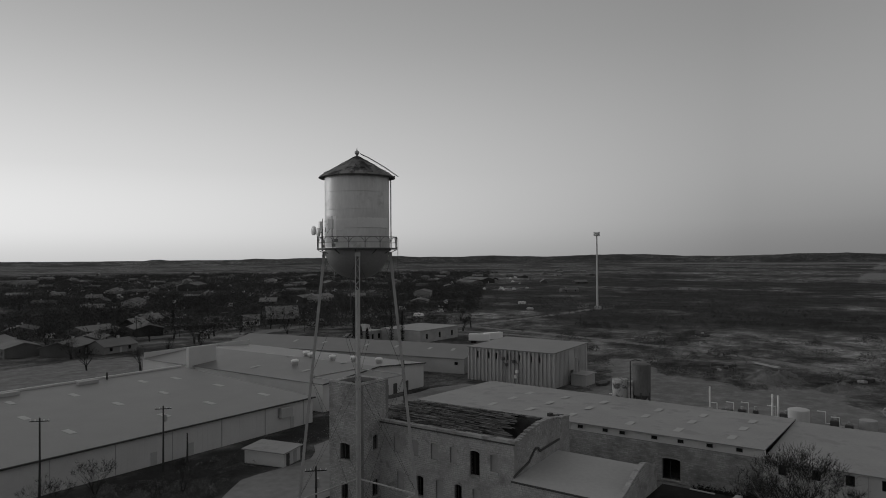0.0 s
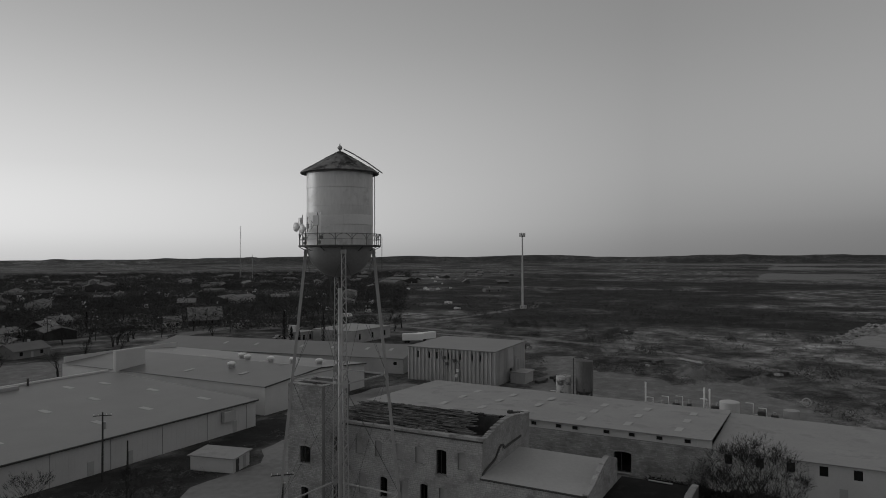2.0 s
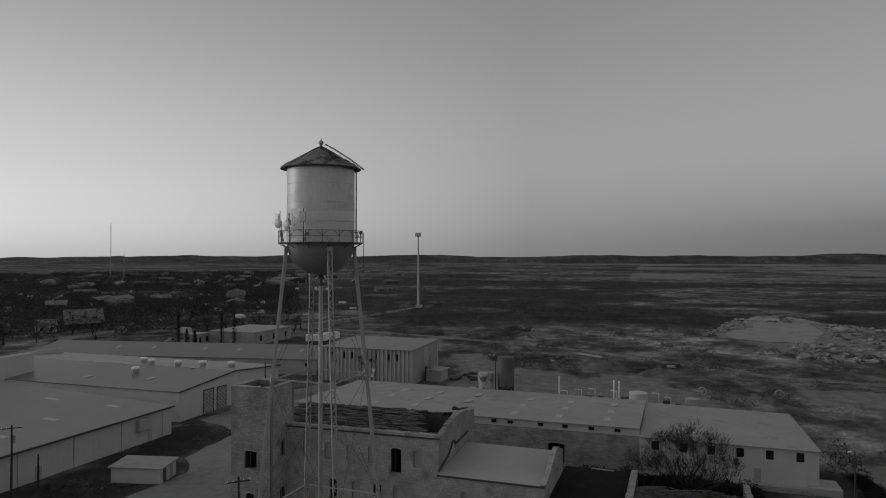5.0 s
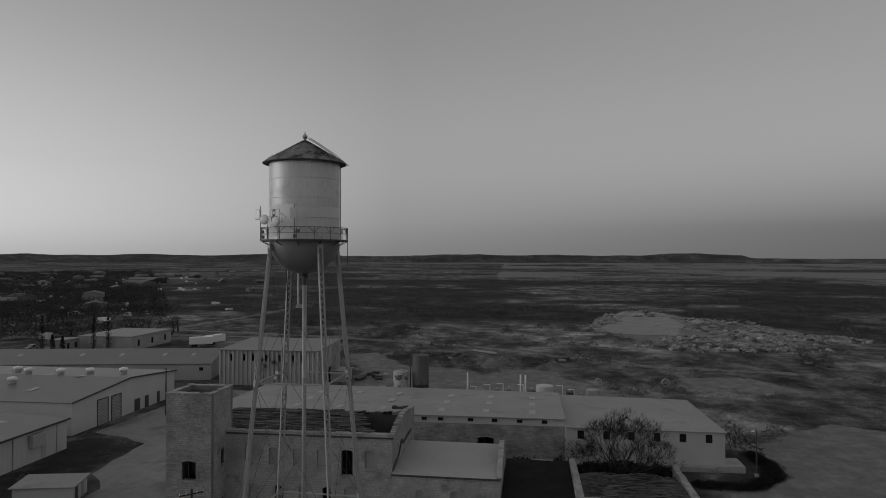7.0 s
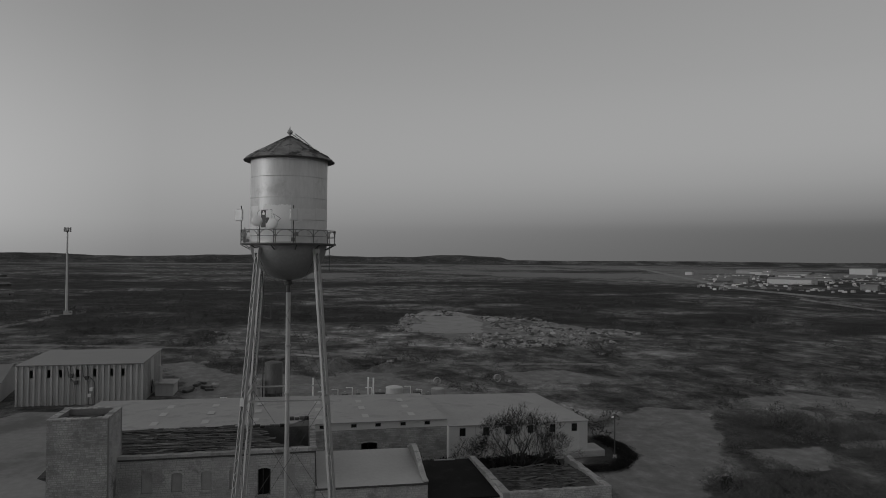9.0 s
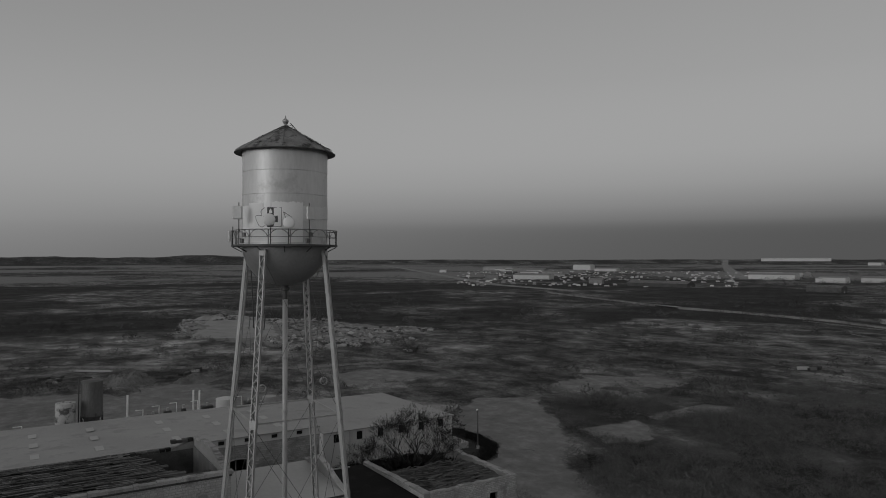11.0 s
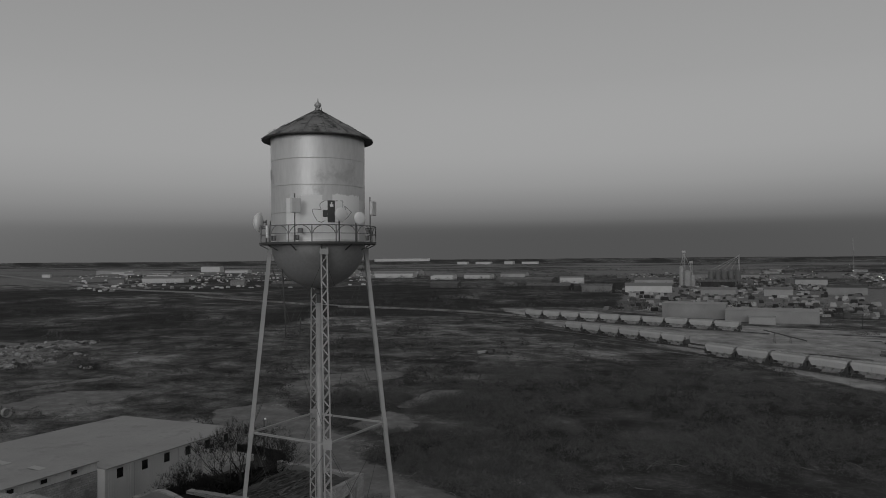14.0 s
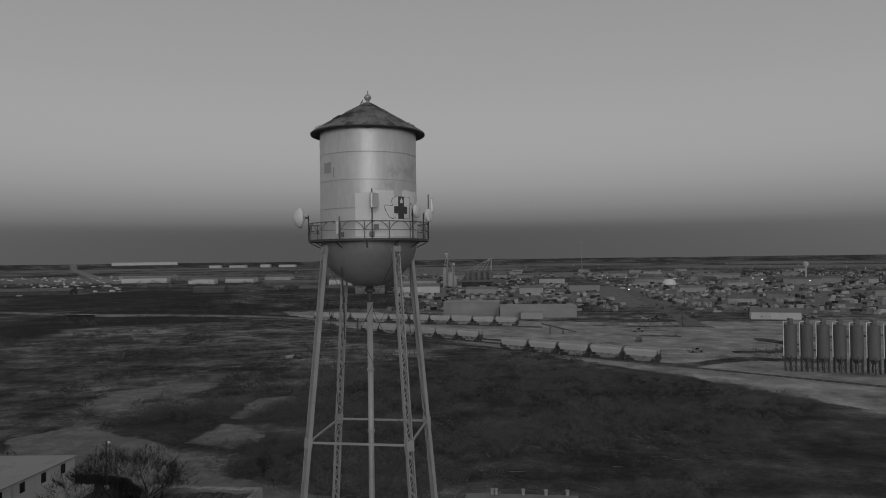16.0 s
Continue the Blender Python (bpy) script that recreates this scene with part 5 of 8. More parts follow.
def build_corrugated_shed():
    t = thing("corrugated_shed", "tall deep-ribbed grey metal shed with a row of small openings", "shed")
    x0, x1, y0, y1, h = 113.4, 134.4, 35.2, 61.8, 9.2
    wins = [y1 - (y1 - y0) / 22 * (i + 0.5) for i in (2, 5, 7, 10, 13, 16, 18)]
    holes = [(y1 - y - 0.4, y1 - y + 0.4, 6.3, 8.1) for y in wins]
    bm = bmesh.new()
    wall_panel(bm, (x0, y1, 0), (0, -1, 0), y1 - y0, 0, h, (-1, 0, 0), holes, 0.2)
    part("front_wall", bm, GREYWALL, t, "deeply ribbed front")
    n = 22
    for i in range(n + 1):
        y = y1 - (y1 - y0) * i / n
        bm = bmesh.new()
        add_box(bm, x0 - 0.38, y - 0.22, 0, x0 - 0.003, y + 0.22, h, None, 0.05)
        part("rib", bm, GREYWALL, t)
    bm = bmesh.new()
    wall_panel(bm, (x0 + 0.2, y0, 0), (1, 0, 0), x1 - x0 - 0.2, 0, lambda s: h + 0.6 * s / 21, (0, -1, 0), [(9.5, 11.5, 0, 3.5)], 0.2)
    part("side_wall", bm, GREYWALL, t)
    for i in range(25):
        if not 11 <= i <= 14:
            bm = bmesh.new()
            add_box(bm, x0 + 0.4 + i * 0.8, y0 - 0.1, 0, x0 + 0.68 + i * 0.8, y0 - 0.003, 9.1)
            part("rib", bm, GREYWALL, t)
    bm = bmesh.new()
    add_box(bm, x1 - 0.2, y0 + 0.2, 0, x1, y1, h + 0.5)
    add_box(bm, x0 + 0.2, y1 - 0.2, 0, x1 - 0.2, y1, h + 0.2)
    part("rear_wall", bm, GREYWALL, t)
    bm = bmesh.new()
    sheet(bm, [(x0 - 0.7, y1 + 0.3, 9.32), (x0 - 0.7, y0 - 0.3, 9.32), (x1 + 0.3, y0 - 0.3, 9.95), (x1 + 0.3, y1 + 0.3, 9.95)], 0.18)
    roof = part("roof", bm, METALROOF, t, "pale low-pitched sheet roof")
    for i, (y, z) in enumerate(((50.2, 6.8), (49.3, 5.2), (47.0, 6.2), (46.0, 3.6), (46.4, 2.2))):
        bm = bmesh.new()
        add_box(bm, x0 - 1.0, y - 0.35, z - 0.4, x0 - 0.39, y + 0.35, z + 0.4, None, 0.05)
        part("service_box", bm, WHITE if i in (3, 4) else DARKSTEEL, t)
    for y in (49.7, 46.6, 45.4):
        bm = bmesh.new()
        add_tube(bm, [(x0 - 0.6, y, 0), (x0 - 0.6, y, 5.2), (x0 - 0.6, y + 1.2, 6.6), (x0 - 0.6, y + 1.4, 8.6)], 0.07, 6)
        part("pipe", bm, DARKSTEEL, t)
    an = thing("lean_to", "small grey flat-roofed lean-to beside the tall shed", "outbuilding")
    bm = bmesh.new()
    add_box(bm, 120.5, 29.6, 0, 126.6, 33.9, 2.9, None, 0.03)
    ribbed(bm, (120.5, 33.9), (120.5, 29.6), 0, 2.9, (-1, 0), 0.6, 0.05)
    part("wall", bm, GREYWALL, an)
    bm = bmesh.new()
    sheet(bm, [(120.1, 34.0, 3.2), (120.1, 29.2, 3.05), (127, 29.2, 3.05), (127, 34.0, 3.2)], 0.14)
    part("roof", bm, METALROOF2, an)
    bm = bmesh.new()
    add_tube(bm, [(122, 33.0, 3.1), (122, 33.0, 7.2)], 0.35, 10)
    add_tube(bm, [(124.5, 33.2, 3.1), (124.5, 33.2, 6.2)], 0.25, 10)
    part("flue", bm, GREYWALL, an)


def build_big_shed():
    t = thing("big_shed", "very wide white metal warehouse with a pale roof and small skylights", "warehouse")
    x0, x1, y0, y1 = -70.0, 52.6, 61.3, 108.0
    bm = bmesh.new()
    wall_panel(bm, (x0, y0, 0), (1, 0, 0), x1 - x0, 0, 5.25, (0, -1, 0), [(113.4, 116.4, 2.6, 4.6)], 0.3)
    w = part("front_wall", bm, WHITEWALL, t, "long white sheet wall")
    bm = bmesh.new()
    for i in range(1, 120):
        add_beam(bm, (x0 + i, y0 - 0.006, 0.05), (x0 + i, y0 - 0.006, 5.15), 0.06, 0.012, (0, 1, 0))
    tagged(part("ribs", bm, WHITEWALL, w), kind="stuff")
    for x in range(-60, 52, 10):
        bm = bmesh.new()
        add_tube(bm, [(x, y0 - 0.1, 0.05), (x, y0 - 0.1, 5.15)], 0.07, 6)
        part("downpipe", bm, GREYWALL, t)
    bm = bmesh.new()
    add_box(bm, x1 - 0.3, y0 + 0.3, 0, x1, y1, 5.25)
    add_box(bm, x0, y0 + 0.3, 0, x0 + 0.3, y1, 5.25)
    add_box(bm, x0 + 0.3, y1 - 0.3, 0, x1 - 0.3, y1, 7.4)
    part("side_wall", bm, WHITEWALL, t)
    bm = bmesh.new()
    sheet(bm, [(x0, y0 - 0.5, 5.37), (x1 + 0.3, y0 - 0.5, 5.37), (x1 + 0.3, y1, 7.5), (x0, y1, 7.5)], 0.16)
    roof = part("roof", bm, METALROOF, t, "wide pale metal roof")
    bm = bmesh.new()
    add_beam(bm, (x0, y0 - 0.55, 5.25), (x1 + 0.3, y0 - 0.55, 5.25), 0.14, 0.3)
    part("eave", bm, TRIM, t, "dark eave line")
    bm = bmesh.new()
    add_box(bm, x0, y1, 6.6, x1 + 0.3, y1 + 0.8, 7.85)
    part("parapet", bm, WHITEWALL, t, "white parapet strip")
    for i, x in enumerate((-8, 6, 20, 34, 44)):
        for y in (70, 84, 97):
            z = 5.37 + (y - y0 + 0.5) / 47.2 * 2.13
            skylight(roof, (x + (i * 7 + y) % 5, y + (x * 3) % 4, z + 0.005 + ((x * 3) % 4) * 0.0451), (1, 0, 0), (0, 1, 0.0451), 1.2, 3.0, (0, -0.05, 1))
    for x in (12, 28, -20):
        bm = bmesh.new()
        add_box(bm, x - 2.2, 104.8, 7.3, x + 2.2, 106.0, 8.05, None, 0.05)
        part("vent_box", bm, GREYWALL, t)
    for x in (33, 8, -10):
        bm = bmesh.new()
        add_tube(bm, [(x, 106.6, 7.3), (x, 106.6, 9.0)], 0.22, 8)
        part("flue", bm, DARKSTEEL, t)
    for x, w in ((16.6, 1.1), (23.6, 1.1), (46.9, 1.0)):
        bm = bmesh.new()
        add_box(bm, x - w / 2, y0 - 0.08, 0, x + w / 2, y0 - 0.003, 2.2)
        part("door", bm, GREYWALL, t)
    bm = bmesh.new()
    add_box(bm, 43.4, y0 - 0.9, 2.6, 46.4, y0 - 0.06, 4.6, None, 0.05)
    part("loading_hood", bm, GREYWALL, t)


def build_second_shed():
    t = thing("gable_shed", "white gabled metal warehouse with round roof vents and loading doors", "warehouse")
    x0, x1, y0, y1, he, hr = 60.3, 97.5, 66.0, 138.0, 6.3, 7.7
    xm = (x0 + x1) / 2
    top = lambda s: he + (hr - he) * (1 - abs(s - (xm - x0)) / (xm - x0))
    doors = [(7.8, 11.0, 0, 5.0), (12.4, 15.4, 0, 4.9)]
    bm = bmesh.new()
    wall_panel(bm, (x0, y0, 0), (1, 0, 0), x1 - x0, 0, top, (0, -1, 0), (), 0.3)
    w = part("gable_wall", bm, WHITEWALL, t, "white gable wall")
    for a, b, z0, z1 in doors:
        bm = bmesh.new()
        add_box(bm, x0 + a, y0 - 0.06, z0, x0 + b, y0 - 0.003, z1)
        d = part("roller_door", bm, GREYWALL, t)
        bm = bmesh.new()
        for i in range(16):
            add_beam(bm, (x0 + a, y0 - 0.08, 0.2 + i * 0.3), (x0 + b, y0 - 0.08, 0.2 + i * 0.3), 0.03, 0.06)
        add_beam(bm, (x0 + a - 0.12, y0 - 0.08, 0), (x0 + a - 0.12, y0 - 0.08, z1), 0.2, 0.08, (0, 1, 0))
        add_beam(bm, (x0 + b + 0.12, y0 - 0.08, 0), (x0 + b + 0.12, y0 - 0.08, z1), 0.2, 0.08, (0, 1, 0))
        add_beam(bm, (x0 + a - 0.2, y0 - 0.08, z1 + 0.1), (x0 + b + 0.2, y0 - 0.08, z1 + 0.1), 0.08, 0.22)
        part("door_frame", bm, TRIM, d)
    for a, b in ((20.5, 22.6), (24.5, 26.0), (29.5, 30.6)):
        bm = bmesh.new()
        add_box(bm, x0 + a, y0 - 0.05, 0, x0 + b, y0 - 0.003, 2.6)
        part("door", bm, TRIM, t)
    bm = bmesh.new()
    add_box(bm, x0, y0 + 0.3, 0, x0 + 0.3, y1, he)
    add_box(bm, x1 - 0.3, y0 + 0.3, 0, x1, y1, he)
    wall_panel(bm, (x1 - 0.3, y1, 0), (-1, 0, 0), x1 - x0 - 0.6, 0, he + 1.6, (0, 1, 0), (), 0.3)
    part("side_wall", bm, WHITEWALL, t)
    for s, xe in ((-1, x0 - 0.4), (1, x1 + 0.4)):
        bm = bmesh.new()
        pts = [(xe, y0 - 0.4, he - 0.02), (xm, y0 - 0.4, hr + 0.1), (xm, y1, hr + 0.1), (xe, y1, he - 0.02)]
        sheet(bm, pts if s > 0 else pts[::-1], 0.14)
        part("roof_slope", bm, METALROOF, t, "pale metal roof slope")
    bm = bmesh.new()
    for a, b in (((x0 - 0.45, he), (xm, hr + 0.12)), ((xm, hr + 0.12), (x1 + 0.45, he))):
        add_beam(bm, (a[0], y0 - 0.45, a[1] - 0.08), (b[0], y0 - 0.45, b[1] - 0.08), 0.1, 0.3)
    part("barge_board", bm, TRIM, t, "dark gable trim")
    bm = bmesh.new()
    add_box(bm, x0 - 1.5, 114.0, 4.5, x0 + 7.0, 115.0, 11.2)
    part("fire_wall", bm, WHITEWALL, t, "raised white cross wall at the rear")
    for x, y in ((81.0, 91.5), (81.5, 84.0), (84.0, 78.7), (86.5, 72.2), (84.0, 96.5), (72, 88)):
        z = hr - abs(x - xm) / (x1 - xm) * (hr - he)
        bm = bmesh.new()
        add_lathe(bm, [(0.0, z + 1.5), (0.55, z + 1.4), (0.95, z + 1.25), (0.95, z + 0.75), (0.7, z + 0.7), (0.7, z), (0.0, z)], 16, centre=(x, y))
        part("roof_vent", bm, WHITE, t, "round white roof vent", True)
    for x, y in ((80, 107), (79.5, 97.6), (80.5, 86), (79, 77.2), (88, 127), (68, 80), (66, 96), (88, 100)):
        z = hr + 0.1 - abs(x - xm) / (x1 - xm) * (hr - he)
        skylight(t, (x, y, z), (1, 0, -0.07 if x > xm else 0.07), (0, 1, 0), 2.6, 1.2, (0, 0, 1))


def build_low_shed():
    t = thing("low_shed", "long low grey-roofed shed behind the warehouses", "shed", (119.3, 67.4, 0), 10.2)
    x0, x1, y0, y1 = 0.0, 20.5, 0.0, 92.0
    xm = 13.0
    bm = bmesh.new()
    add_box(bm, x0, y0, 0, x0 + 0.3, y1, 4.5)
    add_box(bm, x1 - 0.3, y0, 0, x1, y1, 5.2)
    wall_panel(bm, (x0 + 0.3, y0, 0), (1, 0, 0), x1 - x0 - 0.6, 0, lambda s: 4.5 + 2.3 * min(1, s / 13) - 1.4 * max(0, (s - 13) / 7), (0, -1, 0), (), 0.3)
    part("wall", bm, GREYWALL, t)
    for pts in ([(x0 - 0.4, y1, 4.5), (x0 - 0.4, y0 - 0.3, 4.5), (xm, y0 - 0.3, 7.0), (xm, y1, 7.0)], [(xm, y1, 7.0), (xm, y0 - 0.3, 7.0), (x1 + 0.4, y0 - 0.3, 5.3), (x1 + 0.4, y1, 5.3)]):
        bm = bmesh.new()
        sheet(bm, pts, 0.14)
        part("roof_slope", bm, METALROOF, t, "dull grey sheet roof")
    dark_window(t, x0 - 0.02, 2.6, 3.0, 1.2, 1.0, (-1, 0))
    for y in (7, 15, 27, 38, 55, 67):
        skylight(t, (7.5, y, 4.5 + 2.5 * 7.9 / 13.4), (1, 0, 0.19), (0, 1, 0), 2.2, 1.0, (-0.18, 0, 1))


def build_hut():
    t = thing("utility_hut", "small flat-roofed white block hut with two doors", "hut", (27.9, 42.2, 0), 14)
    x0, x1, y0, y1 = 0.0, 4.9, 0.0, 7.8
    bm = bmesh.new()
    add_box(bm, x0, y0, 0, x1, y1, 2.3, None, 0.03)
    part("wall", bm, WHITEWALL, t)
    bm = bmesh.new()
    sheet(bm, [(x0 - 0.35, y1 + 0.35, 2.5), (x0 - 0.35, y0 - 0.35, 2.42), (x1 + 0.35, y0 - 0.35, 2.62), (x1 + 0.35, y1 + 0.35, 2.7)], 0.16)
    part("roof", bm, METALROOF2, t, "flat pale roof")
    for x, m in ((1.2, DARKSTEEL), (3.3, GREYWALL)):
        bm = bmesh.new()
        add_box(bm, x - 0.45, y0 - 0.05, 0.05, x + 0.45, y0 - 0.003, 2.05)
        d = part("door", bm, m, t)
        bm = bmesh.new()
        add_box(bm, x + 0.28, y0 - 0.11, 0.95, x + 0.36, y0 - 0.051, 1.1)
        part("handle", bm, STEEL, d)


build_long_building()
build_corrugated_shed()
build_big_shed()
build_second_shed()
build_low_shed()
build_hut()

# ---------------------------------------------------------------- plant behind the long building


def build_silo(x, y, r, ztop, zbase, label, hopper=True, mat=RUST, name="silo", group=""):
    t = thing(name, label, "silo", (0, 0, 0), 0, group)
    bm = bmesh.new()
    prof = [(0.0, ztop + 0.25), (r * 0.5, ztop + 0.18), (r, ztop), (r, zbase)]
    if hopper:
        prof += [(r * 0.25, zbase - 1.6), (0.0, zbase - 1.6)]
    add_lathe(bm, prof, 28, centre=(x, y))
    body = part("body", bm, mat, t, smooth=False)
    for i in range(1, int((ztop - zbase) / 1.6) + 1):
        z = zbase + i * 1.6
        if z < ztop:
            bm = bmesh.new()
            add_lathe(bm, [(r, z - 0.05), (r + 0.04, z), (r, z + 0.05)], 28, centre=(x, y))
            part("hoop", bm, mat, body)
    if hopper:
        for k in range(6):
            a = k * 60 + 15
            p = Vector((x, y, 0))
            bm = bmesh.new()
            add_beam(bm, p + polar(r * 0.95, a, 0), p + polar(r * 0.95, a, zbase + 0.6), 0.3, 0.3)
            part("leg", bm, DARKSTEEL, t)
            bm = bmesh.new()
            add_beam(bm, p + polar(r * 0.95, a, 0.2), p + polar(r * 0.95, a + 60, zbase), 0.08, 0.08)
            part("brace", bm, DARKSTEEL, t)
    return t


s1 = build_silo(91.9, 4.6, 1.85, 11.9, 5.6, "tall rust-streaked steel silo standing on braced legs")
bm = bmesh.new()
add_tube(bm, [(91.3, 6.8, 0), (91.3, 6.8, 12.4), (91.7, 5.9, 12.7), (91.9, 4.6, 12.5)], 0.12, 6)
part("fill_pipe", bm, DARKSTEEL, s1)
build_silo(90.9, 8.9, 1.65, 8.5, 0.2, "squat pale steel tank patched with rust", False, PATCHY, "storage_tank")
tk = thing("water_tank", "low round pale concrete water tank", "tank")
bm = bmesh.new()
add_lathe(bm, [(0.0, 3.7), (1.0, 3.65), (2.0, 3.4), (2.05, 3.2), (2.0, 3.2), (2.0, 0)], 28, centre=(105, -22.9))
part("shell", bm, WHITEWALL, tk, smooth=False)
bm = bmesh.new()
add_lathe(bm, [(1.5, 1.8), (1.6, 1.75), (1.6, 0)], 24, centre=(110, -34.5))
bm.verts.ensure_lookup_table()
add_lathe(bm, [(0.0, 1.85), (1.5, 1.8)], 24, centre=(110, -34.5))
solid("round_trough", bm, CONCRETE, "low round pale trough on the gravel", "tank")

for x, y, z in ((112, -4.0, 4.9), (110, -17.2, 5.0), (109.5, -18.4, 4.9)):
    t = thing("vent_stack", "slim white vent stack behind the warehouse", "stack", group="vent stacks")
    bm = bmesh.new()
    add_tube(bm, [(x, y, 0), (x, y, z)], 0.2, 10)
    part("pipe", bm, WHITE, t)
    bm = bmesh.new()
    add_box(bm, x - 0.5, y - 0.5, 0, x + 0.5, y + 0.5, 0.3, None, 0.04)
    part("base", bm, CONCRETE, t)
for x, y, w, d, h in ((108, -8.5, 2.2, 1.4, 1.6), (108.5, -11.5, 1.6, 1.2, 2.0), (107, -14.5, 1.0, 1.0, 2.6), (109, -20.0, 2.4, 1.6, 2.1), (108, -29.0, 1.6, 3.2, 2.3), (106.5, -31.5, 1.4, 1.4, 1.7), (105, 13.5, 2, 1.4, 1.6)):
    t = thing("pump_unit", "dark pump and motor with pipework on the gravel", "machine", group="pump units")
    bm = bmesh.new()
    add_box(bm, x - d / 2, y - w / 2, 0.25, x + d / 2, y + w / 2, h * 0.7, None, 0.12)
    part("housing", bm, DARKSTEEL, t)
    bm = bmesh.new()
    add_box(bm, x - d / 2 - 0.2, y - w / 2 - 0.2, 0, x + d / 2 + 0.2, y + w / 2 + 0.2, 0.25)
    part("base", bm, CONCRETE, t)
    bm = bmesh.new()
    add_tube(bm, [(x, y + w / 2, 0.6), (x, y + w / 2 + 0.9, 0.6), (x, y + w / 2 + 0.9, h + 0.6), (x, y + w / 2 + 2.4, h + 0.6)], 0.11, 6)
    part("pipe", bm, WHITE, t)
    bm = bmesh.new()
    add_tube(bm, [(x, y, h * 0.7), (x, y, h)], 0.3, 8)
    part("motor", bm, GREYWALL, t)

# ---------------------------------------------------------------- poles, mast, lamp


def build_pole(x, y, h, arms=1, box=False, label="dark wooden utility pole with a crossarm"):
    t = thing("utility_pole", label, "utility pole", (x, y, 0), 0, "utility poles")
    bm = bmesh.new()
    add_tube(bm, [(0, 0, 0), (0.04, 0, h * 0.5), (0.02, 0, h)], [0.17, 0.14, 0.11], 8)
    part("pole", bm, WOODPOLE, t)
    for i in range(arms):
        z = h - 0.5 - i * 0.9
        bm = bmesh.new()
        add_beam(bm, (-0.9, 0.9, z), (0.9, -0.9, z), 0.1, 0.12)
        arm = part("crossarm", bm, WOODPOLE, t)
        for s in (-0.85, -0.4, 0.4, 0.85):
            bm = bmesh.new()
            add_tube(bm, [(s, -s, z + 0.05), (s, -s, z + 0.28)], 0.05, 6)
            part("insulator", bm, WHITE, arm)
    if box:
        bm = bmesh.new()
        add_tube(bm, [(0.35, 0.1, h - 2.6), (0.35, 0.1, h - 1.5)], 0.28, 10)
        part("transformer", bm, GREYWALL, t)
    return t


build_pole(-3.0, 57.6, 12.2, 1)
build_pole(15.6, 57.0, 10.6, 1, True, "dark wooden utility pole with a transformer can")
build_pole(20.6, 57.9, 5.0, 0, False, "short dark wooden post beside the warehouse")
build_pole(9.1, 15.2, 9.6, 1, True, "dark wooden utility pole with a transformer can")
build_pole(78.3, 57.3, 10.1, 0, False, "plain dark pole at the yard edge")
for x, y, h in ((150, 210, 9), (176, 196, 9), (130, 226, 9), (205, 188, 9), (118, 240, 9), (-60, -330, 9), (-90, -300, 9), (-120, -420, 9), (20, -400, 9)):
    build_pole(x, y, h, 1)

lp = thing("street_lamp", "slim dark lamp post with a small pale lamp head", "street lamp", (52.4, -54.2, 0))
bm = bmesh.new()
add_tube(bm, [(0, 0, 0), (0, 0, 7.1)], [0.13, 0.08], 8)
part("post", bm, DARKSTEEL, lp)
bm = bmesh.new()
add_tube(bm, [(0, 0, 7.05), (-0.3, 0.3, 7.3), (-0.8, 0.7, 7.25)], 0.05, 6)
arm = part("arm", bm, DARKSTEEL, lp)
bm = bmesh.new()
add_box(bm, -0.35, -0.16, -0.09, 0.35, 0.16, 0.09, pose(-0.95, 0.85, 7.22, 0, 0, 135), 0.05)
part("lamp_head", bm, WHITE, arm)
bm = bmesh.new()
add_lathe(bm, [(0.0, 0.5), (0.3, 0.5), (0.34, 0.0)], 12)
part("base", bm, CONCRETE, lp)

m = thing("cell_mast", "tall slim white cell mast with antennas at the top", "mast", (378.8, 134.1, 0))
bm = bmesh.new()
add_tube(bm, [(0, 0, 0), (0, 0, 49.4)], [0.75, 0.42], 12)
part("pole", bm, WHITEWALL, m)
for z in (48.7, 50.2):
    bm = bmesh.new()
    add_lathe(bm, [(1.7, z), (1.8, z + 0.1), (1.7, z + 0.2)], 12)
    part("ring", bm, STEEL, m)
for k in range(9):
    bm = bmesh.new()
    add_box(bm, -0.15, -0.22, 48.3, 0.15, 0.22, 51.0, pose(*polar(1.85, k * 40, 0)[:2], 0, 0, 0, k * 40), 0.04)
    part("antenna", bm, STEEL, m)
bm = bmesh.new()
add_box(bm, -5, -4, 0, -2.4, 0, 2.2, None, 0.05)
part("equipment_hut", bm, GREYWALL, m)
bm = bmesh.new()
for i in range(11):
    for a, b in ((-9 + i * 1.8, -8), (-9 + i * 1.8, 10)):
        add_beam(bm, (a, b, 0), (a, b, 2.2), 0.08, 0.08)
for b in (-8, 10):
    for z in (0.9, 2.1):
        add_beam(bm, (-9, b, z), (9, b, z), 0.05, 0.05)
tagged(part("fence", bm, GREYWALL, m), kind="stuff")


def lattice_mast(x, y, h, w, label):
    t = thing("radio_mast", label, "mast", (x, y, 0), 0, "radio masts")
    for k in range(3):
        bm = bmesh.new()
        add_tube(bm, [polar(w, k * 120, 0), polar(w * 0.7, k * 120, h)], w * 0.16, 4)
        part("leg", bm, GREYWALL, t)
    bm = bmesh.new()
    n = int(h / (w * 2.5))
    for i in range(n):
        for k in range(3):
            add_beam(bm, polar(w, k * 120, h * i / n), polar(w, k * 120 + 120, h * (i + 1) / n), w * 0.12, w * 0.12)
    tagged(part("lattice", bm, GREYWALL, t), kind="stuff")


lattice_mast(788, 805, 89, 1.0, "tall thin lattice radio mast above the far town")
lattice_mast(801, 791, 41, 0.7, "short thin lattice radio mast above the far town")
lattice_mast(-120, -1111, 60, 0.9, "tall thin lattice radio mast above the far town")

# ---------------------------------------------------------------- rail yard


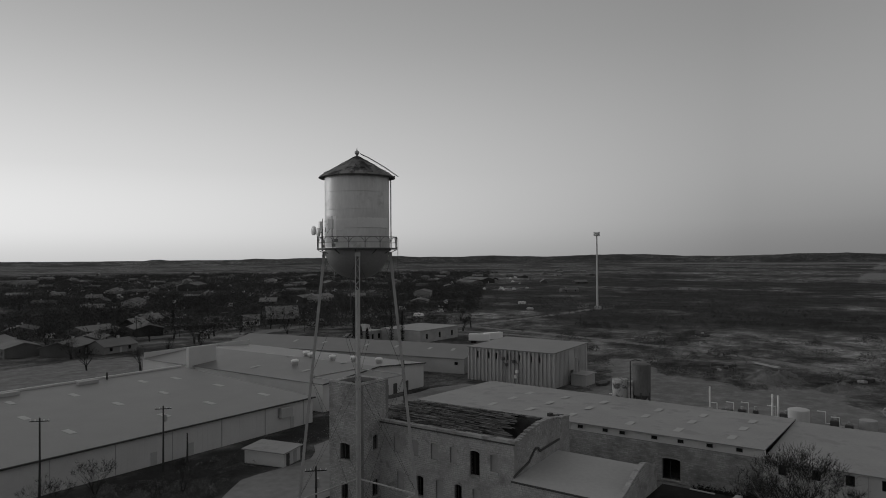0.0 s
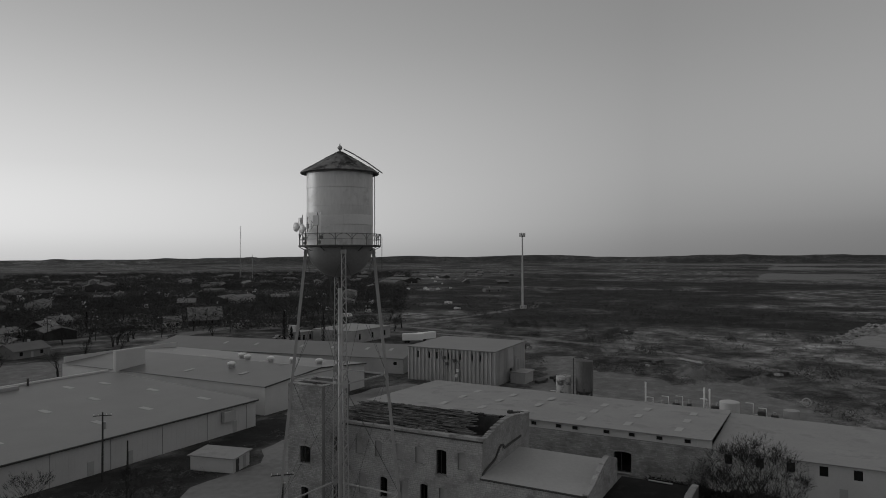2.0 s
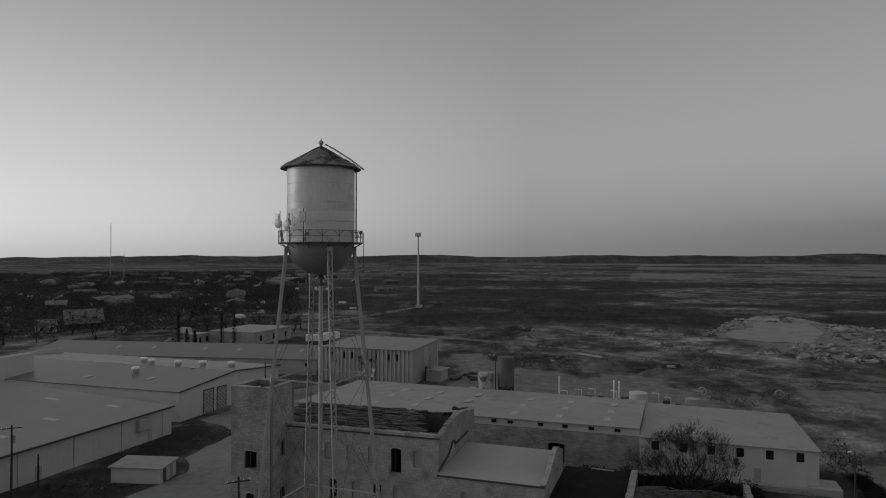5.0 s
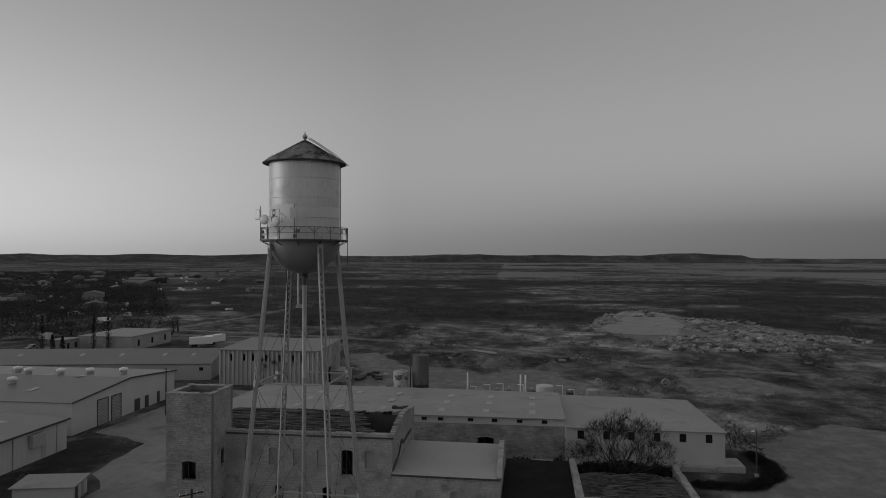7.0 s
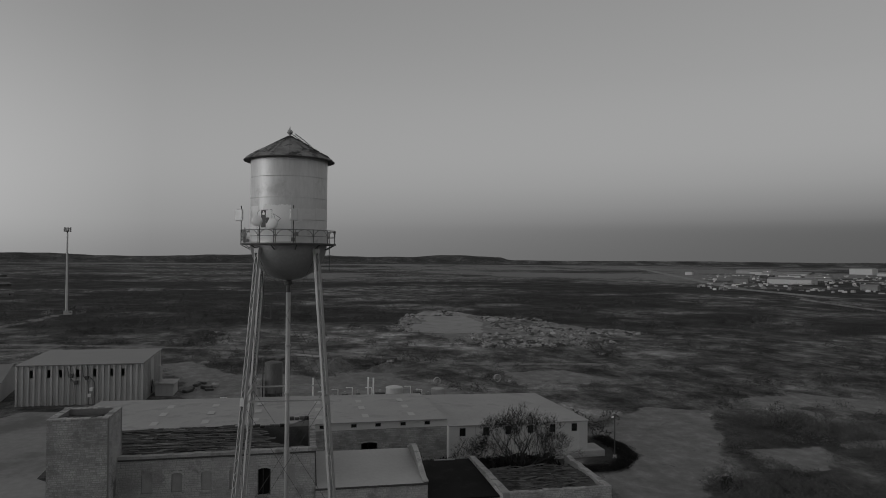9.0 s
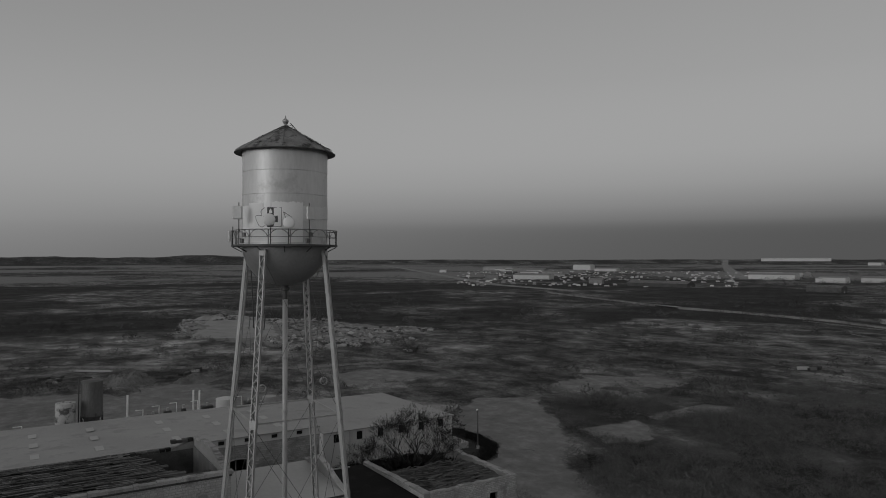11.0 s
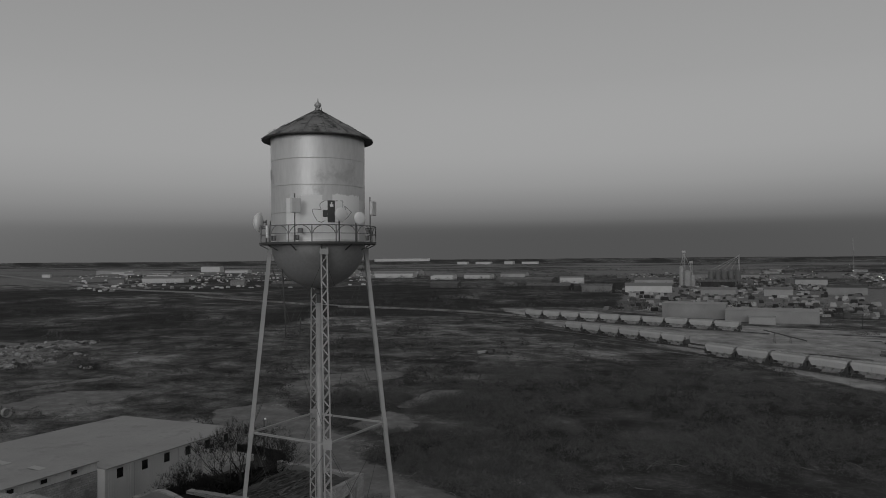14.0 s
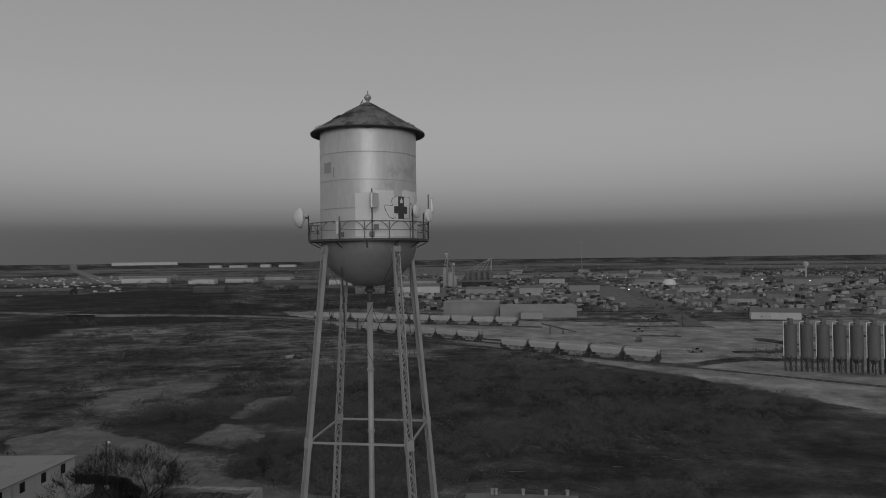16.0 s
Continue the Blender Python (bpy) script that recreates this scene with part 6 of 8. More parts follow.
def build_car_kit():
    """One covered hopper car, 12.2 m between couplers, along x."""
    t = thing("hopper_car", "pale grey covered hopper rail car standing on the siding", "rail car", group="hopper cars")
    bm = bmesh.new()
    sec = [(-1.5, 1.9), (-1.55, 3.5), (-1.3, 4.1), (-0.5, 4.35), (0.5, 4.35), (1.3, 4.1), (1.55, 3.5), (1.5, 1.9)]
    for x0, x1 in ((-5.55, 5.55),):
        a = [bm.verts.new((x0 + (0.85 if z < 2 else 0.0), y, z)) for y, z in sec]
        b = [bm.verts.new((x1 - (0.85 if z < 2 else 0.0), y, z)) for y, z in sec]
        for i in range(8):
            bm.faces.new((a[i], a[(i + 1) % 8], b[(i + 1) % 8], b[i]))
        bm.faces.new(a[::-1])
        bm.faces.new(b)
    body = part("body", bm, HULL, t)
    for i in range(7):
        x = -3.3 + i * 1.1
        for s in (-1, 1):
            bm = bmesh.new()
            add_beam(bm, (x, s * 1.54, 1.95), (x, s * 1.58, 3.5), 0.09, 0.06, (0, 1, 0))
            part("side_post", bm, HULL, body)
    for x in (-2.7, 0, 2.7):
        bm = bmesh.new()
        add_lathe(bm, [(1.5, 1.9), (0.4, 0.75), (0.0, 0.75)], 4)
        bmesh.ops.transform(bm, matrix=pose(x, 0, 0, 0, 0, 45), verts=bm.verts)
        part("hopper_bay", bm, HULL, body)
    bm = bmesh.new()
    for s in (-0.75, 0.75):
        add_beam(bm, (-5.3, s, 4.5), (5.3, s, 4.5), 0.5, 0.05)
    for x in (-3.4, -1.1, 1.1, 3.4):
        add_lathe(bm, [(0.0, 4.52), (0.35, 4.5), (0.38, 4.34)], 10, centre=(x, 0))
    part("roof_walk", bm, HULL, body)
    for s in (-1, 1):
        bm = bmesh.new()
        add_beam(bm, (s * 4.8, 0, 1.1), (s * 6.05, 0, 1.1), 2.7, 0.2)
        add_beam(bm, (s * 5.9, 0, 0.9), (s * 6.1, 0, 0.9), 0.3, 0.3)
        # added solid wedge, dark as the shade under the sloping end
        v = [bm.verts.new((s * q, y, z)) for y in (-1.35, 1.35) for q, z in ((4.6, 1.9), (4.6, 1.2), (5.75, 1.2), (5.57, 2.7))]
        for f in ((0, 1, 2, 3), (7, 6, 5, 4), (0, 4, 5, 1), (1, 5, 6, 2), (2, 6, 7, 3), (3, 7, 4, 0)):
            bm.faces.new([v[k] for k in f])
        deck = part("end_deck", bm, DARKSTEEL, t)
        bm = bmesh.new()
        for y in (-1.3, -0.8):
            add_beam(bm, (s * 5.9, y, 1.1), (s * 5.4, y, 4.3), 0.08, 0.08)
        for i in range(7):
            add_beam(bm, (s * (5.9 - i * 0.075), -1.3, 1.4 + i * 0.42), (s * (5.9 - i * 0.075), -0.8, 1.4 + i * 0.42), 0.04, 0.04)
        part("ladder", bm, DARKSTEEL, deck)
        bm = bmesh.new()
        add_beam(bm, (s * 5.9, 1.3, 1.1), (s * 5.4, 1.3, 4.3), 0.08, 0.08)
        part("corner_post", bm, DARKSTEEL, deck)
        bm = bmesh.new()
        add_beam(bm, (s * 4.2 - 0.95, 0.85, 0.5), (s * 4.2 + 0.95, 0.85, 0.5), 0.18, 0.4)
        add_beam(bm, (s * 4.2 - 0.95, -0.85, 0.5), (s * 4.2 + 0.95, -0.85, 0.5), 0.18, 0.4)
        truck = part("bogie", bm, DARKSTEEL, t)
        for dx in (-0.85, 0.85):
            bm = bmesh.new()
            for y in (-0.72, 0.72):
                add_tube(bm, [(s * 4.2 + dx, y - 0.06, 0.46), (s * 4.2 + dx, y + 0.06, 0.46)], 0.44, 14)
            add_tube(bm, [(s * 4.2 + dx, -0.7, 0.46), (s * 4.2 + dx, 0.7, 0.46)], 0.08, 6)
            part("wheelset", bm, DARKSTEEL, truck)
    return t


kit = build_car_kit()
first = True
TRACKS = [((103.5, -331.5), (-10.5, -296.0), 10), ((62.0, -271.0), (5.0, -233.5), 6), ((-4.0, -211.0), (-54.5, -178.5), 5)]
for (xa, ya), (xb, yb), n in TRACKS:
    d = Vector((xb - xa, yb - ya))
    ang = math.degrees(math.atan2(d.y, d.x))
    L = d.length / n
    for i in range(n):
        p = Vector((xa, ya)) + d * ((i + 0.5) / n)
        mtx = pose(p.x, p.y, 0.30, 0, 0, ang)
        if first:
            kit.matrix_world = mtx
            first = False
        else:
            copy_thing(kit, mtx)
    u = d.normalized()
    a, b = Vector((xa, ya)) - u * 60, Vector((xb, yb)) + u * 12
    nrm = Vector((-u.y, u.x))
    tr = thing("rail_track", "rusty railway track on a low ballast bed", "railway track", group="railway tracks", kind="structure")
    bm = bmesh.new()
    add_beam(bm, (*a, 0.06), (*b, 0.06), 3.2, 0.16)
    part("ballast", bm, ROADMAT, tr)
    for s in (-0.72, 0.72):
        bm = bmesh.new()
        add_beam(bm, (*(a + nrm * s), 0.22), (*(b + nrm * s), 0.22), 0.09, 0.14)
        part("rail", bm, DARKSTEEL, tr)
    bm = bmesh.new()
    k = int((b - a).length / 0.8)
    for i in range(k):
        q = a.lerp(b, i / k)
        add_beam(bm, (*(q - nrm * 1.2), 0.155), (*(q + nrm * 1.2), 0.155), 0.24, 0.05)
    tagged(part("sleepers", bm, WOODPOLE, tr), kind="stuff")
for off in ((18, -10),):
    u = Vector((-0.8, 0.58))
    a, b = Vector((60 + off[0], -262 + off[1])), Vector((-150 + off[0], -110 + off[1]))
    tr = thing("rail_track", "empty rusty railway track in the gravel", "railway track", group="railway tracks", kind="structure")
    for s in (-0.72, 0.72):
        bm = bmesh.new()
        add_beam(bm, (a.x + 0.58 * s, a.y + 0.8 * s, 0.12), (b.x + 0.58 * s, b.y + 0.8 * s, 0.12), 0.1, 0.16)
        part("rail", bm, DARKSTEEL, tr)

line = thing("rail_embankment", "single railway track on a low pale embankment crossing the plain", "railway track", group="railway tracks", kind="structure")
way = [Vector(p) for p in ((104, -338, 0.5), (145, -356, 0.9), (205, -366, 1.1), (257, -367, 1.2), (282, -372, 1.2), (318, -386, 1.1), (362, -399, 1.0), (470, -436, 0.8))]
bm = bmesh.new()
for a, b in zip(way, way[1:]):
    if a.x != 257:
        add_beam(bm, (a.x, a.y, a.z / 2 - 0.2), (b.x, b.y, b.z / 2 - 0.2), 4.2, a.z + 0.2)
part("ballast", bm, ROADMAT, line)
for k in (-0.72, 0.72):
    bm = bmesh.new()
    for a, b in zip(way, way[1:]):
        n = Vector((-(b - a).y, (b - a).x, 0)).normalized() * k
        add_beam(bm, a + n + Vector((0, 0, 0.2)), b + n + Vector((0, 0, 0.2)), 0.1, 0.2)
    part("rail", bm, DARKSTEEL, line)
tb = thing("rail_trestle", "short dark timber railway trestle over a dip", "bridge")
bm = bmesh.new()
add_beam(bm, way[3], way[4], 3.2, 0.45)
part("deck", bm, CONCRETE, tb)
for i in range(8):
    p = way[3].lerp(way[4], (i + 0.5) / 8)
    bm = bmesh.new()
    add_box(bm, p.x - 0.45, p.y - 1.4, -0.1, p.x + 0.45, p.y + 1.4, 1.0)
    part("bent", bm, WOODPOLE, tb)

for i in range(7):
    x, y = -89.0 - 4.15 * i, -166.0 + 0.9 * i
    t = build_silo(x, y, 1.72, 13.6, 4.2, "tall grey cement silo on dark splayed legs", True, SILOGREY, "cement_silo", "row of cement silos")
    bm = bmesh.new()
    add_box(bm, x - 0.7, y - 0.7, 13.7, x + 0.5, y + 0.5, 15.3, None, 0.05)
    part("filter_box", bm, SILOGREY, t)
    bm = bmesh.new()
    add_tube(bm, [(x + 2.07, y + 0.4, 4.5), (x + 2.07, y + 0.4, 14.4), (x + 0.4, y, 14.6)], 0.13, 6)
    part("fill_pipe", bm, WHITE, t)

# ---------------------------------------------------------------- buildings beyond


def plain_building(x0, y0, x1, y1, h, label, wall=WHITEWALL, roof=METALROOF2, gable=0.0, turn=0.0, nwin=4, name="warehouse", group=""):
    """A distant box of a building with eaves, openings and a roof of its own; turned about its middle."""
    cx, cy = (x0 + x1) / 2, (y0 + y1) / 2
    w, d = abs(x1 - x0) / 2, abs(y1 - y0) / 2
    t = thing(name, label, "building", (cx, cy, land(cx, cy)), turn, group)
    bm = bmesh.new()
    add_box(bm, -w, -d, -0.5, w, d, h)
    if gable:
        v = [bm.verts.new(c) for c in ((-w, -d, h), (-w, d, h), (-w, 0, h + gable), (w, -d, h), (w, d, h), (w, 0, h + gable))]
        bm.faces.new((v[0], v[2], v[1]))
        bm.faces.new((v[3], v[4], v[5]))
    part("wall", bm, wall, t)
    if gable:
        for s in (-1, 1):
            bm = bmesh.new()
            e = gable * 0.3 / d
            pts = [(-w - 0.4, s * (d + 0.3), h - e), (w + 0.4, s * (d + 0.3), h - e), (w + 0.4, 0, h + gable + 0.1), (-w - 0.4, 0, h + gable + 0.1)]
            sheet(bm, pts if s < 0 else pts[::-1], 0.18)
            part("roof_slope", bm, roof, t)
    else:
        bm = bmesh.new()
        add_box(bm, -w - 0.25, -d - 0.25, h, w + 0.25, d + 0.25, h + 0.35)
        part("roof", bm, roof, t)
    for i in range(nwin):
        s = -w + (i + 0.5) * 2 * w / nwin
        for f in (-1, 1):
            bm = bmesh.new()
            hh = min(2.2, h * 0.5)
            add_beam(bm, (s - 0.6, f * (d + 0.03), h * 0.5), (s + 0.6, f * (d + 0.03), h * 0.5), 0.05, hh)
            part("window", bm, GLASS, t)
    bm = bmesh.new()
    add_box(bm, -w - 0.06, -0.6, 0, -w - 0.005, 0.6, min(2.3, h * 0.8))
    part("door", bm, GREYWALL, t)
    return t


plain_building(0.3, -376, 33.5, -360.5, 7.8, "tall plain pale metal warehouse beside the tracks", TOWNPALE, nwin=0)
plain_building(-43.5, -366, -0.3, -346, 6.0, "long plain pale metal warehouse beside the tracks", TOWNPALE, nwin=0)
plain_building(-24, -343, -12, -337, 3.5, "small open pale canopy on the warehouse", TOWNPALE, nwin=0)
plain_building(170, 122.5, 197, 143, 4.8, "low pale flat-roofed block building beyond the sheds", CONCRETE, nwin=3)
plain_building(163, 143.5, 171, 149.5, 4.0, "low pale flat-roofed annex beyond the sheds", CONCRETE, nwin=2)

tr = thing("box_trailer", "white box trailer parked on the gravel", "trailer", (184.5, 103.5, 0), -62)
bm = bmesh.new()
add_box(bm, -4.2, -1.25, 1.0, 4.2, 1.25, 3.6, None, 0.06)
part("box", bm, WHITE, tr)
for x in (-2.8, -1.7):
    bm = bmesh.new()
    for y in (-1.1, 1.1):
        add_tube(bm, [(x, y - 0.12, 0.5), (x, y + 0.12, 0.5)], 0.5, 12)
    part("wheel", bm, TYRE, tr)
copy_thing(tr, pose(192, 101.5, 0, 0, 0, -20))

# house with dormers
hs = thing("dormer_house", "large two-storey pale house with a gabled roof and dormers", "house", (199, 238, 0), -35)
bm = bmesh.new()
add_box(bm, -8, -6, 0, 8, 6, 3.6)
v = [bm.verts.new(c) for c in ((-8, -6, 3.6), (-8, 6, 3.6), (-8, 0, 9.2), (8, -6, 3.6), (8, 6, 3.6), (8, 0, 9.2))]
bm.faces.new((v[0], v[2], v[1]))
bm.faces.new((v[3], v[4], v[5]))
part("wall", bm, TOWNWALL, hs)
for s in (-1, 1):
    bm = bmesh.new()
    pts = [(-8.6, s * 6.7, 2.98), (8.6, s * 6.7, 2.98), (8.6, 0, 9.36), (-8.6, 0, 9.36)]
    sheet(bm, pts if s < 0 else pts[::-1], 0.2)
    part("roof_slope", bm, SHINGLE, hs)
for x in (-5, 0, 5):
    bm = bmesh.new()
    add_box(bm, x - 0.7, -4.4, 4.6, x + 0.7, -1.6, 6.4)
    dm = part("dormer", bm, TOWNPALE, hs)
    bm = bmesh.new()
    for s in (-1, 1):
        pts = [(x + s * 0.95, -4.7, 6.3), (x + s * 0.95, -1.2, 6.3), (x, -1.2, 7.2), (x, -4.7, 7.2)]
        sheet(bm, pts if s > 0 else pts[::-1], 0.12)
    part("dormer_roof", bm, SHINGLE, dm)
    bm = bmesh.new()
    add_box(bm, x - 0.4, -4.46, 5.1, x + 0.4, -4.403, 6.1)
    part("window", bm, GLASS, dm)
for x in (-6, -3, 0, 3, 6):
    for z in (1.2,):
        bm = bmesh.new()
        add_box(bm, x - 0.4, -6.06, z, x + 0.4, -6.003, z + 1.4)
        part("window", bm, GLASS, hs)
for y in (-3, 0, 3):
    bm = bmesh.new()
    add_box(bm, 8.003, y - 0.5, 3.4, 8.06, y + 0.5, 5.0)
    part("window", bm, GLASS, hs)
plain_building(178, 238, 186, 246, 3.2, "small pale gabled outbuilding beside the large house", WHITEWALL, SHINGLE, 2.4, -35, 2, "outbuilding")


def house_kit(seed, w, d, h, g, wall, roof):
    r = random.Random(seed)
    t = thing("house", "small single-storey house with a gabled roof among trees", "house", group="town houses")
    bm = bmesh.new()
    add_box(bm, -w, -d, -0.6, w, d, h)
    v = [bm.verts.new(c) for c in ((-w, -d, h), (-w, d, h), (-w, 0, h + g), (w, -d, h), (w, d, h), (w, 0, h + g))]
    bm.faces.new((v[0], v[2], v[1]))
    bm.faces.new((v[3], v[4], v[5]))
    part("wall", bm, wall, t)
    for s in (-1, 1):
        bm = bmesh.new()
        pts = [(-w - 0.5, s * (d + 0.5), h - g * 0.5 / d), (w + 0.5, s * (d + 0.5), h - g * 0.5 / d), (w + 0.5, 0, h + g + 0.1), (-w - 0.5, 0, h + g + 0.1)]
        sheet(bm, pts if s < 0 else pts[::-1], 0.2)
        part("roof_slope", bm, roof, t)
    for f in (-1, 1):
        for x in (-w * 0.6, w * 0.55):
            bm = bmesh.new()
            add_box(bm, x - 0.6, f * (d + 0.03) - 0.025, 0.9, x + 0.6, f * (d + 0.03) + 0.025, 2.2)
            part("window", bm, GLASS, t)
    bm = bmesh.new()
    add_box(bm, -0.5, -d - 0.06, 0, 0.5, -d - 0.004, 2.1)
    part("door", bm, GREYWALL, t)
    bm = bmesh.new()
    add_box(bm, w * 0.3, -0.4, h + g * 0.3, w * 0.3 + 0.7, 0.4, h + g + 0.9)
    part("chimney", bm, CONCRETE, t)
    return t


KITS = [house_kit(1, 7, 4.5, 2.9, 2.0, TOWNWALL, TOWNROOF), house_kit(2, 8.5, 4.8, 2.8, 1.5, TOWNWALL, TOWNROOF),
        house_kit(3, 6, 4.2, 3.0, 2.4, TOWNWALL, TOWNROOF), house_kit(4, 9, 6, 3.6, 1.6, TOWNWALL, TOWNROOF)]
hr = random.Random(31)
spots = [(76, 213, 40), (88, 205, 10), (64, 226, 80), (62, 250, 20), (96, 236, 50), (110, 262, 15), (128, 250, 70), (140, 280, 30), (160, 300, 10), (92, 290, 60)]
for _ in range(1500):
    if len(spots) > 130:
        break
    if hr.random() < 0.78:
        a, r = radians(hr.uniform(20, 72)), hr.uniform(300, 1700) ** 1.0
        if math.degrees(a) < 36 and r < 620:
            continue
    else:
        a, r = radians(hr.uniform(-124, -62)), hr.uniform(600, 1900)
        if math.degrees(a) > -72 and r < 700:
            continue
    x, y = r * math.cos(a), r * math.sin(a)
    if -150 < x < -80 and y < -280:
        continue
    if all((x - q[0]) ** 2 + (y - q[1]) ** 2 > (22 + r * 0.012) ** 2 for q in spots):
        spots.append((x, y, hr.choice((0, 90)) + hr.uniform(-15, 15) + 45))
used = set()
for x, y, a in spots:
    k = hr.randrange(4)
    mtx = pose(x, y, land(x, y), 0, 0, a)
    if k not in used:
        used.add(k)
        KITS[k].matrix_world = mtx
    else:
        copy_thing(KITS[k], mtx)

# larger far roofs of the town: (x, y, width, depth, height, turn, pale)
FAR = [(677, -1172, 103, 26, 9, 0, 1), (465, -956, 37, 13, 7.5, 0, 2), (427, -1008, 48, 17, 6.5, -2, 2), (324, -674, 34, 12, 5.5, 3, 0), (383, -1060, 46, 16, 7.5, -4, 1), (291, -861, 82, 24, 5, -2, 0), (196, -667, 48, 17, 4.6, -1, 0),
       (516, -655, 79, 20, 4.5, 12, 0), (89, -641, 43, 15, 6.6, 10, 2), (222, -845, 31, 11, 8, 10, 2), (-24, -605, 22, 8, 6, 0, 1), (37, -772, 35, 12, 6.5, 5, 0), (-77, -646, 30, 10, 6.5, 1, 1)]
FAR += [(117, -845, 46, 16, 5.5, 7, 1), (-25, -1039, 28, 10, 7, -2, 1), (-57, -862, 33, 11, 6.5, -1, 1), (136, -629, 29, 10, 6.5, 12, 0), (23, -611, 29, 10, 5, -6, 1), (-179, -846, 35, 12, 5, -17, 1), (-301, -976, 58, 20, 6, -22, 1),
        (-279, -766, 24, 8, 7, -20, 1), (-326, -750, 37, 13, 7.5, -23, 1), (-168, -457, 18, 8, 4, -13, 1), (-146, -335, 24, 8, 4, -13, 2), (-303, -535, 14, 8, 4.8, -23, 1), (-235, -386, 12, 8, 3, -20, 2)]
FAR += [(-209, -504, 15, 8, 4.6, -16, 0), (-374, -790, 20, 8, 6.5, -26, 1), (628, -659, 19, 8, 5.5, 24, 1), (835, -720, 65, 20, 7, 26, 2), (1475, -1132, 95, 26, 10, 23, 1), (1481, -1458, 60, 26, 15, 16, 2), (1278, -1349, 65, 23, 7, 16, 2),
        (599, -1027, 71, 25, 8, 14, 2), (477, -954, 22, 8, 6, 13, 2), (1207, -1020, 84, 26, 9, 23, 1), (1390, -892, 17, 8, 7, 30, 2), (2200, -3830, 360, 60, 17, 25, 2), (1600, -3480, 60, 30, 13, 0, 2)]
FAR += [(1480, -3500, 90, 30, 12, 0, 2), (1330, -3510, 50, 30, 15, 0, 2), (1210, -3515, 90, 30, 12, 0, 2), (420, 640, 60, 20, 6, 45, 0), (560, 560, 50, 18, 5, 50, 0), (660, 420, 44, 16, 5, 60, 0), (760, 470, 60, 20, 5, 60, 0)]
fr = random.Random(12)
for k in range(30):      # the works beside the far highway
    FAR.append((fr.uniform(850, 1500), 0, fr.uniform(12, 40), fr.uniform(8, 16), fr.uniform(3, 8), fr.uniform(20, 60), fr.randrange(3)))
    x = FAR[-1][0]
    FAR[-1] = (x, -0.80 * x + fr.uniform(-160, 90), *FAR[-1][2:])
for k in range(60):
    a, r = radians(fr.uniform(-124, -82)), fr.uniform(620, 1600)
    if k % 3 == 0:
        a, r = radians(fr.uniform(34, 70)), fr.uniform(420, 1400)
    x, y = r * math.cos(a), r * math.sin(a)
    if -150 < x < -70:
        continue
    FAR.append((x, y, fr.uniform(14, 34), fr.uniform(8, 14), fr.uniform(3.5, 6.5), fr.uniform(0, 60), fr.randrange(2)))
for x, y, w, d, h, a, pale in FAR:
    plain_building(x - w / 2, y - d / 2, x + w / 2, y + d / 2, h, "wide low pale commercial building in the far town" if pale else "wide low dark-roofed shed in the far town",
                   (TOWNWALL, TOWNPALE, WHITEWALL)[pale], (SHINGLE, TOWNROOF, METALROOF)[pale], 2.6 if w > 40 else 1.8, a, 0, "far_building", "far town buildings")

# grain elevator and bins
el = thing("grain_elevator", "pale concrete grain elevator with leg tower and spouts", "grain elevator", (70, -787, 0))
for x, y, r, h in ((0, 0, 4.2, 17), (6.5, 3, 2.4, 22), (-6, 2, 2.2, 12)):
    bm = bmesh.new()
    add_lathe(bm, [(0, h + 1.5), (r * 0.4, h + 1.2), (r, h), (r, 0)], 20, centre=(x, y))
    part("bin", bm, CONCRETE, el)
for x, h in ((4, 41), (-4, 29)):
    bm = bmesh.new()
    for sx in (-1, 1):
        for sy in (-1, 1):
            add_beam(bm, (x + sx, sy, 0), (x + sx, sy, h), 0.3, 0.3)
    for i in range(int(h / 2)):
        add_beam(bm, (x - 1, -1, i * 2), (x + 1, -1, i * 2 + 2), 0.18, 0.18)
        add_beam(bm, (x - 1, 1, i * 2 + 2), (x - 1, -1, i * 2), 0.18, 0.18)
    add_box(bm, x - 1.8, -1.8, h - 3, x + 1.8, 1.8, h)
    part("leg_tower", bm, GREYWALL, el)
bm = bmesh.new()
add_beam(bm, (4, 0, 38), (-6, 2, 14), 0.4, 0.4)
add_beam(bm, (4, 0, 38), (7, 3, 25), 0.4, 0.4)
part("spout", bm, GREYWALL, el)
gb = thing("grain_bins", "row of grey steel grain bins with spouts", "grain bins", (47, -1005, 0))
for i in range(5):
    bm = bmesh.new()
    add_lathe(bm, [(0, 15), (1, 14.6), (4.1, 12.5), (4.1, 0)], 20, centre=(-18 + i * 8.7, 0))
    part("bin", bm, SILOGREY, gb)
bm = bmesh.new()
add_beam(bm, (-20, 0, 0), (-20, 0, 36), 1.0, 1.0)
for i in range(5):
    add_beam(bm, (-20, 0, 35), (-18 + i * 8.7, 0, 15), 0.45, 0.45)
part("leg_tower", bm, GREYWALL, gb)
dome = bmesh.new()
add_lathe(dome, [(0, 7.2), (3.5, 6.7), (6, 5.0), (7.5, 2), (7.5, 0)], 24, centre=(-190, -783))
solid("white_dome", dome, WHITE, "round white storage dome in the far town", "dome", smooth=True)
wt2 = thing("far_water_tower", "distant white water tower on a narrow stem", "water tower", (-375, -861, 0))
bm = bmesh.new()
add_lathe(bm, [(0, 25), (2.6, 24.3), (3.3, 22), (2.8, 19.5), (1.1, 18), (0.9, 3), (1.8, 0)], 20)
part("tank", bm, WHITEWALL, wt2, smooth=True)
bm = bmesh.new()
add_lathe(bm, [(3.3, 22.4), (3.6, 22.4), (3.6, 22.0), (3.3, 22.0)], 20)
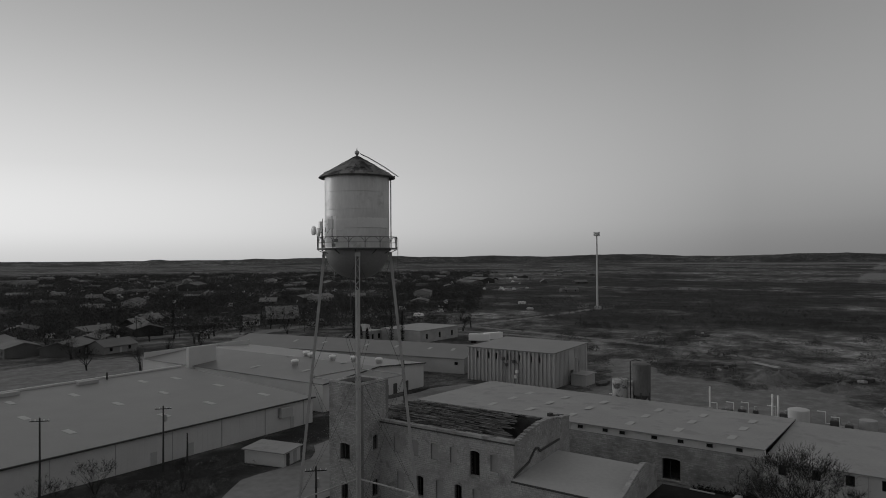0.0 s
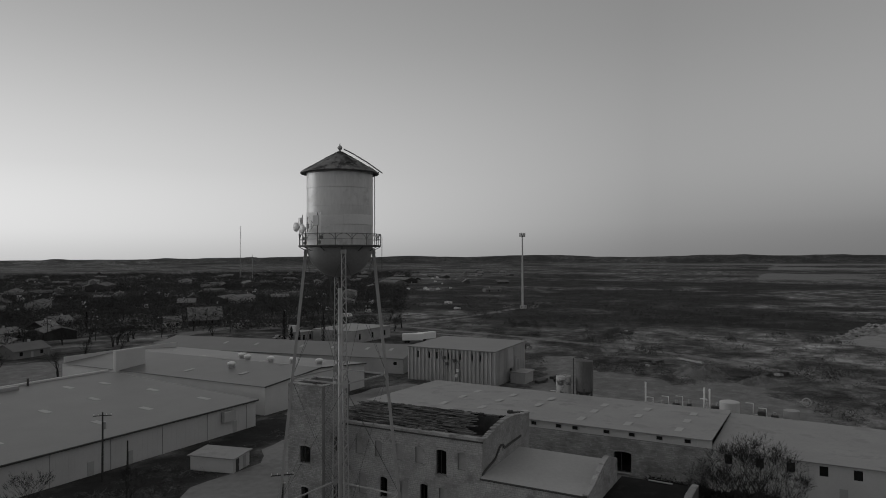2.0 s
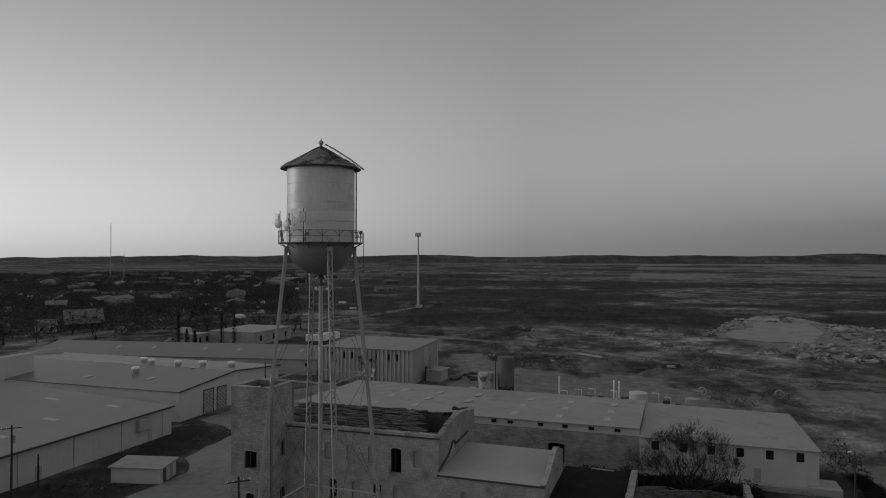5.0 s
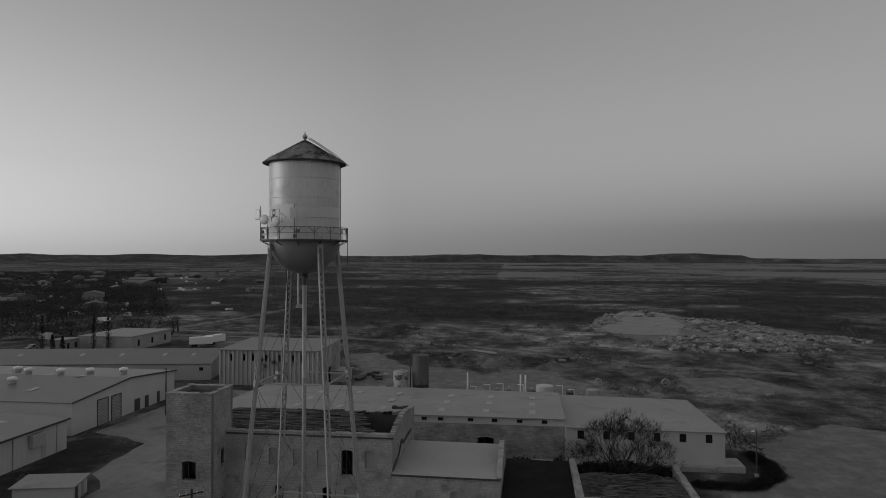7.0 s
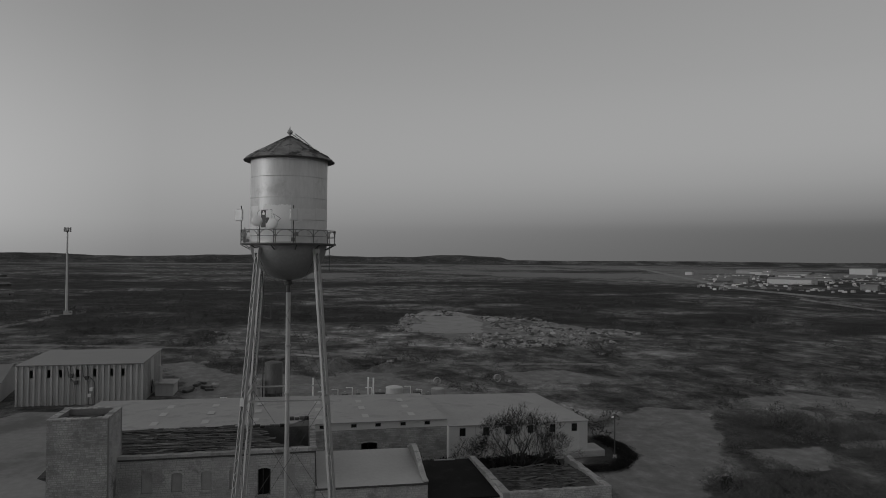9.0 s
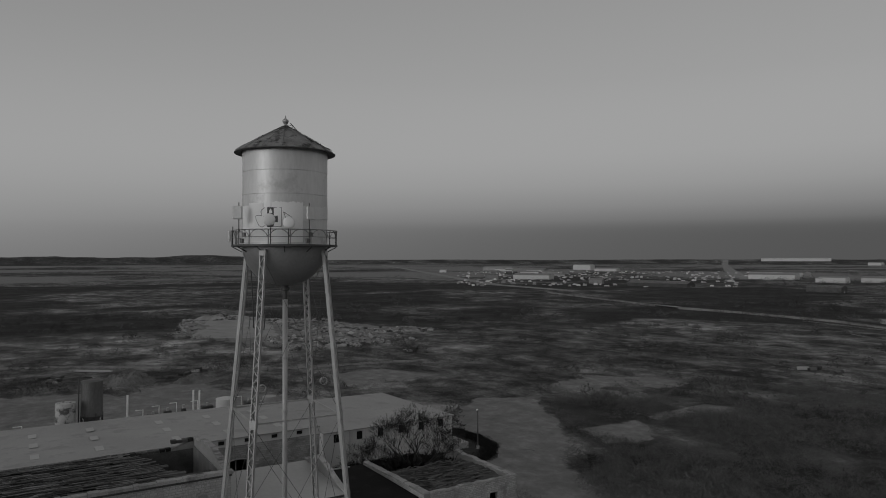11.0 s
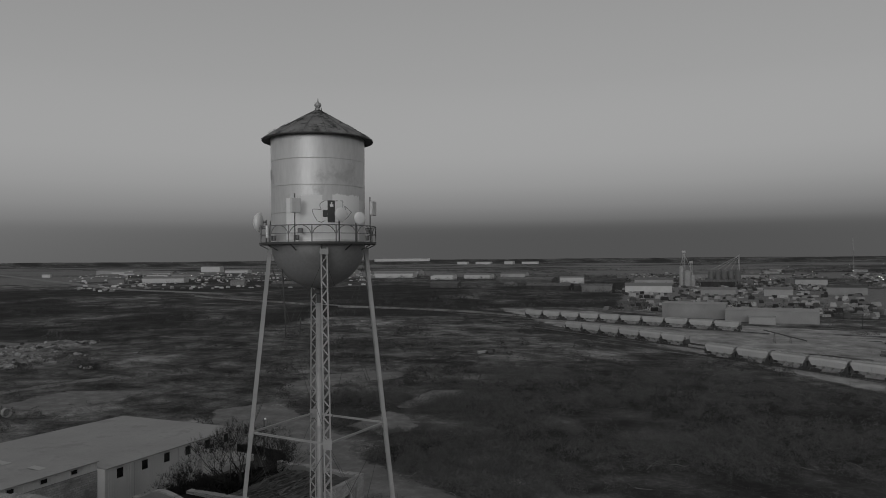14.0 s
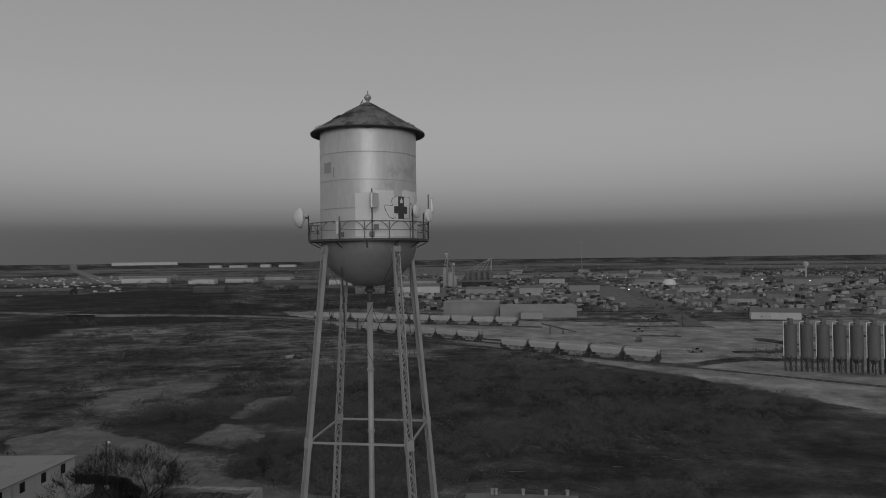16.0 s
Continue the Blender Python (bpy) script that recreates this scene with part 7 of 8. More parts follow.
part("walkway", bm, GREYWALL, wt2)

# ---------------------------------------------------------------- vehicles


def car_kit(name, label, cat, truck=False):
    t = thing(name, label, cat, group="parked vehicles")
    L, H = (2.7, 1.75) if truck else (2.25, 1.45)
    bm = bmesh.new()
    prof = [(-L, 0.35), (-L, 0.95), (-L * 0.45, 1.0), (-L * 0.25, H), (L * 0.25, H), (L * 0.45, 1.0), (L, 0.95), (L, 0.35)]
    if not truck:
        prof = [(-L, 0.35), (-L, 0.85), (-L * 0.55, 0.95), (-L * 0.3, H), (L * 0.45, H), (L * 0.85, 0.98), (L, 0.9), (L, 0.35)]
    a = [bm.verts.new((x, -0.88, z)) for x, z in prof]
    b = [bm.verts.new((x, 0.88, z)) for x, z in prof]
    bm.faces.new(a)
    bm.faces.new(b[::-1])
    for i in range(len(prof)):
        j = (i + 1) % len(prof)
        bm.faces.new((a[j], a[i], b[i], b[j]))
    body = part("body", bm, CARPAINT, t)
    bm = bmesh.new()
    for s in (-0.89, 0.89):
        add_box(bm, -L * 0.24, min(s, s * 1.012), 1.02, L * 0.24, max(s, s * 1.012), H - 0.1)
    part("side_glass", bm, GLASS, body)
    for x in (-L * 0.62, L * 0.62):
        for y in (-0.8, 0.8):
            bm = bmesh.new()
            add_tube(bm, [(x, y - 0.12, 0.33), (x, y + 0.12, 0.33)], 0.33, 12)
            part("wheel", bm, TYRE, t)
    return t


VK = [car_kit("car", "small saloon car parked on open ground", "car"), car_kit("pickup_truck", "pickup truck parked on open ground", "pickup truck", True)]
vr = random.Random(5)
vs = [(-72, -205, 20, 1), (-58, -236, 70, 1), (-78, -330, 5, 0), (-84, -335, 5, 1), (-110, -360, 80, 0), (56, 243, 30, 0), (48, 232, 60, 1), (150, 232, 10, 0), (140, 225, 10, 1), (210, 190, 20, 0), (168, 160, 0, 1)]
for i in range(72):
    vs.append((-119 - (i % 24) * 2.6 + vr.uniform(-1, 1), -517 - (i // 24) * 22 - (i % 24) * 0.6 + vr.uniform(-4, 4), vr.uniform(60, 120), vr.randrange(2)))
for i in range(16):
    vs.append((-166 - i * 2.2, -424 + i * 0.5 + vr.uniform(-4, 4), 90 + vr.uniform(-30, 30), vr.randrange(2)))
for i in range(10):
    vs.append((-40 - i * 3.2, -700 - i * 3 + vr.uniform(-6, 6), vr.uniform(0, 180), vr.randrange(2)))
for i in range(10):
    vs.append((-136 - i * 3.4, -338 + vr.uniform(-2, 2), 90 + vr.uniform(-20, 20), vr.randrange(2)))
vs += [(-104, -372, 80, 0), (-106, -505, 85, 0), (-64, -272, 10, 1)]
used = set()
for x, y, a, k in vs:
    mtx = pose(x, y, 0.06, 0, 0, a)
    if k not in used:
        used.add(k)
        VK[k].matrix_world = mtx
    else:
        copy_thing(VK[k], mtx)

def far_lamp(x, y, h):
    t = thing("street_lamp", "distant street lamp already lit at dusk", "street lamp", (x, y, 0), 0, "distant street lamps")
    bm = bmesh.new()
    add_tube(bm, [(0, 0, 0), (0, 0, h)], 0.1, 5)
    part("post", bm, GREYWALL, t)
    bm = bmesh.new()
    add_box(bm, -0.45, -0.45, h, 0.45, 0.45, h + 0.5, None, 0.1)
    part("lamp_head", bm, LAMPLIGHT, t, "lit lamp head")
    return t


lr = random.Random(44)
first_lamp = far_lamp(-98, -505, 8.0)
for k in range(54):
    a, r = radians(lr.uniform(-118, -86)), lr.uniform(700, 2600)
    if k % 9 == 0:
        a, r = radians(lr.uniform(-44, -38)), lr.uniform(1100, 2200)
    copy_thing(first_lamp, pose(r * math.cos(a), r * math.sin(a), 0, 0, 0, 0))
def clutter(name, label, n, a0, a1, r0, r1, seed):
    """Crates, sheds, machines and trailers too small to tell apart: one mesh."""
    g = random.Random(seed)
    verts, faces = [], []
    for _ in range(n):
        a, r = radians(g.uniform(a0, a1)), g.uniform(r0, r1)
        x, y = r * math.cos(a) + g.gauss(0, 8), r * math.sin(a)
        if -120 < x < -84 and y < -280:
            continue
        w, d, h, c = g.uniform(0.8, 3.5), g.uniform(0.8, 2.2), g.uniform(0.6, 2.8), radians(g.uniform(0, 90))
        k = len(verts)
        for z in (-0.2, h):
            for sx, sy in ((-1, -1), (1, -1), (1, 1), (-1, 1)):
                f = 0.8 if z > 0 else 1.0
                u, v = sx * w * f, sy * d * f
                verts.append((x + u * math.cos(c) - v * math.sin(c), y + u * math.sin(c) + v * math.cos(c), z))
        faces += [[k + i for i in q] for q in ((4, 5, 6, 7), (0, 1, 5, 4), (1, 2, 6, 5), (2, 3, 7, 6), (3, 0, 4, 7))]
    tagged(new(name, quads(name, verts, faces, CLUTTER)), label, "clutter", kind="stuff")


clutter("town_clutter", "small sheds, machines and crates among the far town yards", 3000, -124, -80, 400, 1400, 8)
clutter("works_clutter", "pale machines and stacks round the far works", 420, -58, -34, 800, 1900, 9)
clutter("village_clutter", "small outbuildings and crates between the town trees", 110, 26, 72, 260, 1200, 10)
cv = thing("conveyor", "dark inclined loading conveyor in the rail yard", "conveyor", (-28, -262, 0), 20)
bm = bmesh.new()
add_beam(bm, (-8, 0, 0.8), (8, 0, 5.0), 0.9, 0.5)
part("belt_frame", bm, DARKSTEEL, cv)
bm = bmesh.new()
for x, z in ((-2, 2.3), (4, 3.9)):
    for s in (-0.8, 0.8):
        add_beam(bm, (x, s, 0), (x, s * 0.4, z), 0.15, 0.15)
part("support", bm, DARKSTEEL, cv)

# ---------------------------------------------------------------- quarry, heaps, wrecks


def mound(name, cx, cy, rx, ry, h, mat, label, cat, seed, n=44, sharp=1.0):
    bm = bmesh.new()
    g = {}
    for i in range(n + 1):
        for j in range(n + 1):
            u, v = 2 * i / n - 1, 2 * j / n - 1
            d = math.hypot(u, v)
            z = h * max(0.0, 1 - d ** 1.6) ** sharp
            z *= 0.5 + 1.0 * (0.5 + noise.noise((u * 2.3 + seed, v * 2.3, seed)))
            z += 0.35 * h * noise.noise((u * 4.5, v * 4.5, seed + 3)) * max(0, 1 - d * d)
            z += 0.30 * h * noise.noise((u * 11, v * 11, seed)) * max(0, 1 - d * d) + 0.16 * h * noise.noise((u * 25, v * 25, seed)) * max(0, 1 - d * d)
            x, y = cx + u * rx, cy + v * ry
            g[i, j] = bm.verts.new((x, y, land(x, y) + z - 0.15))
    for i in range(n):
        for j in range(n):
            bm.faces.new((g[i, j], g[i + 1, j], g[i + 1, j + 1], g[i, j + 1]))
    return solid(name, bm, mat, label, cat, "structure")


def rocks(name, label, spots, mat, seed):
    """Angular boulders lying about: one mesh."""
    g = random.Random(seed)
    bm = bmesh.new()
    bmesh.ops.create_icosphere(bm, subdivisions=1, radius=1.0)
    base = [v.co.copy() for v in bm.verts]
    tris = [[v.index for v in f.verts] for f in bm.faces]
    bm.free()
    verts, faces = [], []
    for x, y, s in spots:
        k = len(verts)
        e = (g.uniform(0.7, 1.4), g.uniform(0.7, 1.4), g.uniform(0.5, 0.9))
        z = land(x, y) + s * 0.25
        for c in base:
            f = s * g.uniform(0.72, 1.2)
            verts.append((x + c.x * f * e[0], y + c.y * f * e[1], z + c.z * f * e[2]))
        faces += [[k + i for i in q] for q in tris]
    return tagged(new(name, quads(name, verts, faces, mat)), label, "rocks", kind="stuff")


def build_quarry():
    # a still pond in a small quarry, with spoil thrown up round it
    blob("quarry_pond", [(254, -46), (276, -51), (304, -66), (342, -68), (338, -95), (300, -97), (268, -89), (243, -81), (246, -66)], 0.12, POND, "shallow pale silty pond in a small quarry", "pond", 3.0)
    heaps = ((346, -84, 9, 20, 3.0), (306, -60, 18, 5, 1.7), (268, -45, 12, 4, 1.2), (312, -107, 18, 11, 2.4), (286, -112, 16, 14, 2.2), (272, -100, 12, 9, 1.8), (262, -122, 15, 12, 1.9), (240, -97, 13, 12, 1.5), (222, -86, 12, 10, 1.1), (224, -104, 12, 12, 1.3), (238, -143, 8, 9, 2.2), (226, -132, 10, 7, 1.3))
    for k, (x, y, rx, ry, h) in enumerate(heaps):
        mound("rubble_heap", x, y, rx, ry, h * 0.75, RUBBLE, "heap of pale quarry rubble", "heap", 3.7 * k)
    g = random.Random(2)
    spots = []
    for _ in range(1500):
        x, y = g.uniform(196, 325), g.uniform(-132, -70)
        if y > -99 and x > 243:
            continue
        spots.append((x, y, 0.25 + 1.1 * g.random() ** 3))
    for _ in range(260):
        spots.append((g.gauss(201, 3.5), g.uniform(-100, -70), 0.4 + 1.1 * g.random() ** 1.6))
    for _ in range(220):
        spots.append((g.gauss(236, 6), g.gauss(-143, 6), 0.3 + 1.0 * g.random() ** 2))
    for _ in range(220):
        spots.append((g.uniform(262, 348), 0, 0.3 + 0.9 * g.random() ** 2))
        x = spots[-1][0]
        spots[-1] = (x, -44 - 0.27 * (x - 262) + g.gauss(0, 3), spots[-1][2])
    rocks("quarry_rocks", "scattered pale boulders round the quarry", spots, RUBBLE, 5)


build_quarry()
mound("gravel_heap", 158, -10, 7, 8, 2.6, SAND, "heap of grey gravel at the yard edge", "heap", 11.0)
mound("gravel_heap", 150, -26, 5, 6, 1.8, SAND, "heap of grey gravel at the yard edge", "heap", 13.0)


def scrap(x, y, n, seed, label):
    r = random.Random(seed)
    t = thing("scrap_pile", label, "scrap pile", (x, y, land(x, y)), 0, "scrap piles")
    for i in range(n):
        bm = bmesh.new()
        s = r.uniform(0.6, 1.8)
        add_box(bm, -s, -s * 0.5, 0, s, s * 0.5, s * 0.6, pose(r.uniform(-6, 6), r.uniform(-3, 3), 0, r.uniform(-8, 8), r.uniform(-8, 8), r.uniform(0, 180)), 0.1)
        part("scrap_piece", bm, DARKSTEEL if r.random() < 0.7 else CONCRETE, t)


scrap(258, 36, 16, 1, "pile of dark rusting scrap in the scrub")
scrap(171, -109.5, 8, 2, "dark wrecked shed and scrap in the scrub")
scrap(64, -191, 9, 3, "dark scrap lying in the scrub")
scrap(172, 8, 10, 4, "broken timber and scrap beside the gravel heap")
scrap(130, 24, 9, 5, "dark machine parts beside the shed")
scrap(164, -28, 7, 6, "pale pipes and scrap on the gravel")
lw = bmesh.new()
add_beam(lw, (186, 1, 0.4), (176, -8, 0.9), 0.7, 0.5)
solid("concrete_beam", lw, CONCRETE, "long pale concrete beam lying on the ground", "beam")
for x, y, r in ((125.7, -54.6, 1.05), (124.3, -37.2, 1.0)):
    bm = bmesh.new()
    add_lathe(bm, [(r, -0.4), (r, 0.4), (r - 0.14, 0.4), (r - 0.14, -0.4), (r, -0.4)], 28)
    bmesh.ops.transform(bm, matrix=pose(x, y, r, 0, 90, 0), verts=bm.verts)
    solid("concrete_ring", bm, CONCRETE, "large pale concrete pipe ring standing on edge", "pipe ring")

fs = thing("low_foundation", "low ruined foundation wall with four pale stubs", "ruin", (-9.7, -48.6, 0))
bm = bmesh.new()
add_box(bm, -7.4, -0.4, 0, 7.4, 3.0, 2.5, None, 0.06)
part("wall", bm, MORTAR, fs)
for x in (-6, -3.2, -0.2, 3.4, 3.9):
    bm = bmesh.new()
    add_tube(bm, [(x, -0.1, 2.5), (x, -0.1, 3.0), (x, -0.1, 3.25)], [0.22, 0.2, 0.3], 8)
    part("stub", bm, CONCRETE, fs)

# ---------------------------------------------------------------- trees and brush


def grow(bm, p, d, length, rad, depth, r, spread, tips, sides=3):
    segs = 3
    pts, radii = [p], [rad]
    for i in range(segs):
        d = (d + Vector((r.uniform(-1, 1), r.uniform(-1, 1), r.uniform(-0.5, 0.9))) * 0.16).normalized()
        p = p + d * (length / segs)
        pts.append(p)
        radii.append(rad * (1 - 0.5 * (i + 1) / segs))
    add_tube(bm, pts, radii, sides, False)
    if depth == 0:
        tips.append((p, d))
        return
    for k in range(r.randint(2, 3) if depth > 1 else r.randint(3, 5)):
        ax = Vector((r.uniform(-1, 1), r.uniform(-1, 1), r.uniform(-0.1, 0.75)))
        nd = (d + ax * spread).normalized()
        q = pts[-1] if k < 2 else pts[r.randint(1, segs)]
        grow(bm, q, nd, length * r.uniform(0.62, 0.88), radii[-1] * r.uniform(0.7, 0.95), depth - 1, r, spread, tips, sides)


def bare_tree(x, y, h, seed, label, depth=5, spread=0.75, stems=2, lean=(0, 0, 0), at_z=None, rad=0.035, name="bare_tree", wide=0.35, bole=0.0):
    r = random.Random(seed)
    z = land(x, y) if at_z is None else at_z
    t = thing(name, label, "tree", (x, y, z))
    trunk, crown = bmesh.new(), bmesh.new()
    tips = []
    if bole:
        add_tube(trunk, [(0, 0, -0.1), (0.1, -0.05, bole * 0.5), (0, 0, bole + 0.15)], [h * rad * 1.7, h * rad * 1.35, h * rad * 1.2], 9, False)
    for s in range(stems):
        d = Vector((r.uniform(-wide, wide), r.uniform(-wide, wide), 1)) + Vector(lean)
        d.normalize()
        base = Vector((r.uniform(-0.3, 0.3), r.uniform(-0.3, 0.3), bole - 0.1))
        top = base + d * h * 0.24
        add_tube(trunk, [base, base.lerp(top, 0.5) + Vector((r.uniform(-0.1, 0.1), r.uniform(-0.1, 0.1), 0)), top], [h * rad, h * rad * 0.8, h * rad * 0.65], 7, False)
        for k in range(3):
            nd = (d + Vector((r.uniform(-1, 1), r.uniform(-1, 1), r.uniform(0, 0.5))) * spread).normalized()
            grow(crown, top, nd, h * 0.25, h * rad * 0.5, depth - 1, r, spread, tips)
    for p, d in tips:                     # fine end twigs
        for k in range(3):
            nd = (d + Vector((r.uniform(-1, 1), r.uniform(-1, 1), r.uniform(-0.3, 1))) * 0.9).normalized()
            add_tube(crown, [p, p + nd * h * r.uniform(0.05, 0.12)], [h * 0.0014 + 0.004, 0.004], 3, False)
    me = bpy.data.meshes.new("trunk")
    trunk.to_mesh(me)
    trunk.free()
    me.materials.append(BARK)
    ob = new("trunk", me)
    ob.parent = t
    me = bpy.data.meshes.new("crown")
    crown.to_mesh(me)
    crown.free()
    me.materials.append(BARK)
    ob = new("crown", me)
    ob.parent = t
    return t


bare_tree(36.8, -32.2, 8.8, 3, "large spreading leafless mesquite tree rising behind the ruin", 5, 0.95, 9, rad=0.026, wide=2.2, bole=4.1, lean=(0, -0.3, 0))
bare_tree(43.5, -28.0, 7.0, 8, "leafless mesquite tree in the overgrown court", 5, 0.9, 4, rad=0.024, wide=0.9)
bare_tree(31.0, -61.5, 3.4, 12, "small leafless mesquite bush beside the drive", 4, 0.9, 4, rad=0.024, wide=0.9)
for i, (x, y, h) in enumerate(((3, 54, 6.0), (-6, 48, 6.5), (12, 46, 5.0), (5, 40, 5.0), (-14, 52, 6.0))):
    bare_tree(x, y, h, 40 + i, "small leafless tree in dry grass", 4, 0.9, 3, rad=0.02)

# two shared shapes of tree for the country round about
TREE_A = bare_tree(120, 200, 8.0, 71, "leafless tree in the scrub", 4, 0.85, 2)
TREE_B = bare_tree(140, 215, 6.5, 72, "leafless tree in the scrub", 4, 0.95, 3)
tr_r = random.Random(77)
for _ in range(70):
    q = tr_r.random()
    if q < 0.45:
        a, r0 = radians(tr_r.uniform(28, 72)), tr_r.uniform(190, 520)
    elif q < 0.55:
        a, r0 = radians(tr_r.uniform(40, 72)), tr_r.uniform(180, 480)
    else:
        a, r0 = radians(tr_r.uniform(30, 72)), tr_r.uniform(150, 400)
    x, y = r0 * math.cos(a), r0 * math.sin(a)
    if y < -160 and x < 80:
        continue
    if 100 < x < 215 and -30 < y < 165:
        continue
    copy_thing(tr_r.choice((TREE_A, TREE_B)), pose(x, y, land(x, y), 0, 0, tr_r.uniform(0, 360)) @ Matrix.Scale(1.0, 4))


def cypress(x, y, h, seed):
    r = random.Random(seed)
    t = thing("cypress", "tall narrow dark cypress tree", "tree", (x, y, 0), 0, "cypress trees")
    bm = bmesh.new()
    add_tube(bm, [(0, 0, 0), (0, 0, h * 0.9)], [0.2, 0.04], 6)
    part("trunk", bm, BARK, t)
    verts, faces = [], []
    for i in range(900):
        u = r.random()
        z = 0.4 + u * (h - 0.4)
        w = (0.95 * math.sin(min(1.0, (1 - u) * 1.35 + 0.05) * math.pi / 2)) * r.uniform(0.5, 1.05)
        a = r.uniform(0, 2 * math.pi)
        c = Vector((w * math.cos(a), w * math.sin(a), z))
        s = r.uniform(0.15, 0.35)
        k = len(verts)
        o = Vector((math.cos(a), math.sin(a), 0.8))
        p = Vector((-math.sin(a), math.cos(a), 0))
        verts += [c - p * s * 0.5, c + p * s * 0.5, c + o * s]
        faces.append((k, k + 1, k + 2))
    ob = new("crown", quads("crown", verts, faces, LEAF))
    ob.parent = t


for i, (x, y, h) in enumerate(((167.5, 135.5, 9.6), (163.5, 152.5, 9.6), (161.5, 147, 5.0), (168.5, 130.5, 9.8), (160, 142, 4.6), (150, 262, 7))):
    cypress(x, y, h * 1.3, i)

KEEP_OUT = [(-75, 55, 100, 142), (18, -20, 45, 31), (55, -55, 90, 40), (100, 60, 142, 162), (110, 26, 140, 64), (26, 40, 34, 54), (20, -42, 34.6, -16), (158, 92, 208, 156), (-46, -370, 40, -314)]


def inside_yards(x, y):
    bare, gravel = layers(x, y)
    yard = signed_distance(x, y, YARD) > -1
    return (bare > 0.62) | (gravel > 0.45) | yard


def scatter(name, label, n, region, seed, h0, h1, blades, width, mat, thresh, cell, leafy=0.5, category="brush", fat=0.13, woody=None, yards=False):
    """Clumps of thin upright twigs: one mesh. region: a function giving x, y arrays."""
    g = np.random.default_rng(seed)
    x, y = region(g, n)
    keep = np.ones(len(x), bool) if yards else ~inside_yards(x, y)
    for a, b, c, d in KEEP_OUT:
        keep &= ~((x > a) & (x < c) & (y > b) & (y < d))
    dens = np.array([noise.noise((px / cell, py / cell, seed * 1.0)) for px, py in zip(x, y)])
    if woody is not None:
        keep &= wood_cover(x, y) > woody
    keep &= dens > thresh + g.normal(0, 0.10, len(x))
    x, y, dens = x[keep], y[keep], dens[keep]
    m = len(x)
    z = np.array([land(px, py) for px, py in zip(x, y)])
    size = g.uniform(h0, h1, m) * (0.75 + 0.8 * np.clip(dens - thresh, 0, 0.6))
    k = blades
    ang = g.uniform(0, 2 * np.pi, (m, k))
    rad = np.sqrt(g.uniform(0, 1, (m, k))) * size[:, None] * width
    bx, by = x[:, None] + rad * np.cos(ang), y[:, None] + rad * np.sin(ang)
    lift = (1 - (rad / (size[:, None] * width)) ** 2)
    bz = z[:, None] + size[:, None] * lift * g.uniform(0.0, leafy, (m, k))
    hh = size[:, None] * (0.35 + 0.65 * lift) * g.uniform(0.45, 1.0, (m, k)) * (1.0 - 0.5 * leafy)
    s = size[:, None] * g.uniform(0.07, 0.20, (m, k))
    c = np.stack([bx, by, bz + hh], -1)
    up = g.normal(0, 1, (m, k, 3)) * np.array([0.8, 0.8, 0.9]) + np.array([0, 0, 0.35])
    up /= np.linalg.norm(up, axis=-1, keepdims=True)
    sd = np.cross(up, g.normal(0, 1, (m, k, 3)))
    sd /= np.linalg.norm(sd, axis=-1, keepdims=True) + 1e-9
    v = np.stack([c - sd * s[..., None] * fat, c + sd * s[..., None] * fat, c + up * s[..., None] * 1.6], 2)
    v[..., 2] = np.maximum(v[..., 2], z[:, None, None] - 0.02)
    v = v.reshape(-1, 3)
    nf = len(v) // 3
    me = bpy.data.meshes.new(name)
    me.vertices.add(len(v))
    me.vertices.foreach_set("co", v.ravel())
    me.loops.add(nf * 3)
    me.loops.foreach_set("vertex_index", np.arange(nf * 3))
    me.polygons.add(nf)
    me.polygons.foreach_set("loop_start", np.arange(nf) * 3)
    me.update(calc_edges=True)
    me.materials.append(mat)
    return tagged(new(name, me), label, category, kind="stuff")


def sector(a0, a1, r0, r1, power=1.0):
    def pick(g, n):
        a = np.radians(g.uniform(a0, a1, n))
        r = r0 + (r1 - r0) * g.uniform(0, 1, n) ** power
        return r * np.cos(a), r * np.sin(a)
    return pick


def square(x0, y0, x1, y1):
    return lambda g, n: (g.uniform(x0, x1, n), g.uniform(y0, y1, n))


scatter("scrub_brush", "low dark bare brush covering the field", 12000, sector(-125, 15, 45, 240, 0.75), 1, 0.5, 1.5, 80, 0.9, BRUSH, 0.06, 26, fat=0.14)
scatter("tall_brush", "dense dark thicket of bare mesquite brush", 5200, sector(-122, -58, 48, 165, 0.8), 2, 1.0, 2.4, 150, 1.0, BRUSH, -0.08, 30, 0.6, fat=0.12)
scatter("mesquite_shrubs", "rounded dark leafless mesquite shrubs standing singly in the field", 1700, sector(-112, 20, 80, 380, 0.9), 31, 1.6, 3.4, 150, 0.85, WOODS, 0.0, 28, 0.8, "shrubs", 0.16)
scatter("dry_grass", "tufts of pale dry winter grass", 26000, sector(-125, 70, 40, 260, 0.8), 3, 0.25, 0.6, 14, 1.5, DRYGRASS, -0.12, 16, 0.2, "grass", 0.2)
scatter("field_grass", "pale dry grass showing between the bushes of the lower field", 9000, sector(-122, -58, 48, 190, 0.8), 90, 0.3, 0.8, 18, 1.3, DRYGRASS, 0.08, 10, 0.3, "grass", 0.2)
scatter("mid_brush", "dark grey bare bushes standing across the middle plain", 5200, sector(-118, 26, 110, 520, 0.75), 51, 1.3, 3.2, 62, 0.95, BRUSH, 0.10, 30, 0.75, fat=0.34)
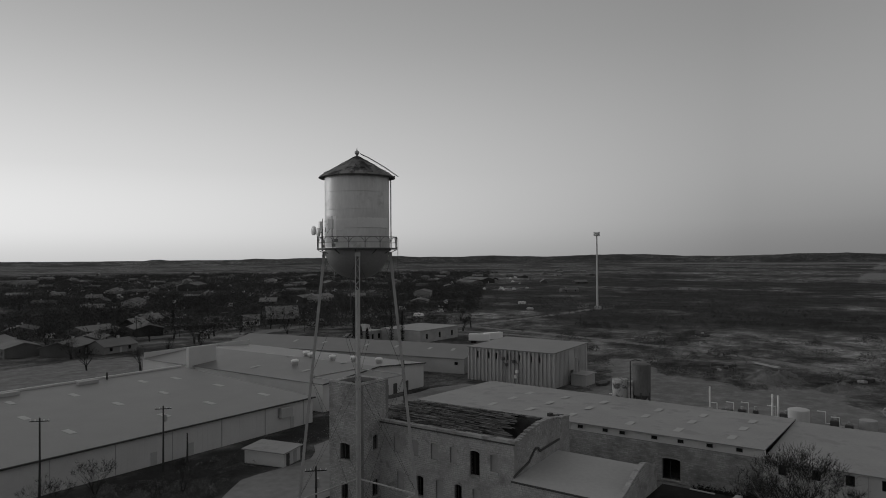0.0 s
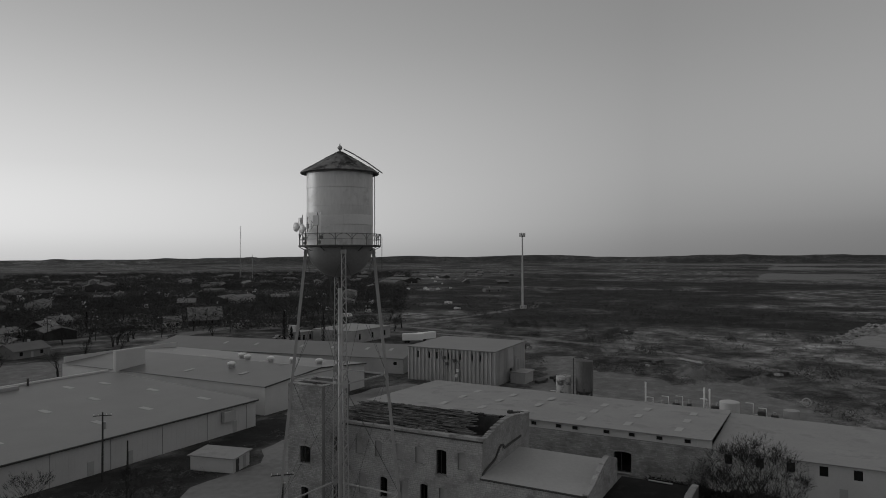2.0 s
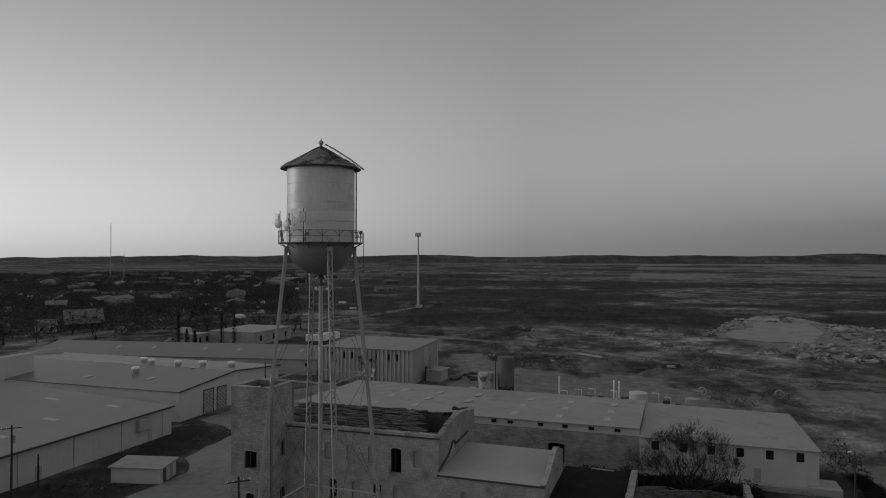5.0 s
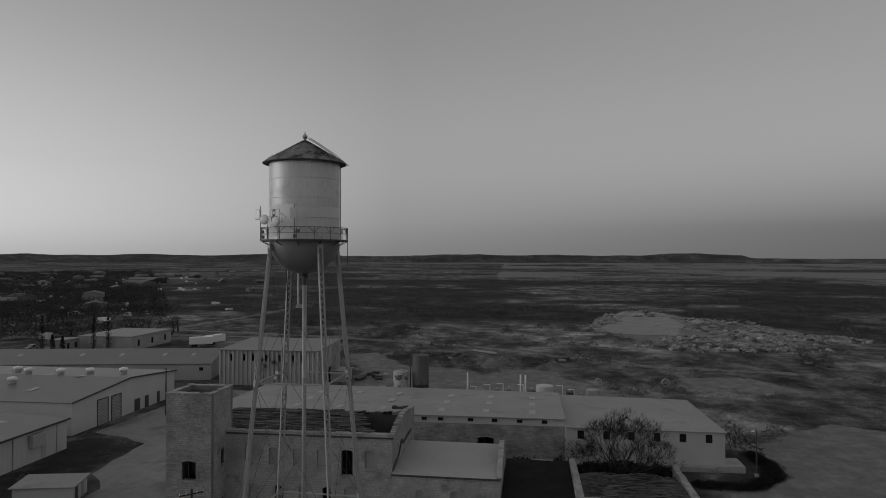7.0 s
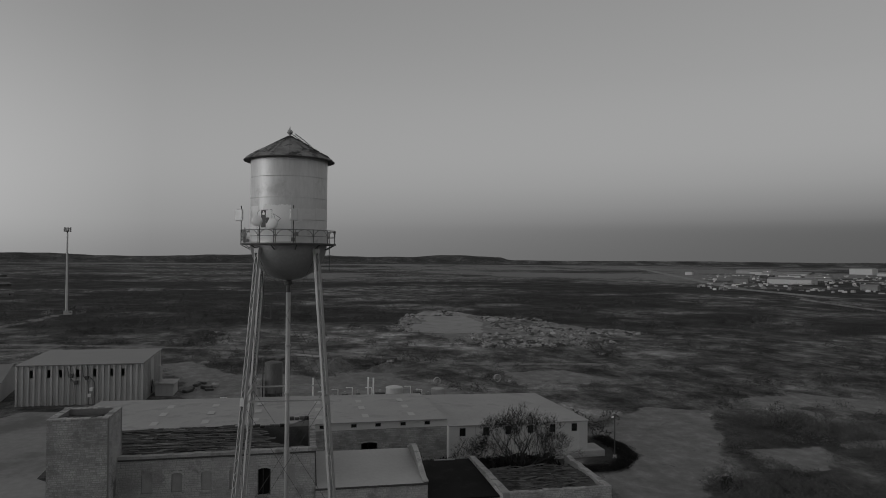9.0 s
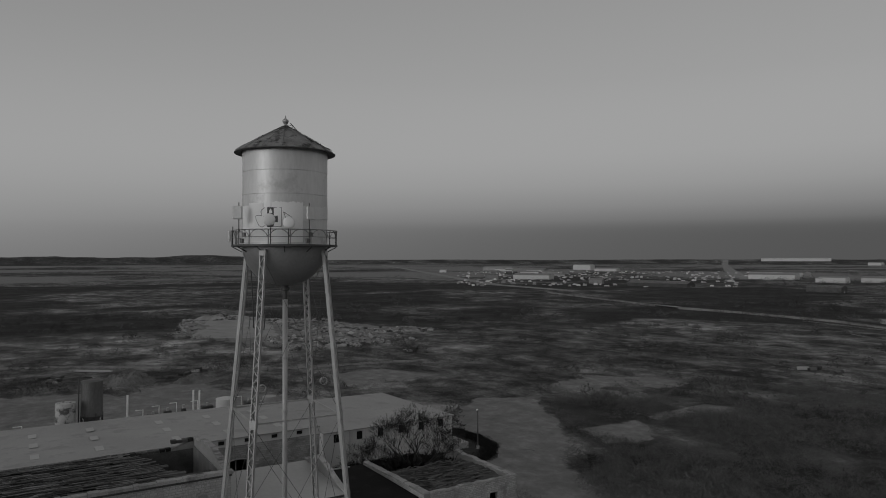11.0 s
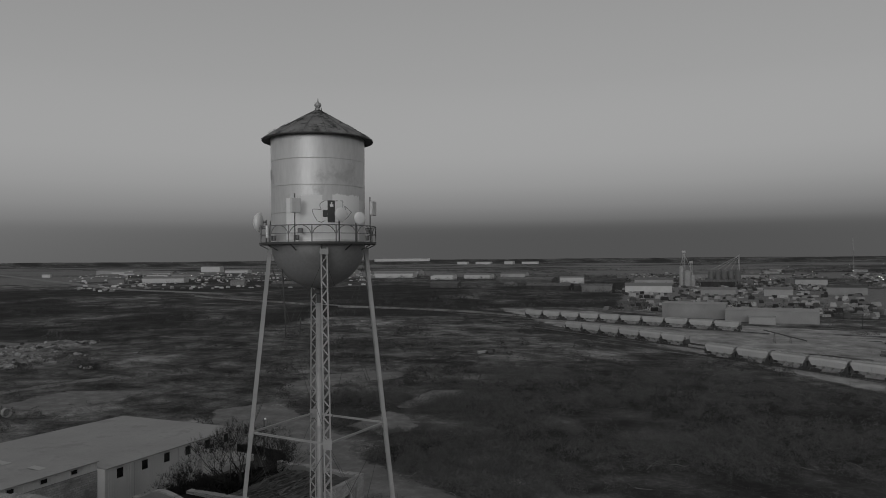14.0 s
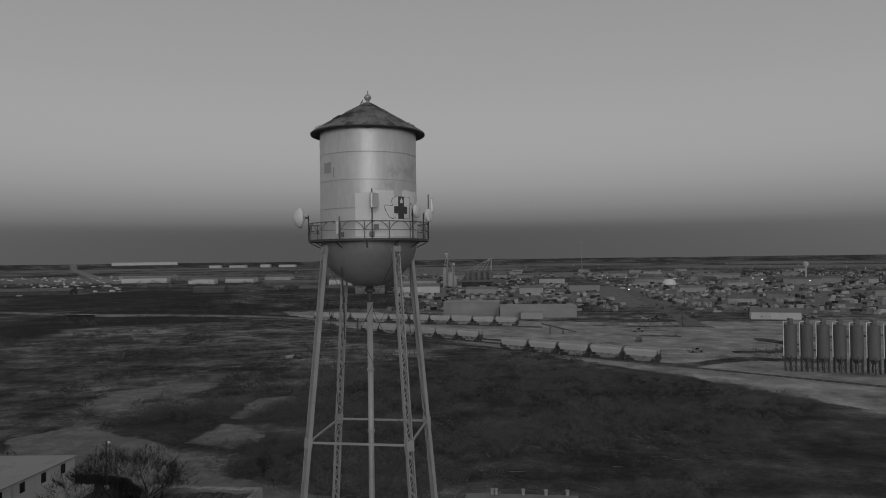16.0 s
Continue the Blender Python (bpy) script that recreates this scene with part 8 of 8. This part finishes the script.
scatter("pale_brush", "pale grey dead bushes between the dark ones", 2600, sector(-118, 26, 90, 380, 0.8), 52, 0.8, 1.9, 44, 1.0, TWIG, 0.05, 22, 0.7, fat=0.26)
scatter("field_brush", "scattered dark brush across the flat country", 12000, sector(-62, 72, 150, 620, 0.9), 4, 0.6, 1.9, 40, 1.0, TWIG, 0.0, 60, 0.6)
scatter("far_woods", "dark winter woodland across the far plain", 16000, sector(-118, 70, 280, 1500, 0.8), 5, 2.5, 5.0, 26, 1.2, WOODS, -0.35, 210, 0.7, "woods", 0.22, 0.5)
scatter("town_trees", "bare winter trees between the town houses", 17000, sector(31, 74, 270, 1600, 0.9), 6, 2.6, 5.6, 46, 0.8, WOODS, -0.4, 80, 0.8, "trees", 0.26)
scatter("far_town_trees", "bare winter trees between the far town roofs", 7000, sector(-126, -58, 395, 1900, 0.9), 7, 2.5, 5.5, 40, 0.9, WOODS, -0.16, 90, 0.75, "trees", 0.3)
scatter("yard_brush", "dark weeds and brush between drive and sheds", 2200, square(-20, 30, 30, 60), 8, 0.3, 1.2, 34, 0.9, TWIG, -0.35, 20, 0.5)
scatter("verge_grass", "dry pale grass tufts in the dark verge beside the shed", 4200, square(-6, 36, 58, 59), 41, 0.25, 0.7, 18, 1.2, DRYGRASS, 0.05, 5, 0.2, "grass", 0.2)
scatter("verge_shrubs", "bare grey shrubs in the verge beside the shed", 150, square(-6, 36, 36, 57), 42, 0.8, 2.2, 130, 0.8, DRYGRASS, 0.05, 9, 0.7, "shrubs", 0.08)
scatter("court_brush", "dense dark brush filling the ruined courtyard", 800, square(40, -25.6, 53.5, -16.8), 9, 0.5, 1.3, 60, 0.9, LEAF, -0.8, 9, 0.6, fat=0.4, yards=True)
scatter("verge_brush", "low dark dead weeds along the drive", 1400, square(-30, 29, 34, 58), 95, 0.3, 0.9, 50, 1.2, LEAF, 0.0, 8, 0.5, "weeds", 0.2)
scatter("court_thicket", "tall dark evergreen thicket behind the ruin", 260, square(35.2, -37.6, 40.0, -26.4), 61, 2.4, 3.3, 200, 0.42, LEAF, -0.9, 9, 0.85, fat=0.5, yards=True)
scatter("wing_brush", "dark brush between the ruin and the white wing", 900, square(39, -42, 53.5, -26), 62, 0.5, 1.2, 70, 0.9, LEAF, -0.6, 9, 0.7, fat=0.35, yards=True)


def along(ax, ay, bx, by, wide):
    """A strip of ground along a line."""
    def pick(g, n):
        t, o = g.uniform(0, 1, n), g.normal(0, wide / 2, n)
        k = math.hypot(bx - ax, by - ay)
        return ax + (bx - ax) * t - (by - ay) / k * o, ay + (by - ay) * t + (bx - ax) / k * o
    return pick


scatter("siding_weeds", "dark dead weeds along the nearest siding", 420, along(0, -208, -66, -164, 3.5), 21, 0.4, 1.1, 40, 1.0, BRUSH, -0.3, 8, 0.5, "weeds", yards=True)
scatter("middle_siding_weeds", "dark dead weeds along the middle siding", 420, along(66, -272, -8, -222, 3.0), 25, 0.4, 1.0, 34, 1.0, BRUSH, -0.2, 9, 0.5, "weeds", yards=True)
scatter("back_siding_weeds", "dark dead weeds along the back siding", 500, along(110, -330, -150, -262, 4.0), 26, 0.4, 1.0, 34, 1.0, BRUSH, -0.15, 9, 0.5, "weeds", yards=True)
scatter("yard_spoil", "dark dirt and weeds lying about the rail yard", 520, square(-120, -262, -20, -225), 27, 0.2, 0.7, 34, 1.6, BRUSH, 0.22, 12, 0.4, "weeds", yards=True)
scatter("yard_edge_weeds", "dark weeds creeping over the edge of the rail yard", 700, along(30, -245, -92, -102, 9.0), 28, 0.3, 0.9, 34, 1.3, BRUSH, 0.05, 14, 0.4, "weeds", yards=True)
scatter("yard_weeds", "dark weeds and dirt in the rail yard", 240, square(-120, -215, -66, -190), 22, 0.3, 0.8, 34, 1.2, BRUSH, -0.1, 9, 0.4, "weeds", yards=True)
scatter("verge_weeds", "dark weeds along the lower yard", 160, square(-78, -135, -60, -126), 23, 0.2, 0.6, 30, 1.2, BRUSH, -0.1, 7, 0.4, "weeds", yards=True)
for k, (ax, ay, bx, by) in enumerate(((47.0, -44, 46.6, -51.5), (46.6, -51.5, 51.5, -56.6), (51.5, -56.6, 58, -58), (58, -58, 64.5, -57))):
    scatter("plinth_hedge", "dense low dark hedge round the stone plinth and lamp post", 170, along(ax, ay, bx, by, 1.0), 70 + k, 0.35, 0.6, 90, 1.6, LEAF, -0.9, 9, 0.7, "hedge", fat=0.5, yards=True)
scatter("drive_brush", "dark brush beyond the pale drive", 1500, square(22, -112, 74, -62), 80, 0.8, 2.2, 110, 1.0, BRUSH, 0.0, 16, 0.6, fat=0.16)

sr = random.Random(88)
bm = bmesh.new()
for _ in range(130):      # bleached branches lying about in the brush
    a, r = radians(sr.uniform(-118, -45)), sr.uniform(52, 170)
    x, y = r * math.cos(a), r * math.sin(a)
    L, c = sr.uniform(0.5, 2.6), sr.uniform(0, 6.28)
    d = Vector((math.cos(c), math.sin(c), sr.uniform(-0.1, 0.5))) * L
    p = Vector((x, y, 0.15 + sr.uniform(0, 0.8)))
    add_tube(bm, [p, p + d * 0.5 + Vector((0, 0, sr.uniform(-0.1, 0.2))), p + d], [0.045, 0.035, 0.015], 4, False)
me = bpy.data.meshes.new("dead_branches")
bm.to_mesh(me)
bm.free()
me.materials.append(DEADWOOD)
tagged(new("dead_branches", me), "pale dead branches lying in the brush", "branches", kind="stuff")
